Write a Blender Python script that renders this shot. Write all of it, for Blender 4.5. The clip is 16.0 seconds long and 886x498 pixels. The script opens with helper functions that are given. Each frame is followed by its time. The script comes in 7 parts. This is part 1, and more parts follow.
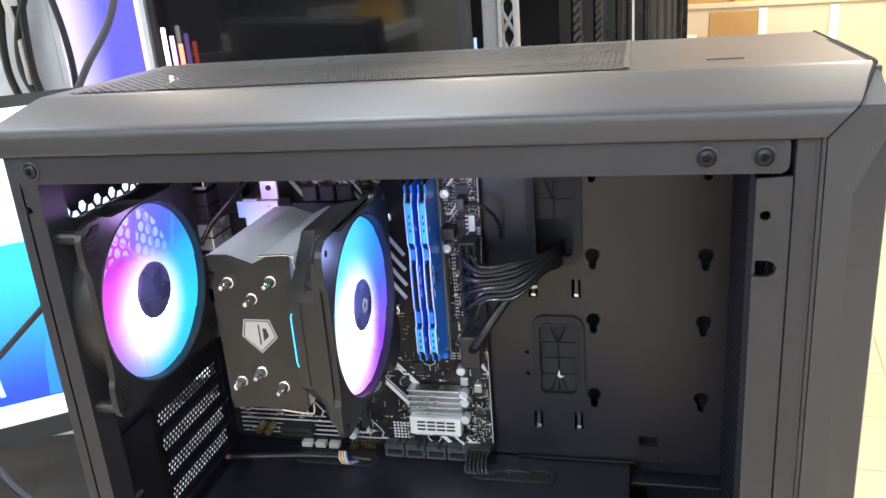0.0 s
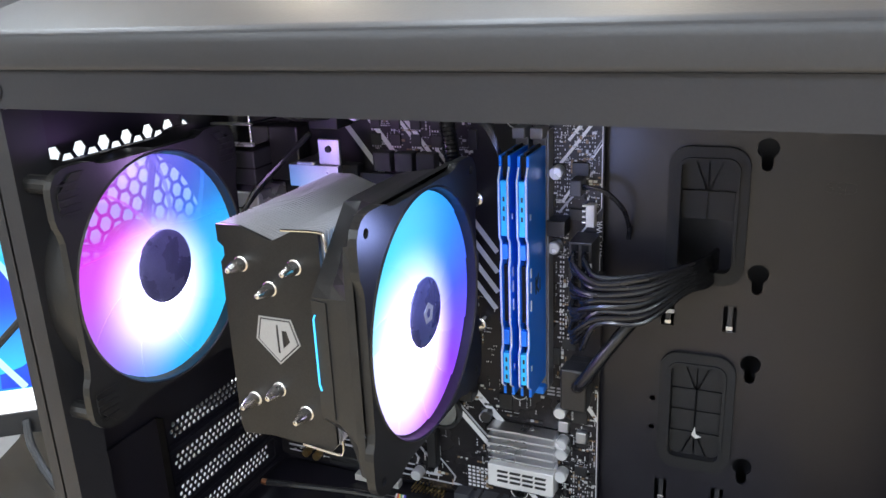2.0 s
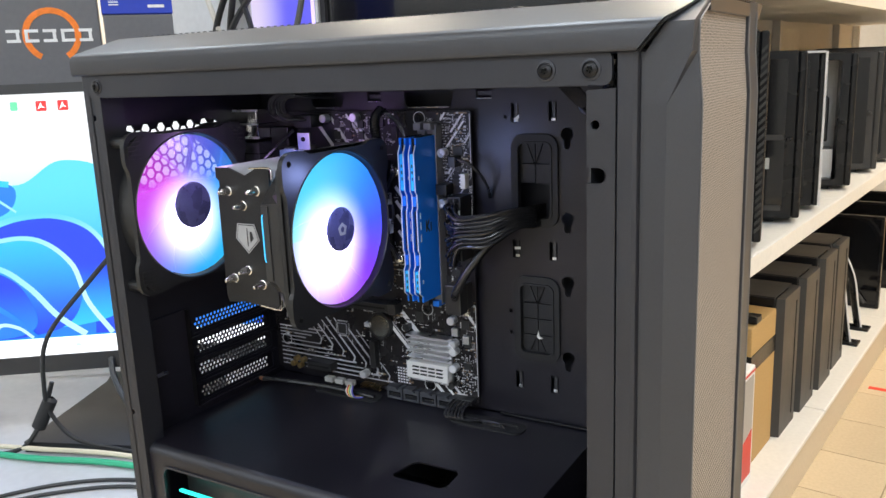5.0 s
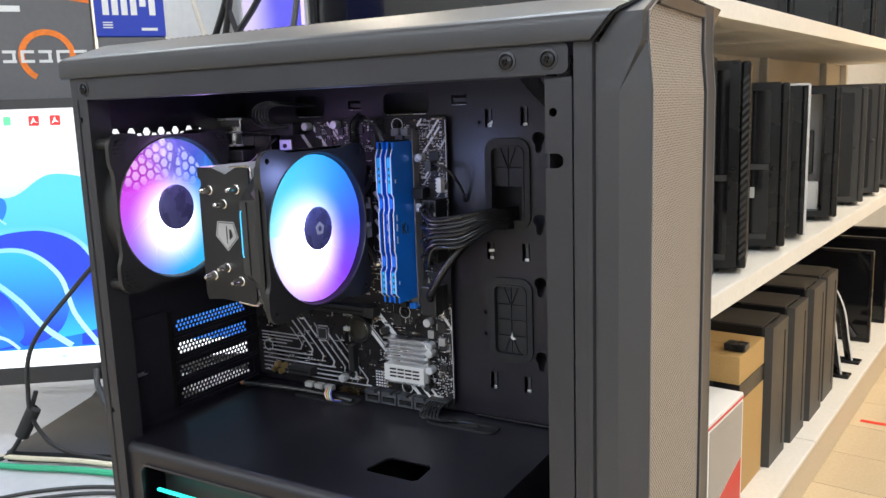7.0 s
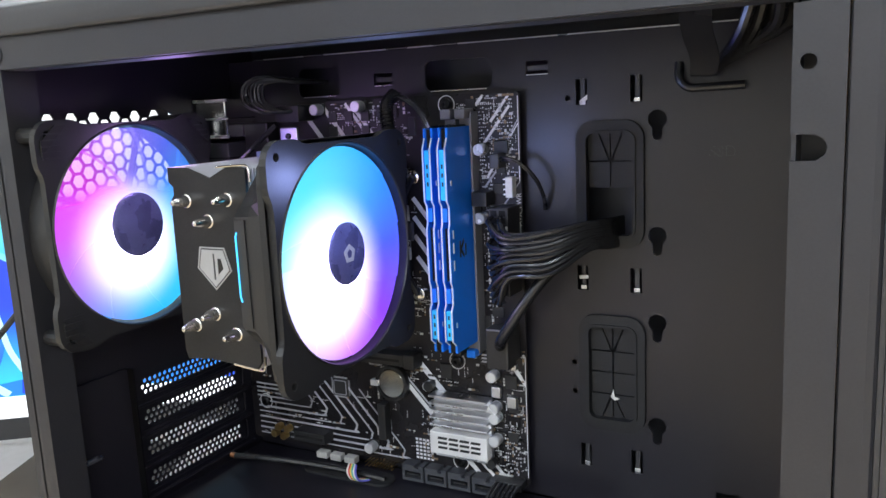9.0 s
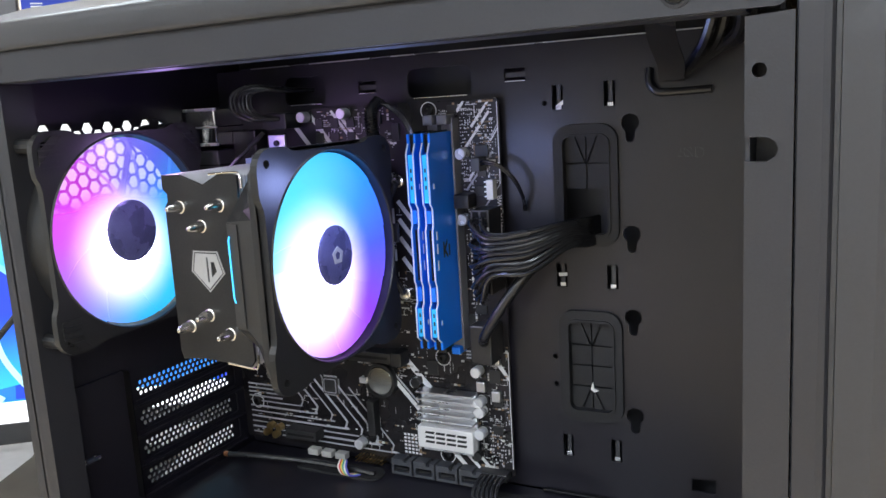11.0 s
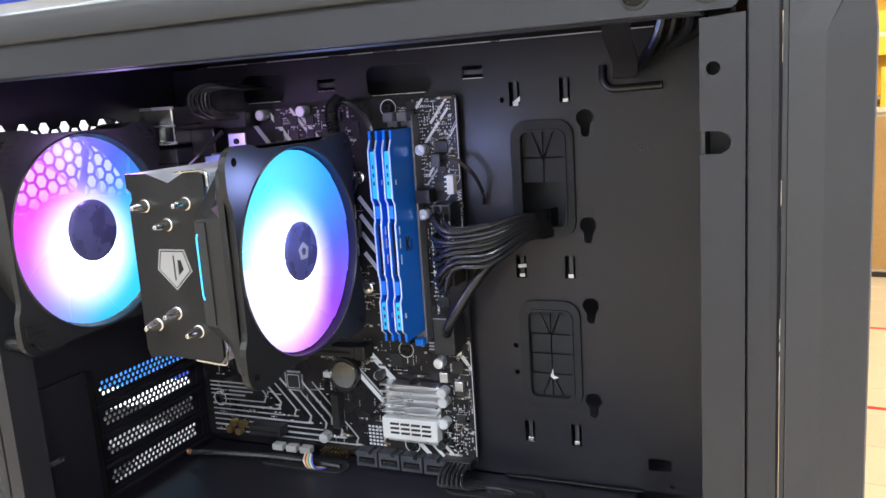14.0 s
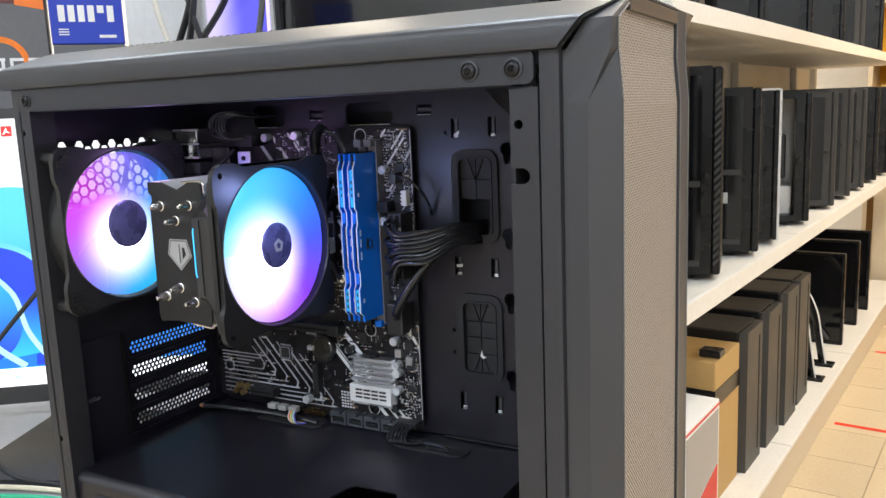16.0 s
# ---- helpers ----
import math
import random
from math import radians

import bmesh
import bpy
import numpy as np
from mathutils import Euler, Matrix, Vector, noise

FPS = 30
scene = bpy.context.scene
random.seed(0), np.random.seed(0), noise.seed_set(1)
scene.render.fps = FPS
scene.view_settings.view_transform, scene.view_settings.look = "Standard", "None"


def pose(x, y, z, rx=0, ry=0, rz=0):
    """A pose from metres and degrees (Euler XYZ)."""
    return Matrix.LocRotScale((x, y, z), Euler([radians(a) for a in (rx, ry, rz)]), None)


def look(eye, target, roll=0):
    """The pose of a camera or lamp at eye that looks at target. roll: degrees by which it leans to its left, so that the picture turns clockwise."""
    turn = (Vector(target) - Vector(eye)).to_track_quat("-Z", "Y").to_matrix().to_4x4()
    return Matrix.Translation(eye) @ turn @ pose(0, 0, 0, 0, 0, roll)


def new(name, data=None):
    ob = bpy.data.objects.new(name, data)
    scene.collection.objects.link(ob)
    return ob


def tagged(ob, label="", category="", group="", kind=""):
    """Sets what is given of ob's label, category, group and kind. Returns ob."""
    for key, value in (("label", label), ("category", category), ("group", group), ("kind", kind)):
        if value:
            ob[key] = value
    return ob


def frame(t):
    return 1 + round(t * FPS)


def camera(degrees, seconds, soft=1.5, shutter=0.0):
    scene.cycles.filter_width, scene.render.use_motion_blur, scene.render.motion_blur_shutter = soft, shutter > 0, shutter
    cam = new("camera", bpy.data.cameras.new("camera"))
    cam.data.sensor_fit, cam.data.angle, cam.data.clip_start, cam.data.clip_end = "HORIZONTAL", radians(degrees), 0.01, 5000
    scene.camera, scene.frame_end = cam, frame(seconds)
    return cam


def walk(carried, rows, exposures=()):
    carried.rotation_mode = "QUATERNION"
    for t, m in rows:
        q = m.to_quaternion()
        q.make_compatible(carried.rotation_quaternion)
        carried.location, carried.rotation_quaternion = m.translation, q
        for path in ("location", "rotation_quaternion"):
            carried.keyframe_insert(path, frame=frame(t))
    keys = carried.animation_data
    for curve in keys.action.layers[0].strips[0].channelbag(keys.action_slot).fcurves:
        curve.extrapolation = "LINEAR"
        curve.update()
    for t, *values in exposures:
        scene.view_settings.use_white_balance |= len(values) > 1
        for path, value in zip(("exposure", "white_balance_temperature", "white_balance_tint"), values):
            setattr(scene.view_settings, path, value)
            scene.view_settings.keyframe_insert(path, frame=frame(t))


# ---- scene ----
cam = camera(57.0, 16.0)
PATH = [
    (0, (-0.0688, -0.0089, 1.2038), (-0.585, 2.0213, 0.4701), -4.5),
    (0.5, (-0.0455, -0.0233, 1.1994), (-0.6382, 1.9791, 0.4435), -4.0),
    (1, (-0.071, 0.0666, 1.1705), (-0.7914, 2.0302, 0.4291), -3.5),
    (1.5, (-0.0977, 0.1432, 1.1483), (-0.8769, 2.0946, 0.4313), -2.8),
    (2, (-0.0888, 0.1265, 1.1483), (-0.9446, 2.0535, 0.4535), -2.5),
    (2.5, (0.0044, 0.0411, 1.1594), (-0.9224, 1.9469, 0.4957), -2.4),
    (3, (0.0888, -0.01, 1.1528), (-0.9269, 1.867, 0.5412), -2.2),
    (3.5, (0.1154, -0.03, 1.1328), (-0.9724, 1.8293, 0.5956), -2.3),
    (4, (0.1166, -0.03, 1.135), (-0.9868, 1.8226, 0.6078), -2.6),
    (6.5, (0.1532, -0.0389, 1.0862), (-0.9613, 1.8404, 0.6966), -1.7),
    (7, (0.1543, -0.0422, 1.0906), (-0.9546, 1.8437, 0.7132), -2.0),
    (7.5, (0.151, -0.0344, 1.0917), (-0.9546, 1.8526, 0.7132), -2.2),
    (8, (0.101, 0.0056, 1.0884), (-0.9824, 1.9048, 0.7032), -2.5),
    (8.5, (0.0244, 0.0733, 1.0873), (-1.0301, 1.988, 0.6999), -2.7),
    (9, (0.0056, 0.0921, 1.0795), (-1.0279, 2.0169, 0.6877), -2.7),
    (11.5, (0.0167, 0.0655, 1.0817), (-0.9724, 2.0158, 0.6966), -3.6),
    (12, (0.0133, 0.0544, 1.0784), (-0.9502, 2.0158, 0.6888), -3.6),
    (12.5, (0.0133, 0.05, 1.0795), (-0.9169, 2.0257, 0.6788), -3.7),
    (13, (-0.0067, 0.0577, 1.0762), (-0.888, 2.0557, 0.6766), -3.6),
    (13.5, (-0.0588, 0.0522, 1.0673), (-0.8603, 2.0835, 0.6677), -3.6),
    (14, (0.0111, 0.0611, 1.0829), (-0.8547, 2.0646, 0.6766), -3.8),
    (14.5, (0.1177, 0.02, 1.0917), (-0.8392, 1.9836, 0.6966), -3.4),
    (15, (0.1532, -0.0067, 1.0973), (-0.858, 1.927, 0.6955), -2.8),
    (15.5, (0.1476, -0.0144, 1.0951), (-0.8924, 1.9092, 0.7121), -2.4),
    (16, (0.1476, -0.0144, 1.0939), (-0.9058, 1.9059, 0.7276), -2.3),
]
walk(cam, [(t, look(eye, target, roll)) for t, eye, target, roll in PATH],
     exposures=[(0, 0.48), (0.5, 0.4), (1.0, 0.3), (1.5, 0.2), (2.0, 0.2), (2.5, 0.25), (3.0, 0.1), (4.0, 0.0), (6.5, 0.0), (7.5, 0.0), (9.0, 0.25), (12.0, 0.28), (13.5, 0.32), (14, 0.5), (14.5, 0.18), (16.0, 0.06)])

# ---- world and light ----
world = bpy.data.worlds.new("world")
scene.world = world
world.use_nodes = True
wbg = world.node_tree.nodes["Background"]
wbg.inputs["Color"].default_value = (0.8, 0.85, 1.0, 1)
wbg.inputs["Strength"].default_value = 0.25
LAMP = 22.0


def area_lamp(name, m, sx, sy, power, rgb):
    d = bpy.data.lights.new(name, "AREA")
    d.shape, d.size, d.size_y, d.energy, d.color = "RECTANGLE", sx, sy, power, rgb
    ob = new(name, d)
    ob.matrix_world = m
    return ob


# ---- materials ----
def mat(name, rgb, rough=0.5, metal=0.0, var=0.12, scale=60.0, bump=0.05, coat=0.0, emit=0.0, spec=0.5, fine=8.0, rv=0.08):
    """Painted, moulded or metal surface with two scales of variation and a fine relief."""
    m = bpy.data.materials.new(name)
    m.use_nodes = True
    nt = m.node_tree
    n, l = nt.nodes, nt.links
    b = n["Principled BSDF"]
    tc = n.new("ShaderNodeTexCoord")
    big = n.new("ShaderNodeTexNoise")
    big.inputs["Scale"].default_value, big.inputs["Detail"].default_value = scale / 10, 4
    small = n.new("ShaderNodeTexNoise")
    small.inputs["Scale"].default_value, small.inputs["Detail"].default_value = scale * fine, 3
    l.new(tc.outputs["Object"], big.inputs["Vector"])
    l.new(tc.outputs["Object"], small.inputs["Vector"])
    add = n.new("ShaderNodeMath")
    add.operation = "ADD"
    l.new(big.outputs["Fac"], add.inputs[0])
    l.new(small.outputs["Fac"], add.inputs[1])
    ramp = n.new("ShaderNodeMapRange")
    ramp.inputs[1].default_value, ramp.inputs[2].default_value = 0.7, 1.3
    ramp.inputs[3].default_value, ramp.inputs[4].default_value = 1 - var, 1 + var
    l.new(add.outputs[0], ramp.inputs[0])
    mul = n.new("ShaderNodeVectorMath")
    mul.operation = "SCALE"
    mul.inputs[0].default_value = rgb
    l.new(ramp.outputs[0], mul.inputs["Scale"])
    l.new(mul.outputs[0], b.inputs["Base Color"])
    rr = n.new("ShaderNodeMapRange")
    rr.inputs[1].default_value, rr.inputs[2].default_value = 0.3, 0.7
    rr.inputs[3].default_value, rr.inputs[4].default_value = max(rough - rv, 0.02), min(rough + rv, 1)
    l.new(big.outputs["Fac"], rr.inputs[0])
    l.new(rr.outputs[0], b.inputs["Roughness"])
    b.inputs["Metallic"].default_value = metal
    b.inputs["Coat Weight"].default_value = coat
    b.inputs["Specular IOR Level"].default_value = spec
    if bump:
        bp = n.new("ShaderNodeBump")
        bp.inputs["Strength"].default_value, bp.inputs["Distance"].default_value = bump, 0.0006
        l.new(small.outputs["Fac"], bp.inputs["Height"])
        l.new(bp.outputs["Normal"], b.inputs["Normal"])
    if emit:
        b.inputs["Emission Color"].default_value = (*rgb, 1)
        b.inputs["Emission Strength"].default_value = emit
    return m


def perforated(name, rgb, pitch, hole, rough=0.4, metal=0.6, axes="yz", see_through=False, hole_rgb=(0.012, 0.012, 0.014)):
    """Sheet metal with a staggered pattern of fine punched holes."""
    m = mat(name, rgb, rough, metal, 0.08)
    nt = m.node_tree
    n, l = nt.nodes, nt.links
    b = n["Principled BSDF"]
    tc = n.new("ShaderNodeTexCoord")
    sep = n.new("ShaderNodeSeparateXYZ")
    l.new(tc.outputs["Object"], sep.inputs[0])
    a, c = (sep.outputs["XYZ".index(k.upper())] for k in axes)

    def op(kind, p, q=None):
        k = n.new("ShaderNodeMath")
        k.operation = kind
        for i, v in enumerate((p, q)):
            if v is None:
                continue
            if isinstance(v, (int, float)):
                k.inputs[i].default_value = v
            else:
                l.new(v, k.inputs[i])
        return k.outputs[0]

    w = 2 * math.pi / pitch
    u = op("SINE", op("MULTIPLY", op("ADD", a, c), w * 0.5))
    v = op("SINE", op("MULTIPLY", op("SUBTRACT", a, c), w * 0.5))
    d = op("MULTIPLY", u, v)
    mask = n.new("ShaderNodeMapRange")
    mask.interpolation_type = "SMOOTHSTEP"
    mask.inputs[1].default_value, mask.inputs[2].default_value = hole - 0.22, hole + 0.22
    l.new(op("ABSOLUTE", d), mask.inputs[0])
    hb = n.new("ShaderNodeBsdfTransparent" if see_through else "ShaderNodeBsdfDiffuse")
    if not see_through:
        hb.inputs["Color"].default_value = (*hole_rgb, 1)
    mix = n.new("ShaderNodeMixShader")
    l.new(mask.outputs[0], mix.inputs[0])
    l.new(b.outputs[0], mix.inputs[1])
    l.new(hb.outputs[0], mix.inputs[2])
    l.new(mix.outputs[0], n["Material Output"].inputs["Surface"])
    return m


def glow(name, rgb, strength):
    m = bpy.data.materials.new(name)
    m.use_nodes = True
    b = m.node_tree.nodes["Principled BSDF"]
    b.inputs["Base Color"].default_value = (*[min(c, 0.8) for c in rgb], 1)
    b.inputs["Emission Color"].default_value = (*rgb, 1)
    b.inputs["Emission Strength"].default_value = strength
    b.inputs["Roughness"].default_value = 0.4
    return m


def lit_blade(name, stops, core=3.0, rim=1.0, clear=0.3, r0=0.02, r1=0.056, off=(0, 0.006, 0.006)):
    """Milky fan plastic lit from the hub by coloured diodes: white near the hub, hues round the rim."""
    m = bpy.data.materials.new(name)
    m.use_nodes = True
    nt = m.node_tree
    n, l = nt.nodes, nt.links
    tc = n.new("ShaderNodeTexCoord")
    sep = n.new("ShaderNodeSeparateXYZ")
    l.new(tc.outputs["Object"], sep.inputs[0])
    at = n.new("ShaderNodeMath")
    at.operation = "ARCTAN2"
    l.new(sep.outputs["Z"], at.inputs[0])
    l.new(sep.outputs["Y"], at.inputs[1])
    mr = n.new("ShaderNodeMapRange")
    mr.inputs[1].default_value, mr.inputs[2].default_value = -math.pi, math.pi
    l.new(at.outputs[0], mr.inputs[0])
    cr = n.new("ShaderNodeValToRGB")
    el = cr.color_ramp.elements
    el[0].position, el[0].color = stops[0][0], (*stops[0][1], 1)
    el[1].position, el[1].color = stops[-1][0], (*stops[-1][1], 1)
    for p, c in stops[1:-1]:
        e = el.new(p)
        e.color = (*c, 1)
    l.new(mr.outputs[0], cr.inputs[0])
    ln = n.new("ShaderNodeVectorMath")
    ln.operation = "LENGTH"
    sh = n.new("ShaderNodeVectorMath")
    sh.operation = "ADD"
    sh.inputs[1].default_value = off
    l.new(tc.outputs["Object"], sh.inputs[0])
    l.new(sh.outputs[0], ln.inputs[0])
    rad = n.new("ShaderNodeMapRange")
    rad.interpolation_type = "SMOOTHSTEP"
    rad.inputs[1].default_value, rad.inputs[2].default_value = r0, r1
    l.new(ln.outputs["Value"], rad.inputs[0])
    mix = n.new("ShaderNodeMix")
    mix.data_type = "RGBA"
    l.new(rad.outputs[0], mix.inputs["Factor"])
    mix.inputs["A"].default_value = (0.80, 0.74, 1.0, 1)
    l.new(cr.outputs["Color"], mix.inputs["B"])
    st = n.new("ShaderNodeMapRange")
    l.new(rad.outputs[0], st.inputs[0])
    st.inputs[3].default_value, st.inputs[4].default_value = core, rim
    hot = n.new("ShaderNodeMapRange")
    hot.interpolation_type = "SMOOTHSTEP"
    hot.inputs[1].default_value, hot.inputs[2].default_value = r0, r0 + 0.42 * (r1 - r0)
    hot.inputs[3].default_value, hot.inputs[4].default_value = 11.0, 0.0
    l.new(ln.outputs["Value"], hot.inputs[0])
    tot = n.new("ShaderNodeMath")
    tot.operation = "ADD"
    l.new(st.outputs[0], tot.inputs[0])
    l.new(hot.outputs[0], tot.inputs[1])
    em = n.new("ShaderNodeEmission")
    l.new(mix.outputs["Result"], em.inputs["Color"])
    l.new(tot.outputs[0], em.inputs["Strength"])
    gl = n.new("ShaderNodeBsdfPrincipled")
    gl.inputs["Base Color"].default_value = (0.12, 0.12, 0.13, 1)
    gl.inputs["Roughness"].default_value = 0.25
    ad = n.new("ShaderNodeAddShader")
    l.new(em.outputs[0], ad.inputs[0])
    l.new(gl.outputs[0], ad.inputs[1])
    tr = n.new("ShaderNodeBsdfTransparent")
    cl = n.new("ShaderNodeMapRange")
    l.new(rad.outputs[0], cl.inputs[0])
    cl.inputs[3].default_value, cl.inputs[4].default_value = 0.02, clear
    up = n.new("ShaderNodeMapRange")
    up.interpolation_type = "SMOOTHSTEP"
    up.inputs[1].default_value, up.inputs[2].default_value = 0.006, 0.030
    l.new(sep.outputs["Z"], up.inputs[0])
    thin = n.new("ShaderNodeMath")
    thin.operation = "MULTIPLY"
    l.new(cl.outputs[0], thin.inputs[0])
    l.new(up.outputs[0], thin.inputs[1])
    ms = n.new("ShaderNodeMixShader")
    l.new(thin.outputs[0], ms.inputs[0])
    l.new(ad.outputs[0], ms.inputs[1])
    l.new(tr.outputs[0], ms.inputs[2])
    l.new(ms.outputs[0], n["Material Output"].inputs["Surface"])
    return m


M_STEEL = mat("case_paint", (0.036, 0.037, 0.045), 0.40, 0.25, 0.06, 120, 0.07, spec=0.5, rv=0.03)
M_LID = mat("lid_plastic", (0.042, 0.043, 0.050), 0.40, 0.1, 0.06, 90, 0.07, spec=0.6, rv=0.03)
M_ALUDARK = mat("edge_trim", (0.30, 0.29, 0.29), 0.35, 0.6, 0.1, 300, 0.03)
M_INNER = mat("inner_paint", (0.012, 0.011, 0.017), 0.36, 0.1, 0.06, 90, 0.08, spec=0.6, rv=0.025)
M_BLACK = mat("black_plastic", (0.020, 0.020, 0.021), 0.36, 0, 0.2, 100, 0.05)
M_RUBBER = mat("rubber", (0.014, 0.014, 0.015), 0.7, 0, 0.2, 200, 0.1)
M_HOLE = mat("dark_gap", (0.004, 0.004, 0.004), 0.9, 0, 0, 20, 0)
M_SCREW = mat("screw_metal", (0.04, 0.04, 0.043), 0.42, 1.0, 0.2, 300, 0.05)
M_NICKEL = mat("nickel", (0.75, 0.73, 0.7), 0.22, 1.0, 0.1, 300, 0.05)
M_ALU = mat("brushed_aluminium", (0.72, 0.73, 0.76), 0.3, 1.0, 0.08, 400, 0.08)
M_CUT = mat("bright_cut_edge", (0.82, 0.83, 0.86), 0.35, 0.3, 0.06, 300, 0.03)
M_SILVER = mat("bright_silver", (0.85, 0.86, 0.88), 0.3, 0.55, 0.06, 300, 0.03)
M_FIN = mat("black_nickel_fin", (0.05, 0.05, 0.052), 0.35, 0.7, 0.15, 200, 0.06)
M_FINEDGE = mat("fin_edge", (0.55, 0.55, 0.58), 0.4, 0.35, 0.15, 200, 0.06)
M_PCB = mat("board_lacquer", (0.016, 0.014, 0.016), 0.32, 0, 0.5, 160, 0.25, fine=14, spec=0.35)
M_EMBLEM = mat("emblem_grey", (0.42, 0.42, 0.43), 0.4, 0.2, 0.08, 300, 0.02)
M_PRINT = mat("white_print", (0.76, 0.76, 0.78), 0.5, 0, 0.1, 300, 0.0)
M_GREYPRINT = mat("grey_print", (0.42, 0.42, 0.46), 0.5, 0, 0.15, 300, 0.0)
M_CHIP = mat("chip_epoxy", (0.02, 0.02, 0.021), 0.45, 0, 0.2, 400, 0.1)
M_GREYCHIP = mat("choke_grey", (0.055, 0.055, 0.06), 0.45, 0.2, 0.2, 400, 0.1)
M_BLUE = mat("blue_anodised", (0.006, 0.20, 0.86), 0.35, 0.15, 0.1, 300, 0.06)
# lit copy of the blue: cyan fan light on the end caps is in its colour
M_BLUE_LIT = mat("blue_anodised_lit", (0.03, 0.55, 0.98), 0.4, 0.1, 0.1, 300, 0.06)
M_GOLD = mat("gold_pin", (0.75, 0.55, 0.25), 0.3, 1.0, 0.1, 300, 0)
M_WHITEPLASTIC = mat("white_plastic", (0.75, 0.75, 0.73), 0.4, 0, 0.06, 80, 0.03)
M_CABLE = mat("cable_jacket", (0.020, 0.020, 0.022), 0.25, 0, 0.2, 200, 0.05)
# warm light from the right is put into the mesh's beige base colour
M_MESH = perforated("front_mesh_lit", (0.40, 0.34, 0.29), 0.0028, 0.52, 0.55, 0.1, "yz", False, (0.08, 0.072, 0.066))
M_TOPMESH = perforated("top_mesh", (0.10, 0.10, 0.105), 0.006, 0.27, 0.4, 0.3, "xy", True)
M_INMESH = perforated("inner_mesh", (0.03, 0.03, 0.033), 0.006, 0.4, 0.45, 0.3, "yz")


# ---- geometry helpers ----
def obj(name, bm, material, parent=None, label="", smooth=False, local=False):
    me = bpy.data.meshes.new(name)
    bmesh.ops.recalc_face_normals(bm, faces=bm.faces)
    if smooth:
        for f in bm.faces:
            f.smooth = True
        for e in bm.edges:
            if len(e.link_faces) == 2 and e.calc_face_angle(0) > 0.6:
                e.smooth = False
    bm.to_mesh(me)
    bm.free()
    me.materials.append(material)
    ob = new(name, me)
    if parent is not None:
        ob.parent = parent
        top = parent
        inv = Matrix.Identity(4)
        while top is not None and not local:
            inv = inv @ (top.matrix_parent_inverse @ top.matrix_basis).inverted() if top.parent else inv @ top.matrix_basis.inverted()
            top = top.parent
        ob.matrix_parent_inverse = inv
    if label:
        ob["label"] = label
    return ob


part = obj


def thing(name, m, label, category, group="", kind=""):
    e = new(name)
    e.empty_display_size = 0.02
    e.matrix_world = m
    return tagged(e, label, category, group, kind)


def add_box(bm, x0, x1, y0, y1, z0, z1, bev=0.0, m=None):
    vs = [bm.verts.new((x, y, z)) for x in (x0, x1) for y in (y0, y1) for z in (z0, z1)]
    fs = [(0, 1, 3, 2), (4, 6, 7, 5), (0, 4, 5, 1), (2, 3, 7, 6), (0, 2, 6, 4), (1, 5, 7, 3)]
    faces = [bm.faces.new([vs[i] for i in f]) for f in fs]
    if bev:
        edges = list({e for f in faces for e in f.edges})
        r = bmesh.ops.bevel(bm, geom=edges, offset=bev, segments=2, affect="EDGES", profile=0.5)
        vs = list({v for f in r["faces"] for v in f.verts} | {v for v in vs if v.is_valid})
    if m is not None:
        bmesh.ops.transform(bm, matrix=m, verts=vs)
    return vs


def box(x0, x1, y0, y1, z0, z1, bev=0.0, m=None):
    bm = bmesh.new()
    add_box(bm, x0, x1, y0, y1, z0, z1, bev, m)
    return bm


def add_lathe(bm, prof, axis, centre, seg=24):
    """Turned shape: prof is (height along axis, radius) pairs."""
    rings = []
    c = Vector(centre)
    A = Vector(axis).normalized()
    U = A.orthogonal().normalized()
    V = A.cross(U)
    for h, r in prof:
        if r < 1e-6:
            rings.append([bm.verts.new(c + A * h)])
        else:
            rings.append([bm.verts.new(c + A * h + (U * math.cos(2 * math.pi * i / seg) + V * math.sin(2 * math.pi * i / seg)) * r) for i in range(seg)])
    for p, q in zip(rings, rings[1:]):
        for i in range(seg):
            j = (i + 1) % seg
            if len(p) == 1 and len(q) == 1:
                continue
            if len(p) == 1:
                bm.faces.new((p[0], q[i], q[j]))
            elif len(q) == 1:
                bm.faces.new((p[i], q[0], p[j]))
            else:
                bm.faces.new((p[i], q[i], q[j], p[j]))
    return bm


def lathe(prof, axis, centre, seg=24):
    return add_lathe(bmesh.new(), prof, axis, centre, seg)


def spline(pts, n=10):
    pts = [Vector(p) for p in pts]
    q = [pts[0] * 2 - pts[1]] + pts + [pts[-1] * 2 - pts[-2]]
    out = []
    for i in range(1, len(q) - 2):
        a, b, c, d = q[i - 1:i + 3]
        for k in range(n):
            t = k / n
            out.append(0.5 * (2 * b + (c - a) * t + (2 * a - 5 * b + 4 * c - d) * t * t + (3 * b - a - 3 * c + d) * t ** 3))
    out.append(pts[-1])
    return out


def add_tube(bm, pts, r, seg=8, n=10, flat=1.0):
    path = spline(pts, n) if n > 1 else [Vector(p) for p in pts]
    prev = None
    up = None
    for i, p in enumerate(path):
        d = (path[min(i + 1, len(path) - 1)] - path[max(i - 1, 0)]).normalized()
        up = d.orthogonal().normalized() if up is None else (up - d * up.dot(d)).normalized()
        s = d.cross(up)
        ring = [bm.verts.new(p + (up * math.cos(2 * math.pi * k / seg) * flat + s * math.sin(2 * math.pi * k / seg)) * r) for k in range(seg)]
        if prev:
            for k in range(seg):
                bm.faces.new((prev[k], prev[(k + 1) % seg], ring[(k + 1) % seg], ring[k]))
        else:
            bm.faces.new(ring)
        prev = ring
    bm.faces.new(prev[::-1])
    return bm


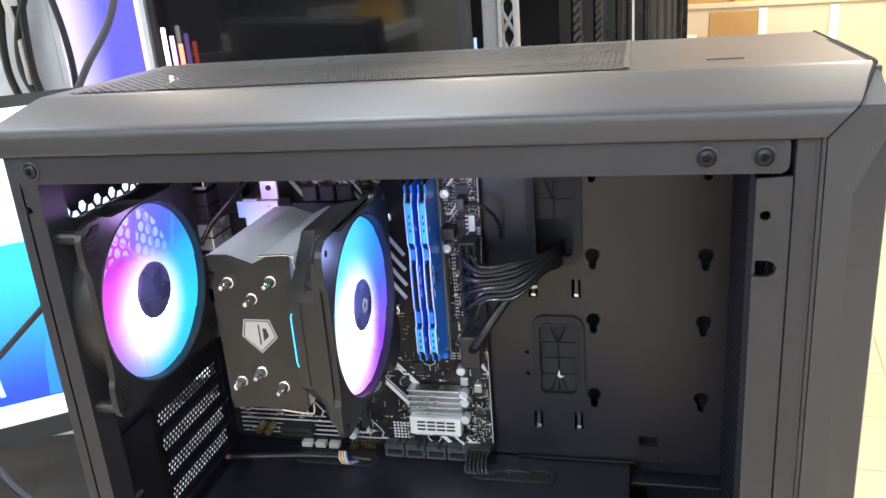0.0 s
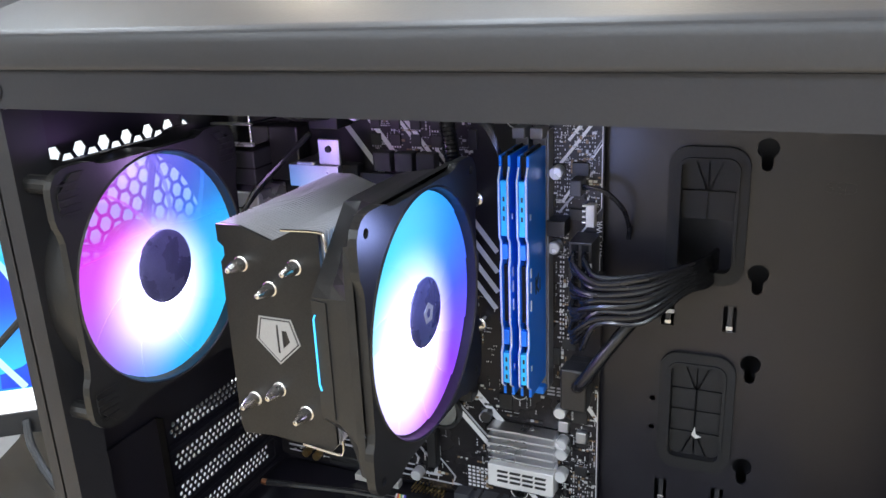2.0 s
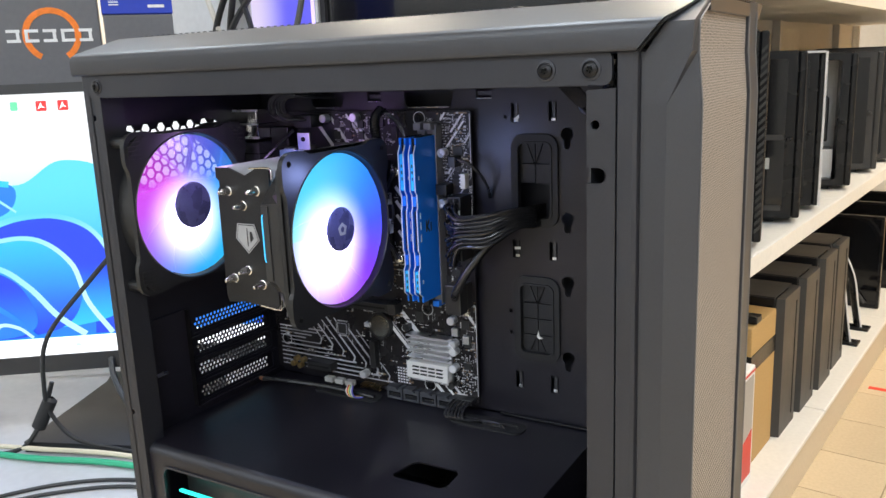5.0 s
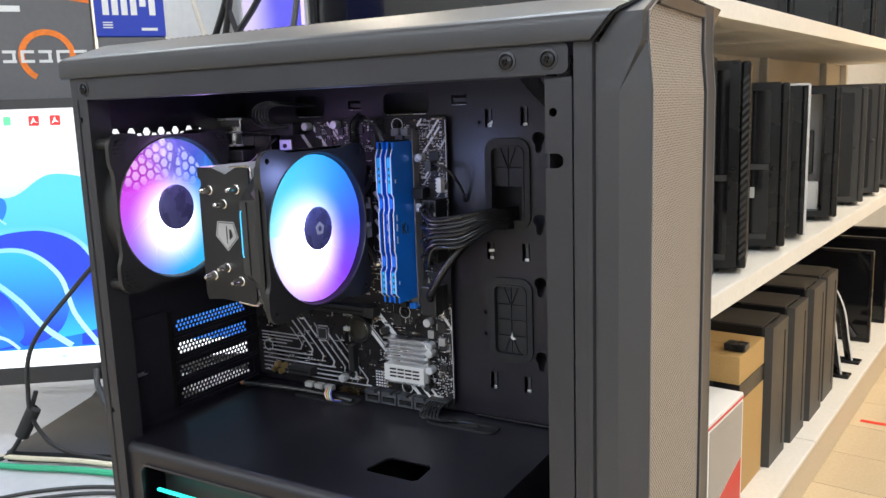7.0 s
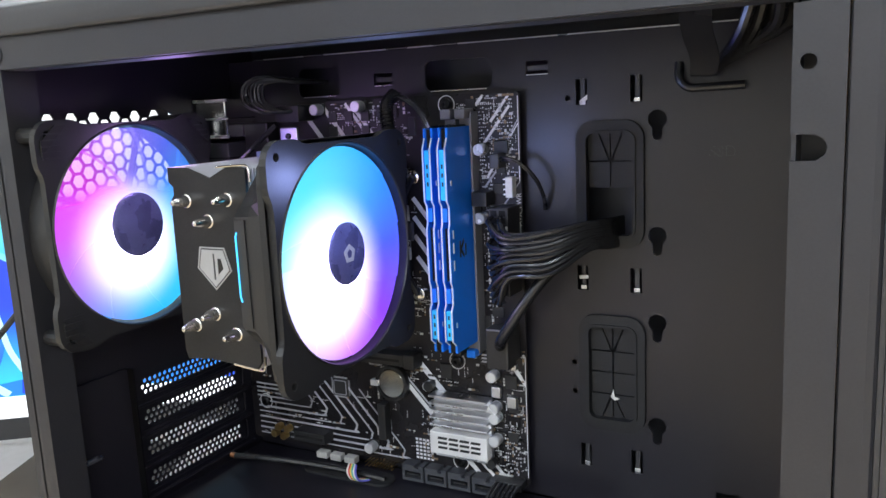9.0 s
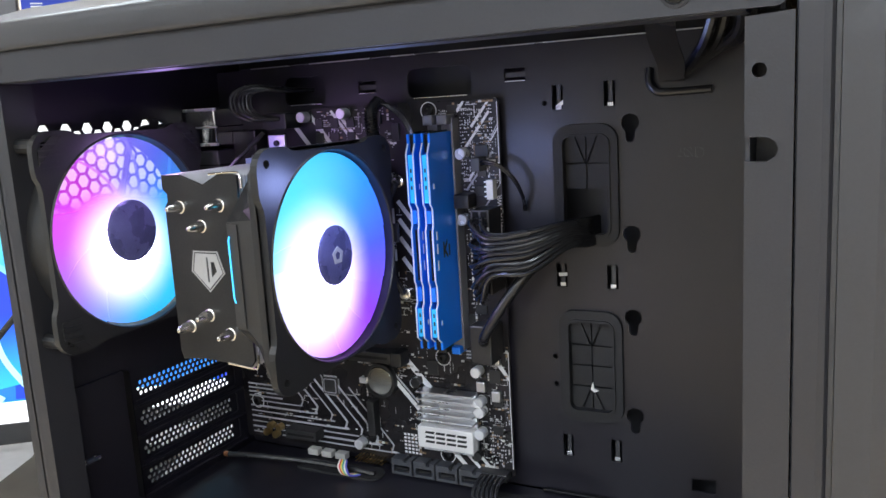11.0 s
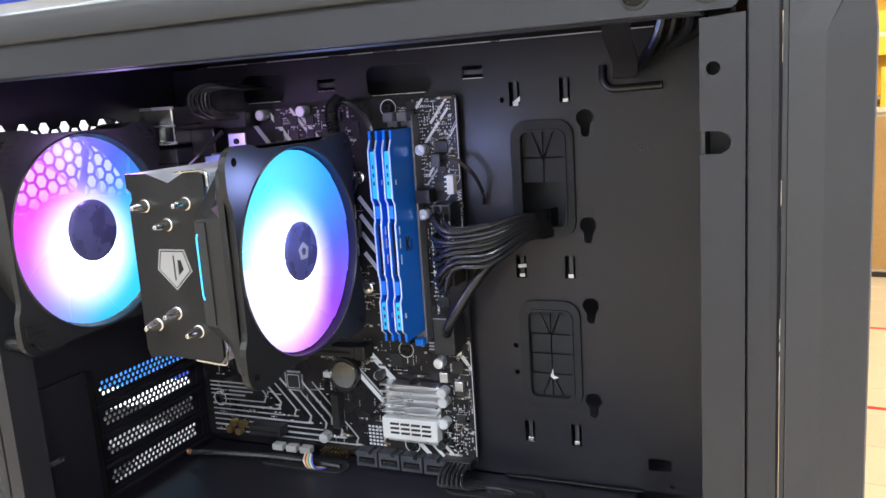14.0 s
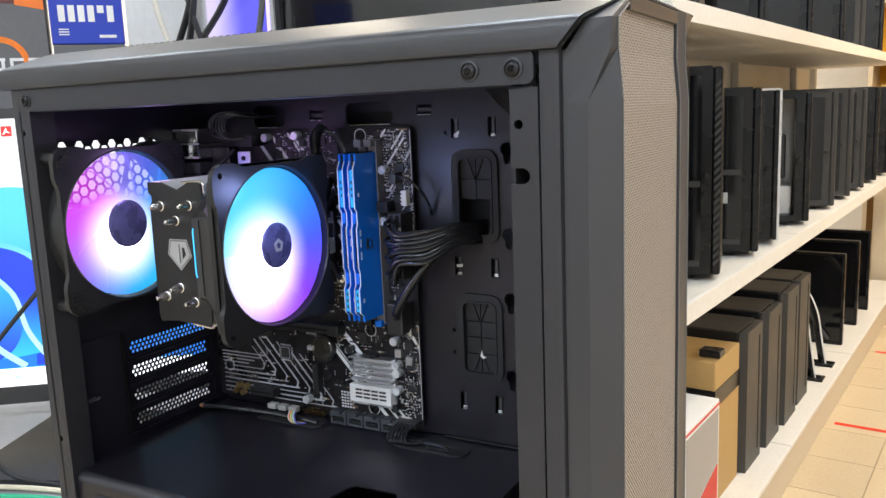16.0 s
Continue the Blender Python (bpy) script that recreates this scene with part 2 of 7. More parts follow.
def tube(pts, r, seg=8, n=10, flat=1.0):
    return add_tube(bmesh.new(), pts, r, seg, n, flat)


def rrect(u0, u1, v0, v1, r, k=4):
    r = min(r, (u1 - u0) / 2 - 1e-5, (v1 - v0) / 2 - 1e-5)
    out = []
    for cu, cv, a in ((u1 - r, v1 - r, 0), (u0 + r, v1 - r, 90), (u0 + r, v0 + r, 180), (u1 - r, v0 + r, 270)):
        for i in range(k + 1):
            t = radians(a + 90 * i / k)
            out.append((cu + r * math.cos(t), cv + r * math.sin(t)))
    return out


def ngon(cu, cv, r, n=6, a0=0.0):
    return [(cu + r * math.cos(a0 + 2 * math.pi * i / n), cv + r * math.sin(a0 + 2 * math.pi * i / n)) for i in range(n)]


def plate(outer, holes, axis, at, thick, bm=None):
    """Flat sheet with real holes: outlines in the two other axes, standing at `at` on `axis`, thickened along +axis."""
    bm = bm or bmesh.new()
    P = {"x": lambda u, v, w: (w, u, v), "y": lambda u, v, w: (u, w, v), "z": lambda u, v, w: (u, v, w)}[axis]
    fill = bmesh.new()
    edges = []
    for loop in [outer, *holes]:
        vs = [fill.verts.new((u, v, 0)) for u, v in loop]
        edges += [fill.edges.new((vs[i], vs[(i + 1) % len(vs)])) for i in range(len(vs))]
    bmesh.ops.triangle_fill(fill, use_beauty=True, use_dissolve=False, edges=edges)
    fill.verts.index_update()
    co = [v.co.copy() for v in fill.verts]
    tris = [[v.index for v in f.verts] for f in fill.faces]
    fill.free()
    lo = [bm.verts.new(P(c.x, c.y, at)) for c in co]
    hi = [bm.verts.new(P(c.x, c.y, at + thick)) for c in co]
    for t in tris:
        bm.faces.new([lo[i] for i in t])
        bm.faces.new([hi[i] for i in reversed(t)])
    k = 0
    for loop in [outer, *holes]:
        m = len(loop)
        for i in range(m):
            a, b = k + i, k + (i + 1) % m
            bm.faces.new((lo[a], lo[b], hi[b], hi[a]))
        k += m
    return bm


def prism(outline, axis, at, thick, bm=None):
    return plate(outline, [], axis, at, thick, bm)


def text_mesh(body, size, m, material, name, parent, depth=0.0002):
    cu = bpy.data.curves.new(name, "FONT")
    cu.body, cu.size, cu.extrude, cu.align_x, cu.align_y = body, size, depth, "CENTER", "CENTER"
    tmp = new(name + "_tmp", cu)
    bpy.context.view_layer.update()
    me = bpy.data.meshes.new_from_object(tmp.evaluated_get(bpy.context.evaluated_depsgraph_get()))
    bpy.data.objects.remove(tmp)
    me.transform(m)
    me.materials.clear()
    me.materials.append(material)
    ob = new(name, me)
    ob.parent = parent
    ob.matrix_parent_inverse = parent.matrix_basis.inverted()
    return ob


I4 = Matrix.Identity(4)

# ---- the open computer case ----
DESK = 0.72
SIDE, TRAY, BOARD = 0.3624, 0.5411, 0.534
REAR, FRONT = -0.399, 0.007
ZTOP, ZSHROUD = 1.150, 0.832

case = thing("computer_case", pose(-0.18, 0.46, DESK), "dark grey steel tower case with its side panel removed", "computer case")


def screw(parent, x, y, z, r=0.005, axis=(0, -1, 0)):
    A = Vector(axis)
    ring = part("washer", lathe([(0, r * 1.5), (0.0006, r * 1.5), (0.0009, r * 1.2), (0.0002, r * 1.12)], A, (x, y, z), 24), M_STEEL, parent, smooth=True)
    bm = lathe([(0, r), (0.0012, r), (0.002, r * 0.7), (0.0021, r * 0.45), (0.0006, r * 0.4), (0.0006, 0)], A, (x, y, z), 20)
    head = part("screw_head", bm, M_SCREW, parent, "dark cross-head screw", smooth=True)
    if axis == (0, -1, 0):
        for a in (20, 110):
            part("cross_slot", box(-r * 0.6, r * 0.6, -0.0024, -0.0006, -r * 0.11, r * 0.11, 0, pose(x, y, z, 0, a, 0)), M_HOLE, head)
    return ring


def case_shell():
    # left post, top rail and right post round the opening
    part("rear_post", plate(rrect(-0.4065, -0.389, DESK + 0.02, 1.124, 0.001), [ngon(-0.398, 1.091, 0.0022, 10), ngon(-0.398, 0.86, 0.0022, 10)], "y", SIDE, 0.0015), M_STEEL, case)
    part("rear_post_return", box(-0.3912, -0.3896, SIDE + 0.0018, SIDE + 0.02, DESK + 0.02, 1.105), M_STEEL, case)
    rail = rrect(-0.404, -0.0048, 1.106, 1.1225, 0.004)
    part("top_rail", plate(rail, [], "y", SIDE - 0.0012, 0.003), M_STEEL, case)
    part("rail_lip", box(-0.389, -0.018, SIDE + 0.002, SIDE + 0.016, 1.1055, 1.1068), M_STEEL, case)
    for x in (-0.3895, -0.0395, -0.0155):
        screw(case, x, SIDE - 0.0012, 1.1137, 0.0036)
    post = [(-0.018, DESK + 0.02), (-0.003, DESK + 0.02), (-0.003, 1.1045), (-0.018, 1.1035)]
    post += [(-0.018, 1.0650), (-0.0110, 1.0650), (-0.0085, 1.0635), (-0.0075, 1.0610), (-0.0085, 1.0585), (-0.0110, 1.0570), (-0.018, 1.0570)]
    holes = [ngon(-0.0135, 1.0865, 0.0024, 12), ngon(-0.0135, 0.86, 0.0024, 12)]
    part("front_post", plate(post, holes, "y", SIDE - 0.0008, 0.0022), M_STEEL, case)
    part("post_bevel", prism([(-0.0026, SIDE + 0.0004), (-0.0020, SIDE - 0.0004), (0.0052, SIDE + 0.0002), (0.0074, SIDE + 0.0008), (0.0084, SIDE + 0.0024), (0.0084, SIDE + 0.006), (-0.0026, SIDE + 0.006)], "z", DESK + 0.02, 0.3835), M_STEEL, case)
    part("front_post_return", box(-0.0179, -0.0165, SIDE + 0.0015, SIDE + 0.022, DESK + 0.02, 1.103), M_STEEL, case)
    part("post_channel", box(-0.0163, -0.0090, SIDE + 0.0195, SIDE + 0.0205, DESK + 0.02, 1.103), M_INNER, case)
    # closing sheets
    part("side_panel", box(REAR - 0.004, 0.006, 0.566, 0.568, DESK + 0.015, 1.122, 0.0005), M_STEEL, case)
    part("bottom_panel", box(REAR - 0.004, 0.006, SIDE, 0.566, DESK + 0.013, DESK + 0.016), M_STEEL, case)
    top_holes = [ngon(-0.35 + 0.022 * i + 0.011 * (j % 2), 0.40 + 0.019 * j, 0.0105, 6, 0.5236) for i in range(12) for j in range(6)]
    part("roof_sheet", plate(rrect(REAR - 0.004, 0.006, SIDE, 0.566, 0.001), top_holes, "z", 1.1225, 0.0015), M_INNER, case)
    for x in (-0.36, -0.03):
        for y in (0.385, 0.545):
            part("foot", lathe([(0, 0.012), (0.011, 0.015), (0.0135, 0.015)], (0, 0, 1), (x, y, DESK), 18), M_RUBBER, case, "black rubber foot")


def mitre(z):
    """Front end of the roof cover at height z: it slants forward as it rises."""
    if z < 1.1350:
        return 0.0078 + 0.0117 * max(0.0, z - 1.1215) / 0.0135
    return 0.0195 + 0.0135 * (z - 1.1350) / 0.0132


def case_lid():
    """Plastic roof cover: a vertical rim, a long sloping shoulder and a flat mesh top."""
    secs = [[(0.3575, 1.1215), (0.3575, 1.1335), (0.3595, 1.1365), (0.3925, 1.1472), (0.396, 1.1482), (0.402, 1.1482), (0.402, 1.144), (0.395, 1.144), (0.361, 1.132), (0.361, 1.1215)],
            [(0.528, 1.1482), (0.535, 1.1482), (0.569, 1.1365), (0.571, 1.1335), (0.571, 1.1215), (0.568, 1.1215), (0.568, 1.132), (0.535, 1.144), (0.528, 1.144)]]
    bm = bmesh.new()
    # two shoulders with mitred ends, and flat decks fore and aft of the mesh opening
    for sec in secs:
        rings = []
        for k in (1, -1):
            ring = []
            for y, z in sec:
                rise = max(0.0, (z - 1.134)) / 0.0145
                ring.append(bm.verts.new((-0.4115 + 0.010 * rise if k == 1 else mitre(z), y, z)))
            rings.append(ring)
        m = len(sec)
        for i in range(m):
            bm.faces.new((rings[0][i], rings[0][(i + 1) % m], rings[1][(i + 1) % m], rings[1][i]))
        bm.faces.new(rings[0])
        bm.faces.new(rings[1][::-1])
    sharp = [e for e in bm.edges if abs(e.verts[0].co.x - e.verts[1].co.x) > 0.1 and not 0.400 < e.verts[0].co.y < 0.530]
    bmesh.ops.bevel(bm, geom=sharp, offset=0.0022, segments=3, affect="EDGES", profile=0.5)
    add_box(bm, -0.076, 0.0330, 0.4021, 0.5279, 1.144, 1.1482)
    add_box(bm, -0.4015, -0.385, 0.4021, 0.5279, 1.144, 1.1482)
    lid = part("roof_cover", bm, M_LID, case, "matt dark plastic roof cover with sloping shoulders", smooth=True)
    part("front_gap", tube([(0.0085, 0.3600, 1.1213), (0.0202, 0.3600, 1.1348), (0.0338, 0.3940, 1.1480), (0.0338, 0.535, 1.1480)], 0.0009, 6, 1), M_HOLE, lid)
    part("rear_cap", box(-0.4125, -0.4085, 0.3583, 0.570, 1.1215, 1.134, 0.001), M_LID, lid)
    part("mesh_insert", box(-0.3855, -0.0755, 0.4015, 0.5285, 1.1486, 1.1492), M_TOPMESH, lid, "fine black dust mesh")
    part("mesh_border", box(-0.0765, -0.0735, 0.402, 0.528, 1.1478, 1.1496, 0.0005), M_BLACK, lid)
    part("button_pad", prism(rrect(-0.036, -0.018, 0.424, 0.4285, 0.002), "z", 1.1478, 0.0010), M_GREYCHIP, lid, "black button on the roof")


def case_front():
    """Front bezel: a grooved side, a long facet and a recessed mesh."""
    z0, z1 = DESK + 0.012, 1.1345
    part("bezel_groove", box(0.0086, 0.0103, SIDE + 0.0030, 0.562, z0, 1.121), M_LID, case)
    # plan outline of the bezel, as seen from above
    low = [(0.0105, SIDE + 0.0016), (0.0218, SIDE + 0.0004), (0.0368, SIDE + 0.006), (0.0368, SIDE + 0.0085), (0.0335, SIDE + 0.0085), (0.0335, 0.4885), (0.0368, 0.4885), (0.0385, 0.5055), (0.022, 0.555), (0.0105, 0.562)]
    rows = []
    bm = bmesh.new()
    # upward: straight, then the facet tapers out, then the shoulder leans back along the mitre
    for z, taper, push, lean in ((z0, 0, 0, 0), (1.096, 0, 0, 0), (1.1205, 0.0112, -0.0023, 0), (1.1345, 0.0122, -0.0023, 0), (1.1478, 0.0122, -0.0020, 0.031)):
        left = max(0.0105, mitre(z) + 0.0014)
        ring = []
        for i, (x, y) in enumerate(low):
            yy = y + lean * (max(0, 1 - (y - SIDE) / 0.06) if y < 0.45 else -max(0, (y - 0.53) / 0.04))
            xx = x + (push if 1 < i < 8 else 0) + (taper if i == 1 else 0)
            xx = left if i in (0, 9) else max(xx, left + 0.0002 * (1 + (i in (2, 3, 6, 7))))
            ring.append(bm.verts.new((xx, yy, z)))
        rows.append(ring)
    for a, b in zip(rows, rows[1:]):
        for i in range(len(low)):
            j = (i + 1) % len(low)
            bm.faces.new((a[i], a[j], b[j], b[i]))
    bm.faces.new(rows[0])
    bm.faces.new(rows[-1][::-1])
    bez = part("front_bezel", bm, M_LID, case, "faceted dark grey plastic front bezel")
    mesh = bmesh.new()
    vs = []
    for z, push, cut in ((z0 + 0.004, 0.0, 0.0), (1.094, 0.0, 0.0), (1.1195, -0.0023, 0.0), (1.1345, -0.0023, 0.0), (1.1395, -0.0023, 0.009)):
        vs.append([mesh.verts.new((0.0354 + push, y, z)) for y in (SIDE + 0.0087 + cut, 0.4883)])
    for a, b in zip(vs, vs[1:]):
        mesh.faces.new((a[0], a[1], b[1], b[0]))
    r = bmesh.ops.extrude_face_region(mesh, geom=list(mesh.faces))
    bmesh.ops.translate(mesh, vec=(-0.0008, 0, 0), verts=[v for v in r["geom"] if isinstance(v, bmesh.types.BMVert)])
    part("mesh_panel", mesh, M_MESH, bez, "fine grey steel mesh coloured as warmly lit")
    for y in (SIDE + 0.0072, 0.4900, 0.5050):
        e = 0.0014 if y > 0.5 else 0
        part("edge_strip", tube([(0.0370 + e, y, z0 + 0.002), (0.0370 + e, y, 1.096), (0.0348 + e, y, 1.1205), (0.0348 + e, y, 1.1345), (0.0349 + e, y + (0.018 if y < 0.4 else 0), 1.1425)], 0.0005, 6, 1), M_ALUDARK, bez)
    part("top_strip", box(0.0325, 0.0353, SIDE + 0.026, 0.4885, 1.1395, 1.1470, 0.0005), M_LID, bez)
    part("port_slot", box(0.0312, 0.0352, SIDE + 0.036, 0.4885, 1.1471, 1.1484, 0.0003), M_HOLE, bez, "narrow dark slot along the bezel top")
    for k in range(14):
        part("slot_tooth", box(0.0345, 0.0355, SIDE + 0.040 + 0.006 * k, SIDE + 0.0425 + 0.006 * k, 1.1473, 1.1487), M_LID, bez)


def keyhole(u, v):
    out = []
    for i in range(11):
        a = radians(-58 + 296 * i / 10)
        out.append((u + 0.0052 * math.cos(a), v + 0.0052 * math.sin(a)))
    for i in range(7):
        a = radians(180 + 180 * i / 6)
        out.append((u + 0.0027 * math.cos(a), v - 0.0085 + 0.0027 * math.sin(a)))
    return out


def case_tray():
    G = [(-0.1459, -0.1072, 0.9937, 1.0655), (-0.1459, -0.1068, 0.8835, 0.9538)]
    holes = []
    for x0, x1, z0, z1 in G:
        holes.append(rrect(x0 + 0.005, x1 - 0.005, z0 + 0.006, z1 - 0.006, 0.006))
    for z in (1.0653, 1.0012, 0.951, 0.8895):
        holes.append(keyhole(-0.1003, z))
        holes.append(keyhole(-0.0235, z))
    slots = [(-0.1427, 1.0817), (-0.1117, 1.0822), (-0.1435, 0.975), (-0.1122, 0.975), (-0.143, 0.865), (-0.1122, 0.8653)]
    for x, z in slots:
        holes.append(rrect(x - 0.0034, x + 0.0034, z - 0.0072, z + 0.0072, 0.0004, 1))
    for x, z in ((-0.2727, 1.0955), (-0.169, 1.0966), (-0.0605, 0.851)):
        holes.append(rrect(x - 0.0068, x + 0.0068, z - 0.004, z + 0.004, 0.0004, 1))
    holes.append(rrect(-0.2425, -0.1972, 1.0862, 1.1048, 0.005))
    holes.append(rrect(-0.3395, -0.3057, 1.0866, 1.1055, 0.005))
    for x, z in ((-0.1508, 1.0786), (-0.1495, 0.923), (-0.1495, 0.905), (-0.053, 0.838)):
        holes.append(ngon(x, z, 0.0016, 10))
    tray = part("motherboard_tray", plate(rrect(REAR, 0.0, ZSHROUD + 0.001, 1.1133, 0.001), holes, "y", TRAY, 0.0012), M_INNER, case, "black steel tray with slots and key holes")
    # pale strip painted in for the highlight along the black tray's top fold
    part("tray_edge_glint", box(-0.375, -0.009, TRAY - 0.0010, TRAY + 0.0010, 1.1135, 1.1141), M_ALU, tray, "bright edge line")
    # more pale strips for the glints on the lower rims of the openings
    for x0, x1, z0 in ((-0.2425, -0.1972, 1.0862), (-0.3395, -0.3057, 1.0866)):
        part("cut_edge_glint", box(x0 + 0.004, x1 - 0.004, TRAY - 0.0003, TRAY + 0.0010, z0 + 0.0001, z0 + 0.0006), M_ALU, tray)
    for x, z in ((-0.2727, 1.0955), (-0.169, 1.0966)):
        part("cut_edge_glint", box(x - 0.0064, x + 0.0064, TRAY - 0.0003, TRAY + 0.0010, z - 0.0039, z - 0.0035), M_ALU, tray)
    part("tray_fold", box(-0.16, -0.07, TRAY - 0.004, TRAY - 0.0006, ZSHROUD + 0.0006, ZSHROUD + 0.0022, 0.0004), M_SCREW, tray)
    for x, z in slots:
        part("slot_tongue", box(x - 0.0012, x + 0.0012, TRAY + 0.0022, TRAY + 0.003, z - 0.0078, z + 0.0078), M_GREYCHIP, tray)
        part("tongue_foot", box(x - 0.0017, x + 0.0017, TRAY + 0.0014, TRAY + 0.0021, z - 0.0071, z - 0.0048, 0.0002), M_ALU, tray, "bright cut slot foot")
    for x, z in ((-0.2727, 1.0955), (-0.169, 1.0966)):
        part("slot_tongue", box(x - 0.0075, x + 0.0075, TRAY + 0.0022, TRAY + 0.003, z - 0.0014, z + 0.0014), M_GREYCHIP, tray)
    for x, z, a in ((-0.1415, 1.0777, -35), (-0.143, 0.9752, -5)):
        part("cable_tie_end", box(-0.0032, 0.0032, -0.0002, 0.0004, -0.0011, 0.0011, 0.0002, pose(x, TRAY + 0.0016, z, 0, a, 0)), M_WHITEPLASTIC, tray, "white cable tie end")
    for k, (x0, x1, z0, z1) in enumerate(G):
        rim = part("grommet", plate(rrect(x0, x1, z0, z1, 0.010, 6), [rrect(x0 + 0.0062, x1 - 0.0062, z0 + 0.0072, z1 - 0.0072, 0.004)], "y", TRAY - 0.0026, 0.0045), M_RUBBER, tray, "black rubber cable grommet", smooth=False)
        part("grommet_lip", plate(rrect(x0 + 0.0045, x1 - 0.0045, z0 + 0.0055, z1 - 0.0055, 0.006, 6), [rrect(x0 + 0.0062, x1 - 0.0062, z0 + 0.0072, z1 - 0.0072, 0.004)], "y", TRAY - 0.0036, 0.0012), M_RUBBER, rim)
        # membrane cut into flaps
        cx, zt, zb = (x0 + x1) / 2, z1 - 0.0072, z0 + 0.0072
        xl, xr = x0 + 0.0062, x1 - 0.0062
        H = zt - zb
        rows = [zt, zt - 0.27 * H, zt - 0.5 * H, zt - 0.74 * H, zb] if k else [zt, zt - 0.27 * H, zt - 0.54 * H]
        g = 0.00045
        for i, (a, b) in enumerate(zip(rows, rows[1:])):
            for u0, u1 in ((xl, cx), (cx, xr)):
                if i in (0, 3):
                    hub = (cx, b if i == 0 else a)
                    far = a if i == 0 else b
                    corner = u0 if u0 != cx else u1
                    mid = (corner + cx) / 2
                    sgn = 1 if corner > cx else -1
                    up = 1 if i == 0 else -1
                    part("flap", prism([(hub[0] + sgn * g, hub[1] + up * 3 * g), (cx + sgn * g, far), (mid - sgn * g, far)], "y", TRAY + 0.0012, 0.0008), M_RUBBER, rim)
                    part("flap", prism([(hub[0] + sgn * 3 * g, hub[1] + up * g), (mid + sgn * g, far), (corner, far), (corner, hub[1] + up * g)], "y", TRAY + 0.0012, 0.0008), M_RUBBER, rim)
                else:
                    part("flap", box(u0 + g, u1 - g, TRAY + 0.0012, TRAY + 0.002, b + g, a - g), M_RUBBER, rim)
    part("torn_flap", prism([(-0.1278, 0.9035), (-0.1262, 0.9085), (-0.1255, 0.904), (-0.1225, 0.9028), (-0.1255, 0.9015)], "y", TRAY + 0.0006, 0.0005), M_WHITEPLASTIC, tray)
    text_mesh("SSD", 0.0085, Matrix.Translation((-0.0665, TRAY - 0.0001, 1.047)) @ pose(0, 0, 0, 90, 0, 0), M_INNER, "embossed_writing", tray)
    # folded cable hook near the roof
    part("cable_hook", tube([(-0.0885, TRAY - 0.002, 1.0945), (-0.088, TRAY - 0.004, 1.0865), (-0.0835, TRAY - 0.0045, 1.0815), (-0.076, TRAY - 0.0045, 1.081), (-0.055, TRAY - 0.004, 1.0815)], 0.0022, 10, 6), M_FIN, tray, "bent steel cable hook", smooth=True)
    return tray


def hex_cells(bm, centres, pitch, r_hex, x, thick, a0):
    """Honeycomb sheet: one ring of metal round each hole, cells sharing their outer corners. centres: (y, z, open)."""
    R = pitch / math.sqrt(3) * 1.002
    for y, z, is_open in centres:
        o = ngon(y, z, R, 6, a0)
        lo = [bm.verts.new((x, u, v)) for u, v in o]
        hi = [bm.verts.new((x + thick, u, v)) for u, v in o]
        if not is_open:
            bm.faces.new(lo)
            bm.faces.new(hi)
            continue
        q = ngon(y, z, r_hex, 6, a0)
        li = [bm.verts.new((x, u, v)) for u, v in q]
        hi2 = [bm.verts.new((x + thick, u, v)) for u, v in q]
        for k in range(6):
            j = (k + 1) % 6
            bm.faces.new((lo[k], lo[j], li[j], li[k]))
            bm.faces.new((hi[k], hi[j], hi2[j], hi2[k]))
            bm.faces.new((li[k], li[j], hi2[j], hi2[k]))
    return bm


FANC = (-0.383, 0.4245, 1.018)


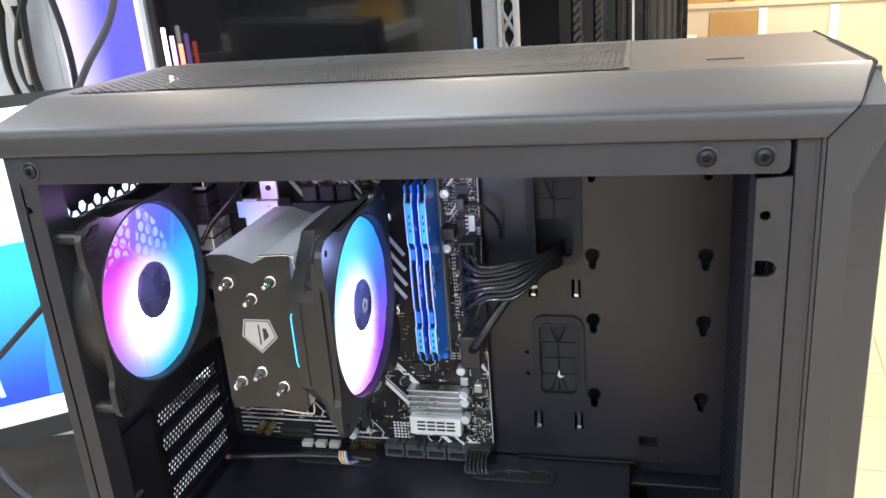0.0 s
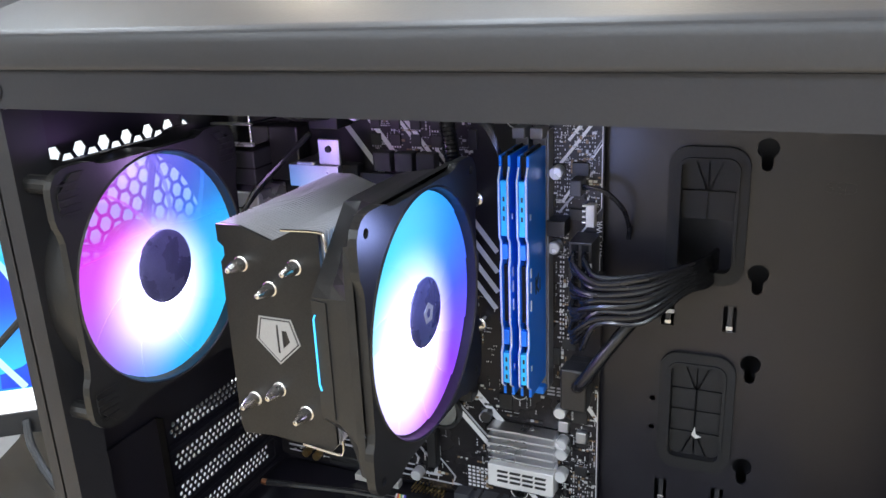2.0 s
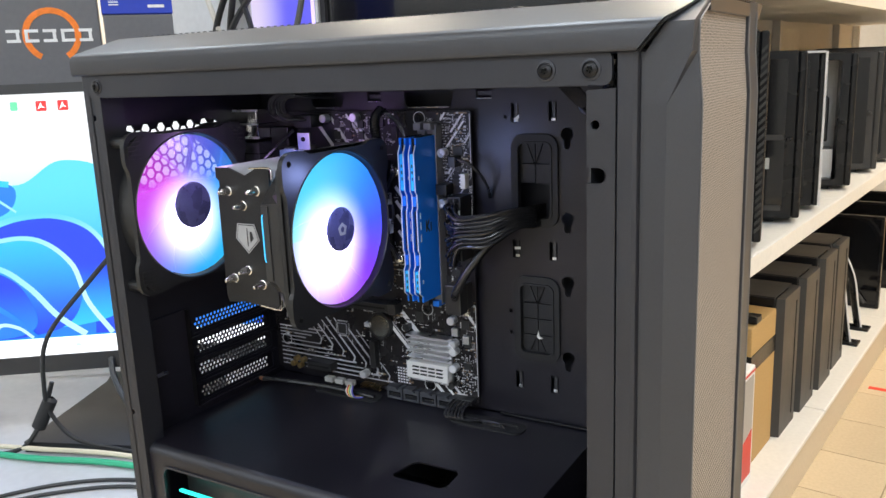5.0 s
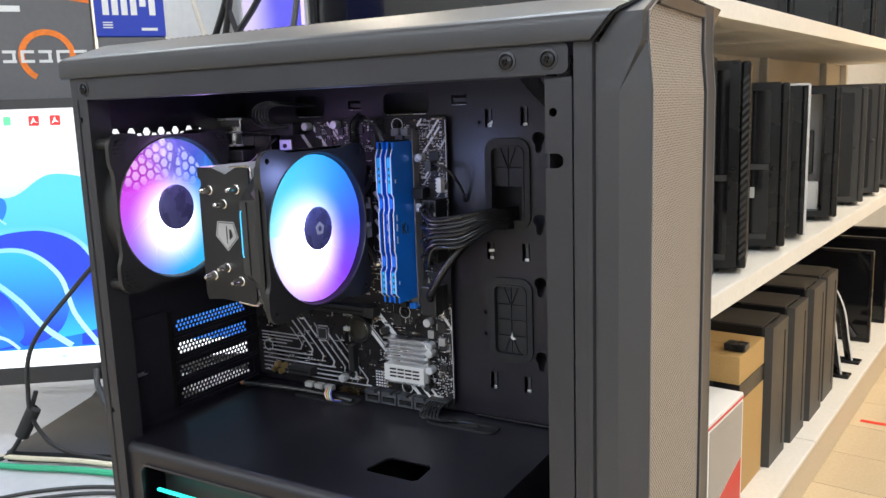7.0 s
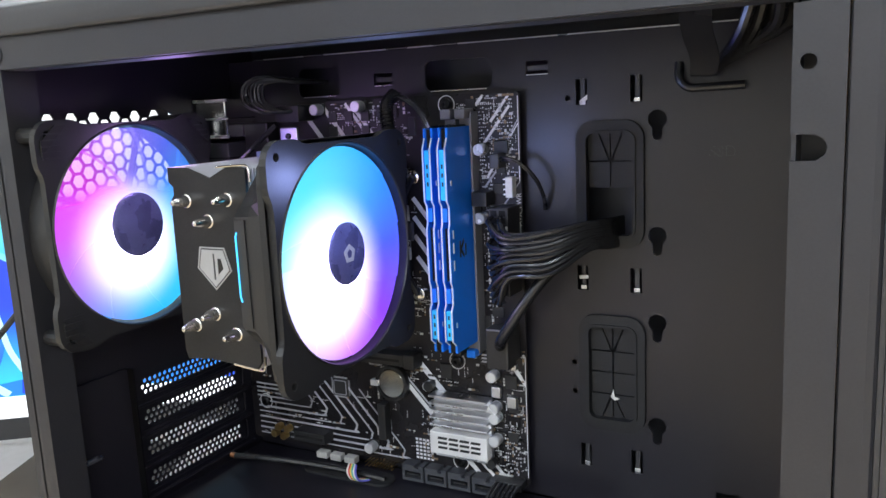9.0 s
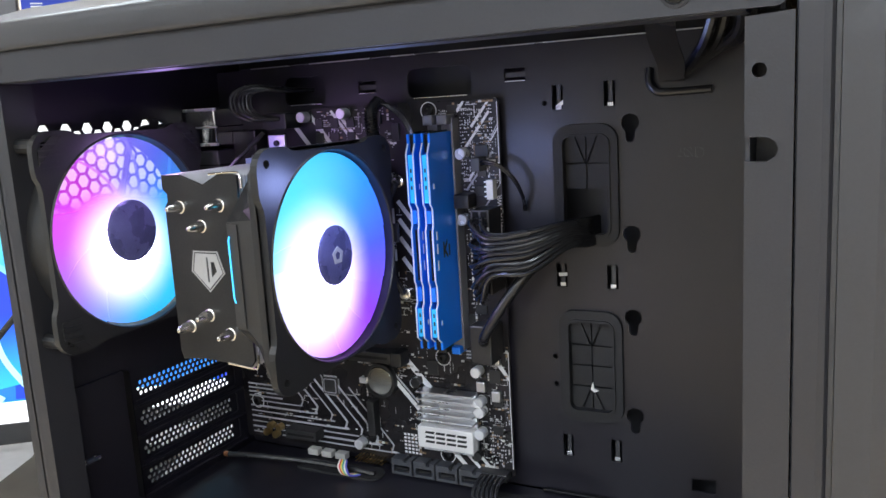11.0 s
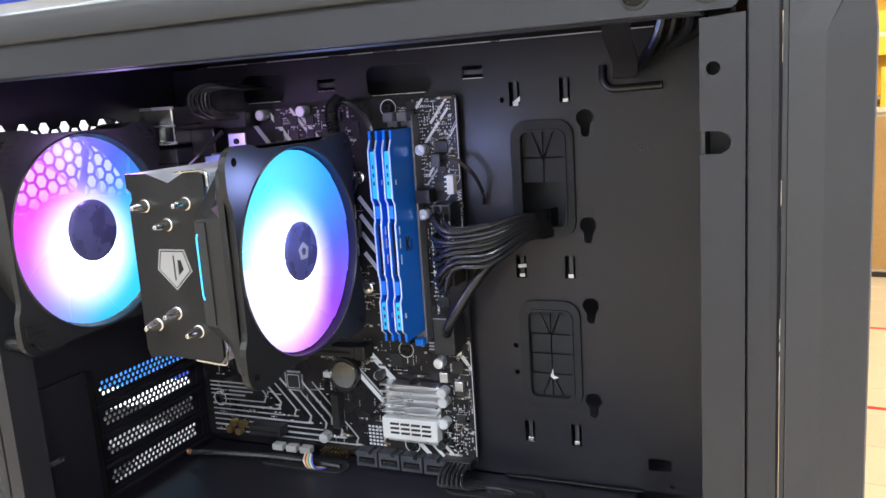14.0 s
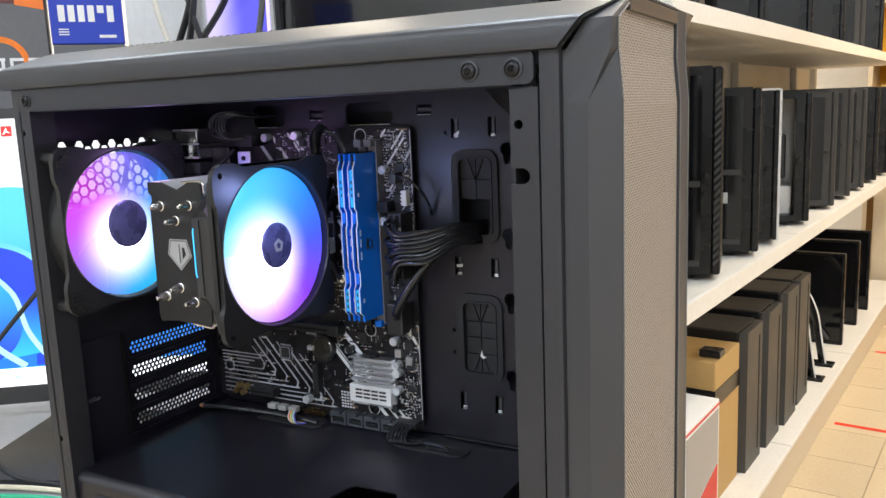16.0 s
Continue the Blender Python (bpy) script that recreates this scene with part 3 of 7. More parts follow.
def case_rear():
    holes = [rrect(0.3675, 0.4875, 0.9535, 1.0835, 0.012)]
    for k in range(4):
        z = 0.9105 - 0.0206 * k
        holes.append(rrect(0.432, 0.5265, z - 0.0072, z + 0.0072, 0.001, 1))
    rear = part("rear_wall", plate(rrect(SIDE, 0.566, DESK + 0.016, 1.1225, 0.001), holes, "x", REAR - 0.0012, 0.0012), M_INNER, case)
    pitch, cells = 0.0088, []
    for j in range(-11, 12):
        for i in range(-11, 12):
            y, z = FANC[1] + j * pitch * 0.866, FANC[2] + (i + 0.5 * (j % 2)) * pitch
            if abs(y - 0.4275) < 0.0625 and abs(z - FANC[2]) < 0.072:
                cells.append((y, z, abs(y - 0.4275) < 0.058 and abs(z - FANC[2]) < 0.0620))
    part("hex_grille", hex_cells(bmesh.new(), cells, pitch, 0.0041, REAR - 0.0022, 0.0008, 0.0), M_INNER, rear, "honeycomb fan grille")
    for k in range(4):
        z = 0.9105 - 0.0206 * k
        cells = [(0.4375 + 0.0042 * (i + 0.5 * (j % 2)), z + 0.0042 * 0.866 * j, abs(j) < 2 and 0 <= i < 20) for j in range(-2, 3) for i in range(-2, 23)]
        part("slot_cover", hex_cells(bmesh.new(), cells, 0.0042, 0.0015, REAR - 0.0026, 0.0008, radians(90)), M_INNER, rear, "black perforated slot cover")
        part("slot_rib", box(REAR, REAR + 0.003, 0.429, 0.531, z - 0.0112, z - 0.0095, 0.0004), M_INNER, rear)
    sp = part("slot_screw_plate", plate(rrect(0.3765, 0.4245, 0.842, 0.9275, 0.002), [ngon(0.386, 0.881, 0.002, 8)], "x", REAR + 0.001, 0.0012), M_INNER, rear)
    part("plate_edge", box(REAR + 0.001, REAR + 0.007, 0.4238, 0.4248, 0.842, 0.9275), M_SCREW, sp)
    part("clip", box(REAR + 0.002, REAR + 0.004, 0.385, 0.3985, 0.8795, 0.8825, 0.0005), M_ALU, sp)


def case_shroud():
    """Power-supply cover: top with two cut-outs and grommets, rounded front edge, window with a light strip."""
    y0, xr = SIDE + 0.003, -0.0745
    holes = [[(-0.1845, 0.4125), (-0.1815, 0.409), (-0.1435, 0.409), (-0.140, 0.4125), (-0.1415, 0.4325), (-0.145, 0.4368), (-0.1775, 0.4368), (-0.181, 0.4325)]]
    holes.append(rrect(-0.188, -0.133, 0.5095, 0.5215, 0.004))
    holes.append(rrect(-0.335, -0.275, 0.5145, 0.5245, 0.004))
    sh = part("power_supply_shroud", plate([(REAR, y0 + 0.006), (xr, y0 + 0.006), (xr, TRAY - 0.0006), (REAR, TRAY - 0.0006)], holes, "z", ZSHROUD - 0.0014, 0.0014), M_INNER, case, "black steel power-supply shroud")
    edge = bmesh.new()
    pr = []
    for i in range(7):
        a = radians(90 * i / 6)
        pr.append((y0 + 0.006 - 0.006 * math.sin(a), ZSHROUD - 0.006 + 0.006 * math.cos(a)))
    a = [edge.verts.new((-0.3885, y, z)) for y, z in pr]
    b = [edge.verts.new((xr, y, z)) for y, z in pr]
    for i in range(6):
        edge.faces.new((a[i], a[i + 1], b[i + 1], b[i]))
    part("shroud_edge", edge, M_STEEL, sh, smooth=True)
    front = [(-0.3885, DESK + 0.018), (xr, DESK + 0.018), (xr, ZSHROUD - 0.006), (-0.3885, ZSHROUD - 0.006)]
    win = rrect(-0.3735, -0.225, 0.752, 0.8165, 0.008)
    fr = part("shroud_front", plate(front, [win], "y", y0, 0.0014), M_INNER, sh)
    part("window_bezel", plate(rrect(-0.3755, -0.223, 0.750, 0.8185, 0.009), [win], "y", y0 - 0.0012, 0.0012), M_STEEL, fr)
    part("shroud_end", box(xr - 0.0014, xr, y0 + 0.001, TRAY - 0.001, DESK + 0.018, ZSHROUD - 0.0016), M_INNER, sh)
    part("window_back", box(-0.376, -0.222, y0 + 0.024, y0 + 0.026, 0.745, 0.824), M_BLACK, sh)
    part("light_strip", box(-0.3735, -0.236, y0 + 0.012, y0 + 0.0150, 0.7885, 0.7908, 0.0006), glow("teal_strip", (0.03, 0.75, 0.62), 1.6), sh, "glowing teal light strip")
    for u0, u1, v0, v1 in ((-0.193, -0.128, 0.5055, 0.5255), (-0.340, -0.270, 0.511, 0.5285)):
        g = part("shroud_grommet", plate(rrect(u0, u1, v0, v1, 0.008, 6), [rrect(u0 + 0.006, u1 - 0.006, v0 + 0.0055, v1 - 0.0055, 0.004)], "z", ZSHROUD - 0.001, 0.0026), M_RUBBER, sh)
        part("membrane", box(u0 + 0.005, u1 - 0.005, v0 + 0.005, v1 - 0.005, ZSHROUD - 0.0008, ZSHROUD - 0.0001), M_RUBBER, g)
    part("drive_cage", box(-0.07, -0.008, 0.40, TRAY - 0.002, DESK + 0.018, 0.80, 0.001), M_INNER, case)
    part("cage_lip", box(-0.073, -0.004, TRAY - 0.018, TRAY - 0.001, ZSHROUD - 0.0085, ZSHROUD - 0.006, 0.0006), M_INNER, case)


case_shell()
case_lid()
case_front()
case_tray()
case_rear()
case_shroud()
part("front_inner_wall", box(-0.0080, -0.0065, SIDE + 0.006, TRAY - 0.0006, DESK + 0.016, 1.1155), M_INMESH, case, "black perforated inner front wall")


# ---- fans ----
def fan(name, c, label, material, blades, hub_r, size=0.124, depth=0.025, pitch=1, solid=False):
    root = thing(name, pose(*c), label, "fan")
    h, R = size / 2, 0.0572
    xf, xb = depth / 2, -depth / 2
    mh = h - 0.0075
    scr = [ngon(a * mh, b * mh, 0.0022, 10) for a in (-1, 1) for b in (-1, 1)]
    # square flanges with waisted sides, front and back
    def outline():
        pts = []
        for q in range(4):
            a0 = radians(90 * q)
            loc = [(h - 0.003, -0.018), (h - 0.003, -0.030), (h - 0.0022, -0.034), (h - 0.0006, -0.0375), (h, -0.041)]
            loc += [(h - 0.011 + 0.011 * math.cos(radians(18 * i)), -h + 0.011 - 0.011 * math.sin(radians(18 * i))) for i in range(6)]
            loc += [(0.041, -h), (0.0375, -h + 0.0006), (0.034, -h + 0.0022), (0.030, -h + 0.003), (0.018, -h + 0.003)]
            ca, sa = math.cos(a0), math.sin(a0)
            pts += [(u * ca + v * sa, -u * sa + v * ca) for u, v in loc]
        return pts
    ol = outline()
    for x in (xf - 0.004,) if solid else (xf - 0.004, xb):
        part("flange", plate(ol, [ngon(0, 0, R, 56)] + scr, "x", x, 0.004), M_BLACK, root, local=True)
    ring = bmesh.new()
    add_lathe(ring, [(xb, R), (xf, R), (xf + 0.0008, R + 0.0006), (xf, R + 0.0014), (xb, R + 0.0014), (xb, R)], (1, 0, 0), (0, 0, 0), 64)
    part("shroud_ring", ring, M_BLACK, root, smooth=True, local=True)
    for a in (-1, 1):
        for b in (-1, 1):
            if not solid:
                part("corner_pad", prism([(a * (h - 0.003), b * (h - 0.018)), (a * (h - 0.003), b * (h - 0.011)), (a * (h - 0.012), b * (h - 0.003)), (a * (h - 0.019), b * (h - 0.003))], "x", xf, 0.0007), M_RUBBER, root, local=True)
            for k in range(0 if solid else 5):
                part("pad_rib", box(xf + 0.0007, xf + 0.0011, a * (h - 0.009) - 0.006, a * (h - 0.009) + 0.006, b * (h - 0.007 - 0.0032 * k) - 0.0004, b * (h - 0.007 - 0.0032 * k) + 0.0004), M_BLACK, root, local=True)
            if not solid:
                part("corner_post", lathe([(xb + 0.004, 0.0042), (xf - 0.004, 0.0042)], (1, 0, 0), (0, a * mh, b * mh), 12), M_BLACK, root, local=True)
    if solid:
        # closed frame whose corners taper off towards the back
        def ring_at(x, half, cut):
            out = []
            for i in range(72):
                a = 2 * math.pi * i / 72
                ca, sa = abs(math.cos(a)), abs(math.sin(a))
                r = min(half / max(ca, 1e-6), half / max(sa, 1e-6), cut / (ca + sa))
                out.append((x, r * math.cos(a), r * math.sin(a)))
            return out
        bm = bmesh.new()
        rows = [[bm.verts.new(p) for p in ring_at(x, hh, cut)] for x, hh, cut in ((xb, 0.0576, 0.0815), (xb, h - 0.0035, 0.085), (xb + 0.009, h - 0.0025, 0.088), (xf - 0.0075, h - 0.0012, 0.110), (xf - 0.0038, h - 0.0012, 0.112))]
        for p, q in zip(rows, rows[1:]):
            for i in range(72):
                bm.faces.new((p[i], p[(i + 1) % 72], q[(i + 1) % 72], q[i]))
        part("frame_body", bm, M_BLACK, root, local=True)
    # blades
    for k in range(blades):
        bm = bmesh.new()
        nr, na = 7, 7
        grid = []
        for i in range(nr):
            f = i / (nr - 1)
            r = hub_r - 0.003 + (R - 0.0013 - hub_r + 0.003) * f
            row = []
            for j in range(na):
                g = j / (na - 1)
                sweep = 0.45 * f * pitch
                a = 2 * math.pi * k / blades + sweep + (g - 0.5) * (2 * math.pi / blades) * (1.06 - 0.03 * f)
                x = xf - 0.0030 - 0.0006 * g - 0.0012 * f
                row.append(bm.verts.new((x, r * math.cos(a), r * math.sin(a))))
            grid.append(row)
        for i in range(nr - 1):
            for j in range(na - 1):
                bm.faces.new((grid[i][j], grid[i + 1][j], grid[i + 1][j + 1], grid[i][j + 1]))
        r_ = bmesh.ops.extrude_face_region(bm, geom=list(bm.faces))
        bmesh.ops.translate(bm, vec=(-0.0011, 0, 0), verts=[v for v in r_["geom"] if isinstance(v, bmesh.types.BMVert)])
        part("blade", bm, material, root, "milky translucent blade lit in colour", smooth=True, local=True)
    hub = part("hub", lathe([(xb + 0.006, hub_r), (xf - 0.0026, hub_r), (xf - 0.0018, hub_r - 0.0012), (xf - 0.0014, hub_r - 0.003), (xf - 0.0012, 0)], (1, 0, 0), (0, 0, 0), 40), M_HUB, root, "dark hub cap, bluish reflection put into its colour", smooth=True, local=True)
    part("motor_plate", lathe([(xb, 0.022), (xb + 0.004, 0.022), (xb + 0.004, 0)], (1, 0, 0), (0, 0, 0), 28), M_BLACK, root, local=True)
    for k in range(4):
        a = radians(45 + 90 * k + 8)
        part("strut", tube([(xb + 0.002, 0.02 * math.cos(a), 0.02 * math.sin(a)), (xb + 0.002, (R + 0.0005) * math.cos(a + 0.2), (R + 0.0005) * math.sin(a + 0.2))], 0.0019, 6, 1), M_BLACK, root, local=True)
    return root, hub


# base colour lifted towards blue to paint in the hub's bluish reflection
M_HUB = mat("hub_cap_sheen", (0.12, 0.12, 0.28), 0.28, 0.3, 0.6, 500, 0.05)
CYAN, BLUE_, VIO, PINK, MAG = (0.0, 0.55, 0.95), (0.0, 0.10, 1.0), (0.22, 0.02, 0.95), (0.95, 0.12, 0.70), (0.75, 0.02, 0.85)
REAR_STOPS = [(0.0, (0.60, 0.06, 0.90)), (0.12, (0.28, 0.20, 0.95)), (0.25, (0.0, 0.42, 1.0)), (0.42, CYAN), (0.56, (0.0, 0.35, 1.0)), (0.66, (0.05, 0.14, 1.0)), (0.76, (0.22, 0.16, 0.95)), (0.88, MAG), (1.0, (0.60, 0.06, 0.90))]
CPU_STOPS = [(0.0, (0.35, 0.55, 0.95)), (0.12, (0.55, 0.45, 0.95)), (0.24, (0.50, 0.14, 0.95)), (0.36, VIO), (0.5, (0.04, 0.08, 1.0)), (0.62, (0.0, 0.22, 1.0)), (0.75, (0.0, 0.42, 0.95)), (0.86, CYAN), (1.0, (0.15, 0.70, 0.85))]
rear_fan, _ = fan("case_fan", FANC, "black case fan with blades glowing in rainbow colours", lit_blade("rear_fan_light", REAR_STOPS, 2.0, 1.0, 0.60, 0.014, 0.046, (0, 0.005, 0.010)), 9, 0.0185)
CPUC = (-0.2475, 0.439, 1.004)
cpu_fan, cpu_hub = fan("cooler_fan", CPUC, "black cooler fan with blades glowing white, blue and violet", lit_blade("cooler_fan_light", CPU_STOPS, 2.3, 1.1, 0.02, 0.014, 0.052, (0, 0.012, 0.010)), 11, 0.0165, solid=True)
part("hub_mark", plate(ngon(0, 0, 0.0052, 5, radians(90)), [ngon(0, 0, 0.0026, 5, radians(90))], "x", 0.0112, 0.0004), M_GREYPRINT, cpu_hub, "pale hub emblem", local=True)


# unseen point lamps added in mid-air before the fans to strengthen their spill
def fan_spill(name, m, power, rgb):
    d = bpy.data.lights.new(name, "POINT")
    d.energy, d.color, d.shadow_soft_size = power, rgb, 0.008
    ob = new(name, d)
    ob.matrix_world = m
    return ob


fan_spill("cooler_fan_spill", pose(CPUC[0] + 0.046, CPUC[1] - 0.012, CPUC[2] + 0.040), 0.10, (0.36, 0.45, 1.0))
fan_spill("case_fan_spill", pose(FANC[0] + 0.036, FANC[1] + 0.012, FANC[2] + 0.048), 0.045, (0.62, 0.36, 1.0))


# ---- cpu cooler ----
def cooler():
    x0, x1, z0, z1 = -0.3135, -0.2625, 0.9525, 1.0535
    root = thing("cpu_cooler", pose(-0.288, 0.5, 0.95), "black tower cooler with fins and nickel heat pipes", "cpu cooler")
    cx = (x0 + x1) / 2
    ol = [(x0, z0 + 0.005), (x0 + 0.0015, z0), (cx - 0.008, z0 + 0.0015), (cx + 0.006, z0 + 0.0005), (x1 - 0.004, z0 - 0.002), (x1, z0 + 0.003), (x1 - 0.0005, 0.987), (x1 - 0.003, 0.990), (x1 - 0.003, 1.018), (x1 - 0.0005, 1.021), (x1, z1 - 0.001), (x1 - 0.003, z1), (x1 - 0.012, z1), (cx + 0.002, z1 - 0.0055), (x0 + 0.012, z1), (x0, z1), (x0, z1 - 0.0075), (x0 + 0.0028, z1 - 0.010), (x0 + 0.0028, z1 - 0.014), (x0 + 0.0005, z1 - 0.017)]
    pins = [(-0.3025, 1.0365), (-0.2755, 1.0375), (-0.289, 1.0265), (-0.304, 0.9715), (-0.2768, 0.969), (-0.2900, 0.9785)]
    top = part("end_plate", prism(ol, "y", 0.394, 0.0016), M_FIN, root, "smooth black end plate with a pale emblem")
    fin = None
    for k in range(46):
        y = 0.3975 + 0.0021 * k
        if fin is None:
            fin = part("fin", prism(ol, "y", 0.0, 0.0005), M_FINEDGE, root)
            fin.location.y = y
        else:
            f = fin.copy()
            scene.collection.objects.link(f)
            f.location.y = y
    for x, z in pins:
        bm = lathe([(0.004, 0.0036), (-0.0003, 0.0036), (-0.0007, 0.0030), (-0.0042, 0.0029), (-0.0078, 0.0018), (-0.0096, 0.0012), (-0.0102, 0)], (0, 1, 0), (x, 0.394, z), 18)
        part("heat_pipe_end", bm, M_NICKEL, root, "nickel heat pipe tip", smooth=True)
    for x, zs in ((-0.3025, 1.0365), (-0.289, 1.0265), (-0.2755, 1.0375), (-0.304, 0.9715), (-0.29, 0.9785), (-0.2768, 0.969)):
        part("heat_pipe", tube([(x, 0.495, zs), (x, 0.512, zs + (1.004 - zs) * 0.25), (x, 0.521, 1.004 + (zs - 1.004) * 0.25)], 0.003, 10, 6), M_NICKEL, root, smooth=True)
    part("base_block", box(-0.307, -0.269, 0.512, 0.5255, 0.984, 1.024, 0.001), M_ALU, root)
    part("mount_bar", box(-0.336, -0.240, 0.512, 0.5145, 0.998, 1.010, 0.001), M_STEEL, root)
    # emblem
    c = (-0.2875, 1.0035)
    w = 0.0098
    pent = [(c[0] - 0.78 * w, c[1] + 0.0085), (c[0] + 0.66 * w, c[1] + 0.0085), (c[0] + w, c[1] - 0.0015), (c[0], c[1] - 0.0105), (c[0] - w, c[1] - 0.001)]
    inner = [[(c[0] - 0.05 * w, c[1] + 0.0066), (c[0] - 0.05 * w, c[1] - 0.0068), (c[0] + 0.06 * w, c[1] - 0.0068), (c[0] + 0.06 * w, c[1] + 0.0066)], [(c[0] + 0.24 * w, c[1] + 0.0042), (c[0] + 0.48 * w, c[1] + 0.0042), (c[0] + 0.62 * w, c[1] - 0.0008), (c[0] + 0.24 * w, c[1] - 0.0042)]]
    part("emblem", plate(pent, inner, "y", 0.3936, 0.0004), M_EMBLEM, top, "pale pentagon emblem")
    rim = [(c[0] + (u - c[0]) * 1.16, c[1] + (v - c[1]) * 1.16) for u, v in pent]
    rim2 = [(c[0] + (u - c[0]) * 1.08, c[1] + (v - c[1]) * 1.08) for u, v in pent]
    part("emblem_rim", plate(rim, [rim2], "y", 0.3936, 0.0004), M_EMBLEM, top)
    # fan bracket on the tower side, with a lit edge
    br = part("fan_bracket", prism([(-0.2625, 0.3925), (-0.2600, 0.3805), (-0.2525, 0.3790), (-0.2525, 0.396), (-0.2590, 0.398)], "z", 0.978, 0.052), M_BLACK, root, "black moulded fan bracket")
    part("lit_edge", tube([(-0.2582, 0.3797, 1.024), (-0.2592, 0.3800, 1.022), (-0.2592, 0.3800, 0.993), (-0.2582, 0.3797, 0.9905)], 0.0004, 6, 1), glow("cyan_edge", (0.06, 0.50, 0.95), 1.2), br)
    for z, s in ((1.0535, 1), (0.953, -1)):
        part("wire_clip", tube([(-0.28, 0.3935, z), (-0.262, 0.3925, z + 0.001 * s), (-0.2585, 0.392, z - 0.001 * s), (-0.258, 0.392, z - 0.007 * s)], 0.0006, 6, 4), M_NICKEL, root, "thin wire fan clip")


cooler()


# ---- motherboard ----
def motherboard():
    x0, x1, z0, z1 = -0.3985, -0.1777, 0.840, 1.084
    S = BOARD
    root = thing("motherboard", pose(-0.288, S, z0), "black circuit board with white diagonal print, screwed to the tray", "motherboard")
    screws = [(-0.2248, 1.0781), (-0.225, 0.9176), (-0.2256, 0.8491), (-0.3854, 0.8692), (-0.383, 1.072)]
    part("circuit_board", plate(rrect(x0, x1, z0, z1, 0.003), [], "y", S, 0.0016), M_PCB, root)
    for x, z in screws:
        part("print_ring", plate(ngon(x, z, 0.0056, 28), [ngon(x, z, 0.0051, 28)], "y", S - 0.0002, 0.0002), M_PRINT, root)
        part("screw", lathe([(0.0, 0.0036), (0.0014, 0.0036), (0.0022, 0.0026), (0.0022, 0.0014), (0.0008, 0.0012), (0.0008, 0)], (0, -1, 0), (x, S, z), 16), M_SCREW, root, "dark board screw", smooth=True)
        part("standoff", lathe([(0, 0.0028), (0.0056, 0.0028)], (0, 1, 0), (x, S + 0.0015, z), 6), M_SCREW, root)

    # printed stripes: (x, z, length, width, angle)
    stripes = [(-0.318, 1.060, 0.046, 0.0032, 52), (-0.3045, 1.066, 0.040, 0.0028, 52), (-0.289, 1.070, 0.030, 0.0020, 52), (-0.277, 1.060, 0.044, 0.0024, 52), (-0.262, 1.048, 0.03, 0.002, 52),
               (-0.190, 1.075, 0.020, 0.0017, -52), (-0.198, 1.058, 0.046, 0.0016, -52), (-0.187, 1.050, 0.040, 0.0016, -52), (-0.192, 1.040, 0.030, 0.0012, -52), (-0.181, 1.062, 0.016, 0.0014, -52), (-0.185, 1.023, 0.022, 0.0012, -52), (-0.203, 1.080, 0.008, 0.002, -52),
               (-0.246, 0.906, 0.036, 0.0040, 47), (-0.252, 0.886, 0.034, 0.0030, 47), (-0.258, 0.897, 0.040, 0.0012, 47),
               (-0.184, 0.918, 0.030, 0.0046, 47), (-0.222, 0.853, 0.034, 0.0040, 47), (-0.209, 0.850, 0.026, 0.0030, 47), (-0.199, 0.849, 0.022, 0.0024, 47),
               (-0.244, 1.000, 0.024, 0.0030, 52), (-0.244, 0.988, 0.024, 0.0030, 52), (-0.244, 1.012, 0.024, 0.0030, 52), (-0.244, 0.976, 0.020, 0.0030, 52)]
    for x, z, ln, w, a in stripes:
        c, s = math.cos(radians(a)), math.sin(radians(a))
        out = []
        for u, v in ((-ln / 2, -w / 2), (ln / 2, -w / 2), (ln / 2, w / 2), (-ln / 2, w / 2)):
            out.append((min(max(x + u * c + v * s, x0 + 0.001), x1 - 0.001), min(max(z - u * s + v * c, z0 + 0.001), z1 - 0.001)))
        part("print_stripe", prism(out, "y", S - 0.00025, 0.0002), M_PRINT if w > 0.0015 else M_GREYPRINT, root)
    # nested audio and slot traces: level run, rounded bend, slanted run
    for k in range(7):
        za, xb = 0.8695 - 0.0042 * k, -0.345 + 0.0125 * k
        pts = [(-0.392, S - 0.0001, za), (xb - 0.004, S - 0.0001, za), (xb, S - 0.0001, za + 0.0012), (xb + 0.0016, S - 0.0001, za + 0.0046), (xb - 0.0002, S - 0.0001, za + 0.0085), (xb - 0.023, S - 0.0001, za + 0.034), (xb - 0.032, S - 0.0001, za + 0.0445)]
        part("print_trace", tube(pts, 0.00075 if k % 2 else 0.0005, 6, 5, 1.0), M_GREYPRINT, root, smooth=True)
    for k in range(4):
        za = 0.8725 + 0.0032 * k
        part("print_trace", box(-0.393, -0.362 + 0.007 * k, S - 0.0003, S, za, za + 0.0011), M_GREYPRINT, root)

    def can(x, z, r=0.004, h=0.0095, m=None):
        part("capacitor", lathe([(0, r), (0.001, r), (0.0016, r * 0.93), (0.0022, r), (h - 0.0006, r), (h, r * 0.88), (h, 0)], (0, -1, 0), (x, S, z), 20), m or M_SILVER, root, "silver can capacitor", smooth=True)
        part("capacitor_base", box(x - r - 0.0002, x + r + 0.0002, S - 0.0012, S, z - r - 0.0002, z + r + 0.0002, 0.0003), M_BLACK, root)

    for x, z in ((-0.3175, 1.0786), (-0.2855, 1.0795), (-0.2010, 1.0512), (-0.2022, 1.0105), (-0.1985, 0.9120), (-0.1978, 0.8915), (-0.1975, 0.8850), (-0.2920, 0.8500), (-0.198, 0.8700)):
        can(x, z, 0.0036, 0.0085)
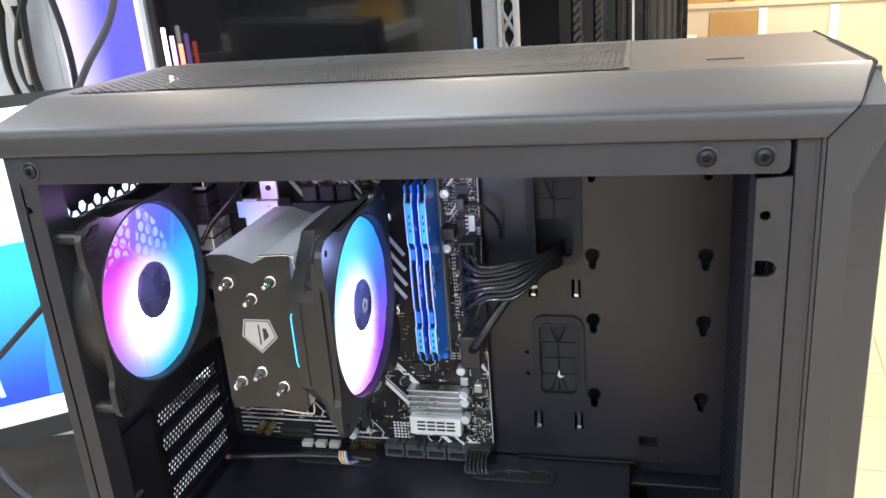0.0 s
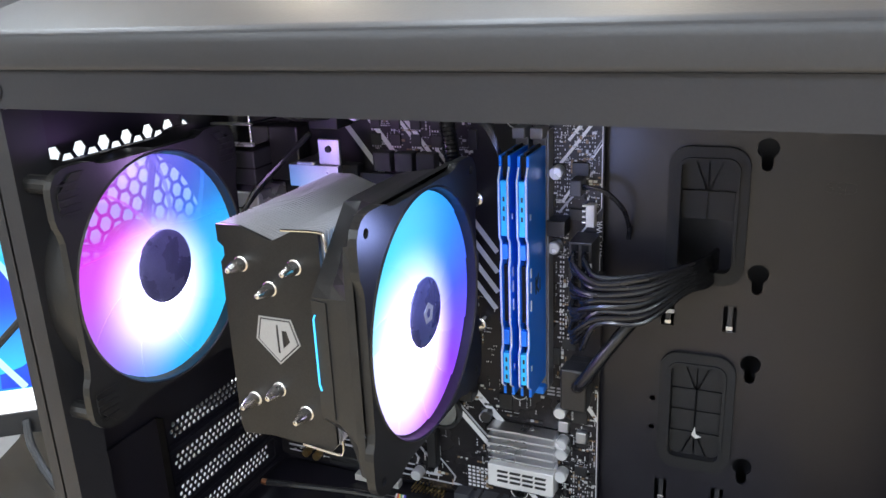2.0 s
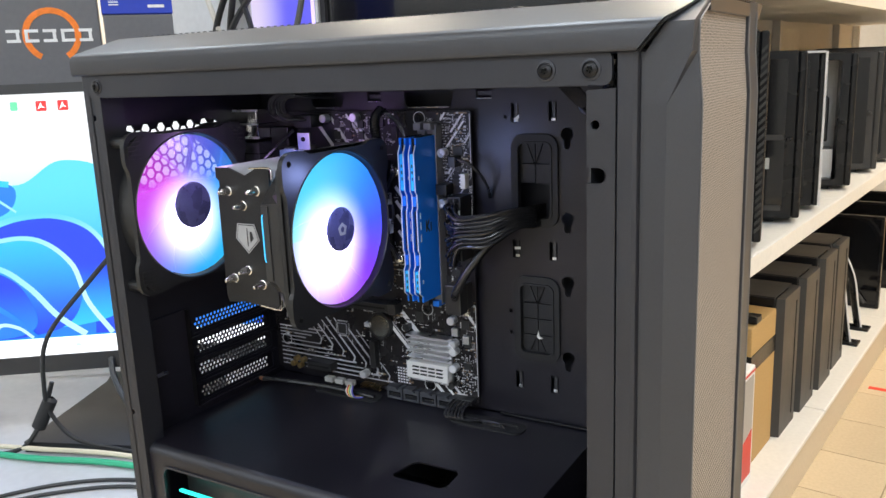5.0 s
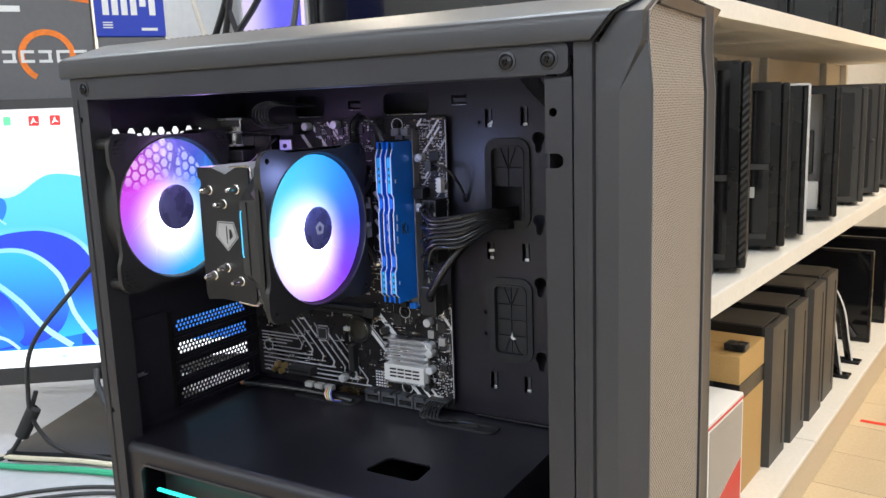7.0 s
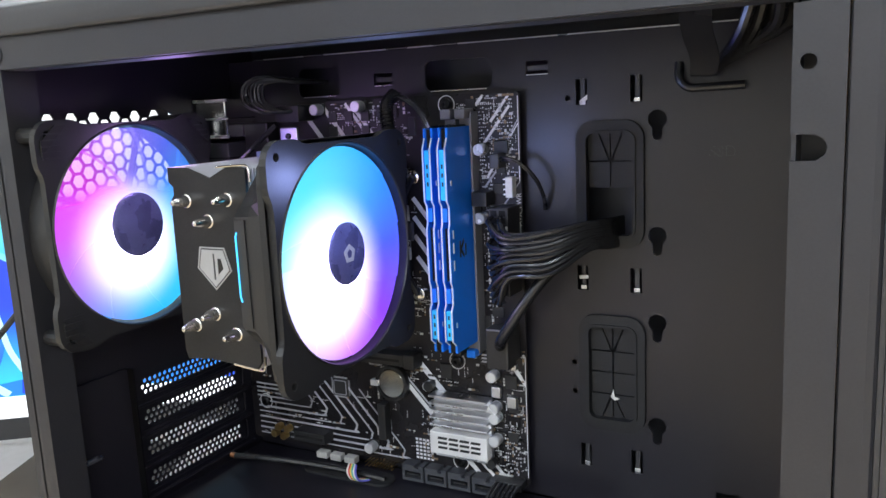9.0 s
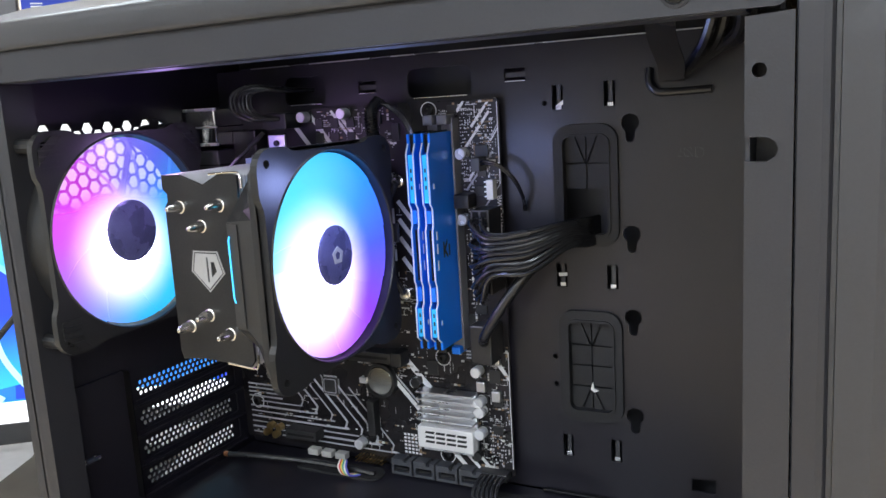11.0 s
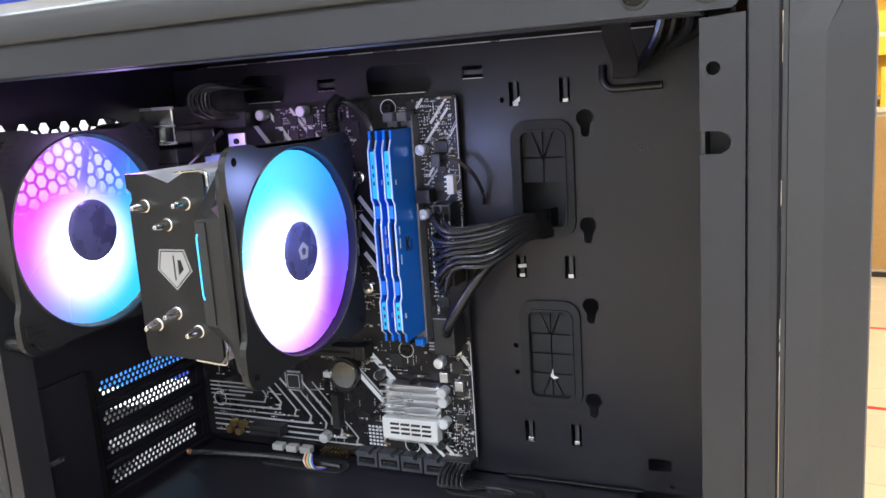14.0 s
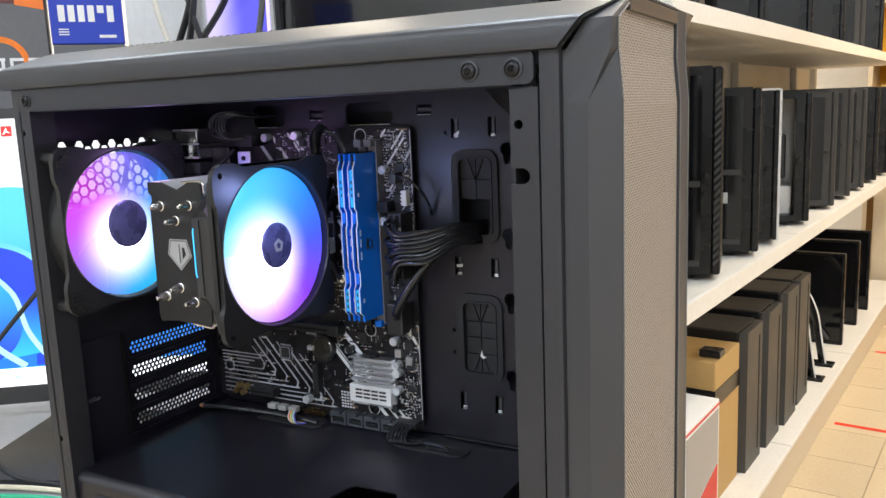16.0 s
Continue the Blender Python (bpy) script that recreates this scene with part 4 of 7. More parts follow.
    for x, z in ((-0.376, 0.8470), (-0.368, 0.8460), (-0.372, 0.8525), (-0.364, 0.8520)):
        can(x, z, 0.0028, 0.006, M_GOLD)
    can(-0.2452, 0.8995, 0.0032, 0.0065)

    def ic(name, x, z, w, h, d, m=None, bev=0.0004, label=""):
        return part(name, box(x - w / 2, x + w / 2, S - d, S, z - h / 2, z + h / 2, bev), m or M_CHIP, root, label)

    for x in (-0.3235, -0.302, -0.2885, -0.275):
        ic("choke", x, 1.0525 if x > -0.31 else 1.0445, 0.0112, 0.0112, 0.0075, M_GREYCHIP, 0.0008)
    for j in range(2):
        for i in range(4):
            ic("mosfet", -0.308 + 0.0125 * i, 1.0640 + 0.0095 * j, 0.0062, 0.0068, 0.0012)
            for q in range(4):
                ic("solder_leg", -0.308 + 0.0125 * i - 0.0024 + 0.0016 * q, 1.0640 + 0.0095 * j - 0.0039, 0.0007, 0.0012, 0.0006, M_SILVER, 0)
    chip = ic("controller_chip", -0.317, 0.8885, 0.0125, 0.0125, 0.0014, M_CHIP)
    for side in range(4):
        for q in range(12):
            o = -0.0052 + 0.00095 * q
            dx, dz = ((o, 0.0069), (o, -0.0069), (0.0069, o), (-0.0069, o))[side]
            ic("chip_leg", -0.317 + dx, 0.8885 + dz, 0.0004 if side < 2 else 0.0012, 0.0012 if side < 2 else 0.0004, 0.0004, M_SILVER, 0)
    part("chip_mark", plate(rrect(-0.3222, -0.3118, 0.8833, 0.8937, 0.001), [rrect(-0.3217, -0.3123, 0.8838, 0.8932, 0.001)], "y", S - 0.0016, 0.0002), M_GREYPRINT, chip)
    for x, z, w, h in ((-0.335, 0.905, 0.009, 0.006), (-0.347, 0.903, 0.006, 0.006), (-0.190, 1.0400, 0.006, 0.007), (-0.2055, 1.0350, 0.005, 0.007), (-0.191, 1.0280, 0.008, 0.006), (-0.1895, 1.0520, 0.009, 0.008), (-0.2085, 1.0780, 0.006, 0.006), (-0.188, 0.9080, 0.008, 0.009), (-0.1865, 0.8930, 0.007, 0.010), (-0.1875, 0.8720, 0.007, 0.006), (-0.233, 0.9100, 0.008, 0.010), (-0.262, 1.075, 0.006, 0.007), (-0.249, 1.066, 0.005, 0.011), (-0.206, 0.9440, 0.012, 0.010), (-0.195, 0.952, 0.008, 0.006), (-0.372, 0.90, 0.006, 0.005), (-0.357, 0.893, 0.004, 0.005)):
        ic("small_chip", x, z, w, h, 0.0014)
    for x, z in ((-0.187, 0.8955), (-0.1975, 0.9010), (-0.1865, 0.9200), (-0.194, 0.9290)):
        ic("inductor", x, z, 0.006, 0.007, 0.0038, M_ALU, 0.0006)
    # sockets, slots and headers
    ic("expansion_slot", -0.305, 0.9165, 0.092, 0.0075, 0.011, M_BLACK, 0.0006, "long black expansion slot")
    ic("slot_groove", -0.305, 0.9165, 0.086, 0.0016, 0.0113, M_HOLE, 0)
    ic("slot_latch", -0.2545, 0.9165, 0.008, 0.010, 0.012, M_BLACK, 0.001)
    ic("short_slot", -0.3400, 0.8515, 0.027, 0.0075, 0.011, M_BLACK, 0.0006, "short black expansion slot")
    ic("slot_groove", -0.3400, 0.8515, 0.023, 0.0016, 0.0113, M_HOLE, 0)
    ic("drive_socket", -0.2805, 0.8705, 0.0058, 0.025, 0.0075, M_BLACK, 0.0005, "black drive socket")
    # coin cell in its holder
    part("cell_holder", plate(ngon(-0.2734, 0.8975, 0.0122, 36), [ngon(-0.2734, 0.8975, 0.0103, 36)], "y", S - 0.0042, 0.0042), M_BLACK, root)
    part("coin_cell", lathe([(0, 0.0101), (0.0034, 0.0101), (0.004, 0.0095), (0.004, 0)], (0, -1, 0), (-0.2734, S, 0.8975), 36), M_CELL, root, "dull silver coin cell", smooth=True)
    ic("cell_clip", -0.286, 0.897, 0.006, 0.004, 0.0055, M_SILVER, 0.0004)
    for i in range(4):
        xs = -0.2655 + 0.0172 * i
        bm = plate([(xs, 0.8335), (xs + 0.0158, 0.8335), (xs + 0.0158, 0.8445), (xs + 0.0125, 0.8445), (xs + 0.0125, 0.8425), (xs + 0.0095, 0.8425), (xs + 0.0095, 0.8445), (xs, 0.8445)], [rrect(xs + 0.0018, xs + 0.014, 0.8355, 0.8402, 0.0004, 1)], "y", S - 0.009, 0.009)
        so = part("drive_port", bm, M_PORT, root, "dark grey drive port")
        part("port_tongue", box(xs + 0.003, xs + 0.0122, S - 0.0082, S - 0.001, 0.8372, 0.8384), M_BLACK, so)
    for i in range(3):
        ic("usb_header", -0.334 + 0.0118 * i, 0.8375, 0.0088, 0.0046, 0.006, M_GREYW, 0.0004, "pale header")
    for i in range(9):
        for j in range(2):
            ic("pin", -0.2955 + 0.0026 * i, 0.8375 + 0.0026 * j, 0.0007, 0.0007, 0.008, M_GOLD, 0)
    ic("front_header", -0.189, 0.8425, 0.018, 0.005, 0.009, M_BLACK, 0.0004)
    # power sockets
    atx = ic("power_socket", -0.1850, 0.9925, 0.0120, 0.0520, 0.0185, M_BLACK, 0.0006, "black main power socket")
    for i in range(12):
        for j in range(2):
            ic("socket_cell", -0.1878 + 0.0054 * j, 1.0155 - 0.0042 * i, 0.0038, 0.0034, 0.0188, M_HOLE, 0)
    ic("socket_latch", -0.1775, 0.9925, 0.004, 0.010, 0.020, M_BLACK, 0.0006)
    ic("fan_socket", -0.2000, 1.0225, 0.010, 0.0085, 0.012, M_BLACK, 0.0005)
    ic("white_header", -0.1832, 1.0290, 0.0045, 0.0120, 0.006, M_WHITEPLASTIC, 0.0004, "white light header")
    for q in range(4):
        ic("pin", -0.1872, 1.0335 - 0.003 * q, 0.0018, 0.0008, 0.003, M_SILVER, 0)
    for z in (1.004, 0.982):
        part("white_pill", prism(rrect(-0.1797, -0.1783 + 0.0, z - 0.0045, z + 0.0045, 0.0006), "y", S - 0.021, 0.0004), M_PRINT, atx)
        ic("pill_mark", -0.1805, z - 0.002, 0.0038, 0.0105, 0.0006, M_PRINT, 0)
    ic("usb_socket", -0.1875, 0.9350, 0.012, 0.022, 0.010, M_BLACK, 0.0006)
    eps = ic("cpu_power_socket", -0.3325, 1.0770, 0.019, 0.0105, 0.0170, M_BLACK, 0.0006, "black processor power socket")
    # heat sinks
    hs = part("chipset_heatsink", box(-0.2415, -0.2010, S - 0.004, S - 0.0006, 0.8565, 0.8965, 0.0006), M_ALU, root, "silver ribbed chipset heat sink")
    for k in range(5):
        z = 0.8965 - 0.0048 * k
        part("rib", box(-0.2415, -0.2010, S - 0.0115, S - 0.0035, z - 0.0014, z, 0.0003), M_ALU, hs)
    part("name_plate", box(-0.2415, -0.2010, S - 0.0118, S - 0.0036, 0.8578, 0.8726, 0.0005), M_PLATE, hs, "brushed name plate, reflected fan light in its pale colour")
    part("sink_foot", box(-0.2395, -0.2030, S - 0.008, S - 0.0036, 0.8545, 0.8572, 0.0004), M_ALU, hs)
    # maker's mark as plain slanted bars
    for k in range(4):
        xs = -0.2358 + 0.0078 * k
        for zz in (0.8616, 0.8648, 0.8680):
            part("mark_bar", prism([(xs, zz), (xs + 0.0066, zz), (xs + 0.0072, zz + 0.0016), (xs + 0.0006, zz + 0.0016)], "y", S - 0.0120, 0.0002), M_CHIP, hs)
    for x, z in ((-0.2440, 0.9000), (-0.2015, 0.8540)):
        part("push_pin", lathe([(0, 0.0026), (0.004, 0.0026), (0.0055, 0.0034), (0.0068, 0.0034), (0.007, 0)], (0, -1, 0), (x, S, z), 14), M_BLACK, root, smooth=True)
    vr = part("power_heatsink", box(-0.3440, -0.3325, S - 0.030, S - 0.001, 1.0350, 1.0560, 0.001), M_ALU, root, "silver power-stage heat sink")
    part("sink_shelf", prism([(-0.3480, S - 0.031), (-0.3165, S - 0.031), (-0.3165, S - 0.027), (-0.3480, S - 0.022)], "z", 1.0420, 0.012), M_ALU, vr)
    part("sink_tab", box(-0.3300, -0.3165, S - 0.028, S - 0.026, 1.0540, 1.0685, 0.0006), M_ALU, vr)
    part("sink_screw", lathe([(0, 0.002), (0.0012, 0.0018), (0.0012, 0)], (0, -1, 0), (-0.3233, S - 0.028, 1.063), 12), M_SCREW, vr)
    # processor socket frame under the cooler, and cooler bolts
    part("socket_frame", plate(rrect(-0.322, -0.254, 0.962, 1.045, 0.003), [rrect(-0.309, -0.267, 0.982, 1.026, 0.002)], "y", S - 0.005, 0.004), M_SCREW, root)
    for x in (-0.3305, -0.2445):
        for z in (0.962, 1.0355):
            part("cooler_bolt", lathe([(0, 0.0032), (0.006, 0.0032), (0.006, 0.0042), (0.011, 0.0042), (0.0118, 0.003), (0.0118, 0)], (0, -1, 0), (x, S, z), 18), M_NICKEL, root, "nickel cooler bolt", smooth=True)
    for z0_, z1_ in ((1.0355, 1.012), (0.962, 0.985)):
        part("bolt_arm", tube([(-0.2445, S - 0.012, z0_), (-0.250, S - 0.014, (z0_ + z1_) / 2), (-0.262, S - 0.016, z1_)], 0.0028, 8, 5, 0.6), M_STEEL, root, smooth=True)
    part("side_fin", box(-0.2500, -0.2485, S - 0.034, S - 0.010, 0.984, 1.018, 0.0004), M_ALU, root)
    # rear ports
    port_z = [(1.0630, 1.0885, M_CHROME), (1.040, 1.060, M_PORT), (1.016, 1.036, M_SILVER), (0.985, 1.012, M_PORT), (0.945, 0.975, M_PORT)]
    for a, b, m in port_z:
        p = part("rear_port", box(-0.3980, -0.3720, S - 0.030, S - 0.001, a, b, 0.001), m, root, "metal rear port block")
        if m is M_CHROME:
            for y0_, y1_, za, zb in ((S - 0.0318, S - 0.029, a, a + 0.002), (S - 0.0318, S - 0.029, b - 0.002, b), (S - 0.0318, S - 0.029, a + 0.012, a + 0.0132)):
                part("shield_rim", box(-0.3985, -0.3708, y0_, y1_, za, zb, 0.0004), M_SILVER, p)
        part("port_seam", box(-0.3975, -0.3714, S - 0.0304, S - 0.0022, (a + b) / 2 - 0.0004, (a + b) / 2 + 0.0004), M_HOLE, p)
    part("port_board", box(-0.372, -0.352, S - 0.014, S - 0.001, 1.040, 1.072, 0.001), M_BLACK, root)
    # fine surface-mount parts and print
    rnd = random.Random(7)
    groups = [(-0.2190, -0.1795, 1.030, 1.082, 160, 0), (-0.3100, -0.2500, 1.056, 1.082, 150, 0), (-0.2010, -0.1795, 0.845, 0.930, 170, 0), (-0.2600, -0.2100, 0.899, 0.925, 60, 0), (-0.3900, -0.2600, 0.843, 0.912, 150, 1), (-0.2040, -0.1960, 0.930, 1.030, 100, 0), (-0.2560, -0.2440, 0.846, 0.880, 30, 1), (-0.2700, -0.2380, 0.930, 0.975, 60, 0), (-0.3300, -0.2500, 1.000, 1.050, 40, 0)]
    for nm, m, share in (("chip_resistor_field", M_SMD, 0.55), ("fine_print", M_PRINT, 0.45)):
        bm = bmesh.new()
        for a, b, c, d, n, k in groups:
            for _ in range(int(n * share * (1.15 if nm == "fine_print" else 0.5))):
                x, z = a + 0.0011 * round(rnd.uniform(0, b - a) / 0.0011), c + 0.0012 * round(rnd.uniform(0, d - c) / 0.0012)
                down = rnd.random() < 0.35
                if nm == "fine_print":
                    # short rows of tiny letters, boxes round parts
                    w, h = rnd.choice(((0.0005, 0.0007), (0.0004, 0.0006), (0.0006, 0.0009)))
                    for q in range(rnd.randint(2, 7)):
                        u, v = (x, z - q * 0.0010) if down else (x + q * 0.0009, z)
                        if a <= u <= b and c <= v <= d and rnd.random() < 0.85:
                            add_box(bm, u, u + w * rnd.uniform(0.5, 1), S - 0.0002, S - 0.00002, v, v + h * rnd.uniform(0.6, 1))
                else:
                    w, h = rnd.choice(((0.0016, 0.0008), (0.0010, 0.0006), (0.0013, 0.0008), (0.002, 0.0013)))
                    if down:
                        w, h = h, w
                    for q in range(rnd.randint(2, 5)):
                        u, v = (x, z - q * (h + 0.0006)) if down else (x + q * (w + 0.0005), z)
                        if u <= b and c <= v:
                            add_box(bm, u, u + w, S - 0.0007, S, v, v + h)
        tagged(part(nm, bm, m, root, "scattered tiny board components" if nm == "chip_resistor_field" else "fine white board print"), kind="stuff")
    bm = bmesh.new()
    for i in range(22):
        for j in range(2):
            add_box(bm, -0.2005 + 0.0016 * j, -0.1998 + 0.0016 * j, S - 0.0004, S, 0.955 + 0.0028 * i, 0.9562 + 0.0028 * i)
    for i in range(5):
        for j in range(6):
            add_box(bm, -0.2590 + 0.0028 * i, -0.2572 + 0.0028 * i, S - 0.0002, S, 0.846 + 0.0026 * j, 0.8474 + 0.0026 * j)
    for j in range(19):
        for i in range(27):
            x, z = -0.2165 + 0.0013 * i, 1.0375 + 0.0022 * j
            if rnd.random() < 0.62 and not (i % 9 == 4 and j % 3):
                add_box(bm, x, x + 0.0005, S - 0.0003, S - 0.00002, z, z + rnd.choice((0.0005, 0.0010)))
    for j in range(11):
        for i in range(9):
            x, z = -0.1935 + 0.0014 * i, 0.8480 + 0.0024 * j
            if rnd.random() < 0.5:
                add_box(bm, x, x + 0.0006, S - 0.0003, S - 0.00002, z, z + 0.0009)
    add_box(bm, x1 - 0.0011, x1 - 0.0006, S - 0.0002, S - 0.00002, 1.032, 1.0815)
    add_box(bm, x1 - 0.0011, x1 - 0.0006, S - 0.0002, S - 0.00002, 0.846, 0.925)
    tagged(part("print_table", bm, M_PRINT, root), kind="stuff")
    text_mesh("ATX_PWR", 0.0042, Matrix.Translation((-0.1792, S - 0.0003, 1.0155)) @ pose(0, 0, 0, 90, 0, 0) @ pose(0, 0, 0, 0, 0, 90), M_PRINT, "printed_words", root)
    text_mesh("BATTERY", 0.0026, Matrix.Translation((-0.287, S - 0.0003, 0.9085)) @ pose(0, 0, 0, 90, 0, 0), M_PRINT, "printed_words", root)
    for k in range(4):
        xs = -0.2080 + 0.0056 * k
        for zz in (0.9185, 0.9207, 0.9229):
            part("mark_bar", prism([(xs, zz), (xs + 0.0045, zz), (xs + 0.0049, zz + 0.0011), (xs + 0.0004, zz + 0.0011)], "y", S - 0.0003, 0.0002), M_GREYPRINT, root)
    # memory slots
    for x in (-0.2190, -0.2095):
        sl = part("memory_slot", box(x - 0.0036, x + 0.0036, S - 0.0075, S, 0.9285, 1.0715, 0.0006), M_SLOT, root, "grey memory slot with end latches")
        part("latch", box(x - 0.0034, x + 0.0034, S - 0.014, S - 0.001, 1.0695, 1.0755, 0.0008), M_SLOT, sl)
        part("latch", box(x - 0.0030, x + 0.0030, S - 0.012, S - 0.001, 0.9245, 0.9295, 0.0008), M_BLUE if x > -0.21 else M_BLACK, sl)
    part("slot_wall", box(-0.2052, -0.2042, S - 0.0095, S, 0.927, 1.0735, 0.0003), M_SLOT, root)


M_CHROME = mat("port_shield", (0.80, 0.80, 0.82), 0.14, 1.0, 0.08, 200, 0.04)
M_CELL = mat("cell_steel", (0.50, 0.49, 0.45), 0.16, 1.0, 0.12, 300, 0.05)
M_SLOT = mat("slot_grey", (0.16, 0.16, 0.17), 0.45, 0, 0.1, 200, 0.05)
M_PORT = mat("port_grey", (0.05, 0.052, 0.06), 0.45, 0, 0.1, 200, 0.05)
M_GREYW = mat("pale_plastic", (0.45, 0.44, 0.42), 0.5, 0, 0.1, 200, 0.05)
# near-white base carries the fan light that the metal plate reflects
M_PLATE = mat("name_plate", (0.86, 0.85, 0.84), 0.40, 0.25, 0.05, 400, 0.06)
M_SMD = mat("smd", (0.35, 0.33, 0.32), 0.4, 0.3, 0.3, 200, 0)
nt = M_SMD.node_tree
geo = nt.nodes.new("ShaderNodeNewGeometry")
ramp = nt.nodes.new("ShaderNodeValToRGB")
ramp.color_ramp.interpolation = "CONSTANT"
ramp.color_ramp.elements[0].color = (0.02, 0.02, 0.02, 1)
ramp.color_ramp.elements[1].position, ramp.color_ramp.elements[1].color = 0.35, (0.25, 0.17, 0.1, 1)
for p, c in ((0.6, (0.55, 0.55, 0.55, 1)), (0.85, (0.7, 0.7, 0.68, 1))):
    ramp.color_ramp.elements.new(p).color = c
nt.links.new(geo.outputs["Random Per Island"], ramp.inputs[0])
nt.links.new(ramp.outputs[0], nt.nodes["Principled BSDF"].inputs["Base Color"])
motherboard()


def memory_stick(x):
    """A memory module in a stepped blue heat spreader with a bright split edge."""
    root = thing("memory_stick", pose(x, BOARD, 1.0), "blue anodised memory module with bright silver edges", "memory module", "memory modules")
    f = 0.4955
    b = BOARD - 0.006
    part("module_board", box(x - 0.0006, x + 0.0006, f + 0.006, BOARD - 0.002, 0.9335, 1.0665, 0.0001), M_PCB, root)
    side = [(b, 0.9345), (f + 0.004, 0.9345), (f + 0.004, 0.9395), (f, 0.9425), (f, 0.9610), (f + 0.0022, 0.9640), (f + 0.0022, 0.9745), (f + 0.0008, 0.9775), (f + 0.0008, 1.0085), (f + 0.0022, 1.0115), (f + 0.0022, 1.0215), (f, 1.0245), (f, 1.0540), (f + 0.003, 1.0600), (f + 0.003, 1.0655), (b, 1.0655)]
    for s in (-1, 1):
        xa = x + 0.0016 if s > 0 else x - 0.0016 - 0.0014
        pl = part("heat_spreader", plate([(y, z) for y, z in side], [], "x", xa, 0.0014), M_BLUE, root)
        edge = [(xa + 0.0007, y - 0.0001, z) for y, z in side[2:14]]
        part("bright_edge", tube(edge, 0.0005, 6, 1), M_CUT, pl, "bright edge line")
        xs = x + s * 0.0031
        for z0, z1 in ((0.984, 0.990), (0.994, 1.000), (1.0025, 1.0075), (1.033, 1.036), (0.950, 0.953)):
            part("slit", box(xs - 0.0002, xs + 0.0002, f + 0.004, f + 0.0052, z0, z1), M_CUT, pl)
    for z0, z1 in ((0.9430, 0.9605), (1.0250, 1.0535)):
        cap = part("end_cap", box(x - 0.0016, x + 0.0016, f + 0.0004, f + 0.004, z0, z1, 0.0003), M_BLUE_LIT, root, "blue folded end cap")
        zc = (z0 + z1) / 2
        for dz in (-0.005, 0.0, 0.005):
            part("mark", box(x - 0.0005, x + 0.0005, f + 0.0002, f + 0.0005, zc + dz - 0.0012, zc + dz + 0.0012), M_CHIP, cap)
    for z0, z1 in ((0.9650, 0.9735), (1.0125, 1.0205)):
        part("clip", box(x - 0.0014, x + 0.0014, f + 0.0012, f + 0.005, z0, z1, 0.0003), M_BLUE, root)
    part("edge_gap", box(x - 0.0015, x + 0.0015, f + 0.0035, f + 0.006, 0.9776, 1.0084), M_HOLE, root)
    part("edge_gap", box(x - 0.0015, x + 0.0015, f + 0.0042, f + 0.006, 1.0545, 1.0650), M_HOLE, root)
    part("edge_gap", box(x - 0.0015, x + 0.0015, f + 0.0042, f + 0.006, 0.9350, 0.9424), M_HOLE, root)
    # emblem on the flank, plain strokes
    xs = x + 0.00305
    for pts in ([(f + 0.012, 0.9905), (f + 0.0135, 0.9905), (f + 0.0135, 1.0000), (f + 0.012, 1.0000)], [(f + 0.0135, 0.9935), (f + 0.0175, 0.9985), (f + 0.0175, 1.0010), (f + 0.0135, 0.9965)], [(f + 0.0135, 0.9935), (f + 0.0175, 0.9895), (f + 0.0175, 0.9915), (f + 0.0145, 0.9950)], [(f + 0.019, 0.9905), (f + 0.0205, 0.9905), (f + 0.0205, 0.9975), (f + 0.019, 0.9975)]):
        part("emblem_stroke", prism(pts, "x", xs, 0.0002), M_CHIP, root)
    return root


for mx in (-0.2190, -0.2095):
    memory_stick(mx)


# ---- cables inside the case ----
def cable(name, label, runs, r, material=None, category="cable", group="", seg=8, n=8):
    root = thing(name, pose(*runs[0][0]), label, category, group)
    for pts in runs:
        part("wire" if len(runs) > 1 else "jacket", tube(pts, r, seg, n), material or M_CABLE, root, smooth=True)
    return root


runs = []
for i in range(12):
    z = 1.0135 - 0.0042 * i
    t = i / 11
    ze = 1.0105 - 0.015 * t
    sag = 1.0045 - 0.0235 * t
    for j in range(2):
        xo = -0.1878 + 0.0054 * j
        yo = 0.4975 + 0.0035 * ((i + j) % 3)
        runs.append([(xo, 0.513, z), (xo + 0.002, yo + 0.006, z - 0.002), (-0.172, yo + 0.0015 * j, sag + 0.001 * j), (-0.150, yo + 0.004, sag + 0.003 + 0.0005 * j), (-0.132, 0.514 + 0.004 * t, ze + 0.001), (-0.124, 0.531, ze + 0.0005), (-0.121, 0.546, ze)])
cable("power_cable", "bundle of black wires from power socket into a grommet", runs, 0.00145)
cable("usb_cable", "black sleeved cable plugged into the board edge", [[(-0.1870, 0.517, 0.9350), (-0.1810, 0.507, 0.9440), (-0.1670, 0.508, 0.9660), (-0.1520, 0.516, 0.9850), (-0.1350, 0.530, 0.9975), (-0.124, 0.545, 0.9985)]], 0.0034, seg=12)
tagged(part("usb_plug", box(-0.1945, -0.1800, 0.512, 0.5245, 0.9225, 0.9475, 0.0012), M_BLACK), "black moulded plug on the motherboard edge", "plug")
cable("fan_wire", "thin black wire looping off a fan header", [[(-0.1880, 0.526, 1.0455), (-0.1830, 0.520, 1.0470), (-0.1735, 0.520, 1.0450), (-0.1655, 0.526, 1.0350), (-0.1640, 0.535, 1.0230), (-0.1645, 0.539, 1.0150)], [(-0.1880, 0.526, 1.0440), (-0.1820, 0.521, 1.0455), (-0.1740, 0.521, 1.0438), (-0.1665, 0.527, 1.0340), (-0.1650, 0.536, 1.0225), (-0.1655, 0.539, 1.0150)]], 0.0008)
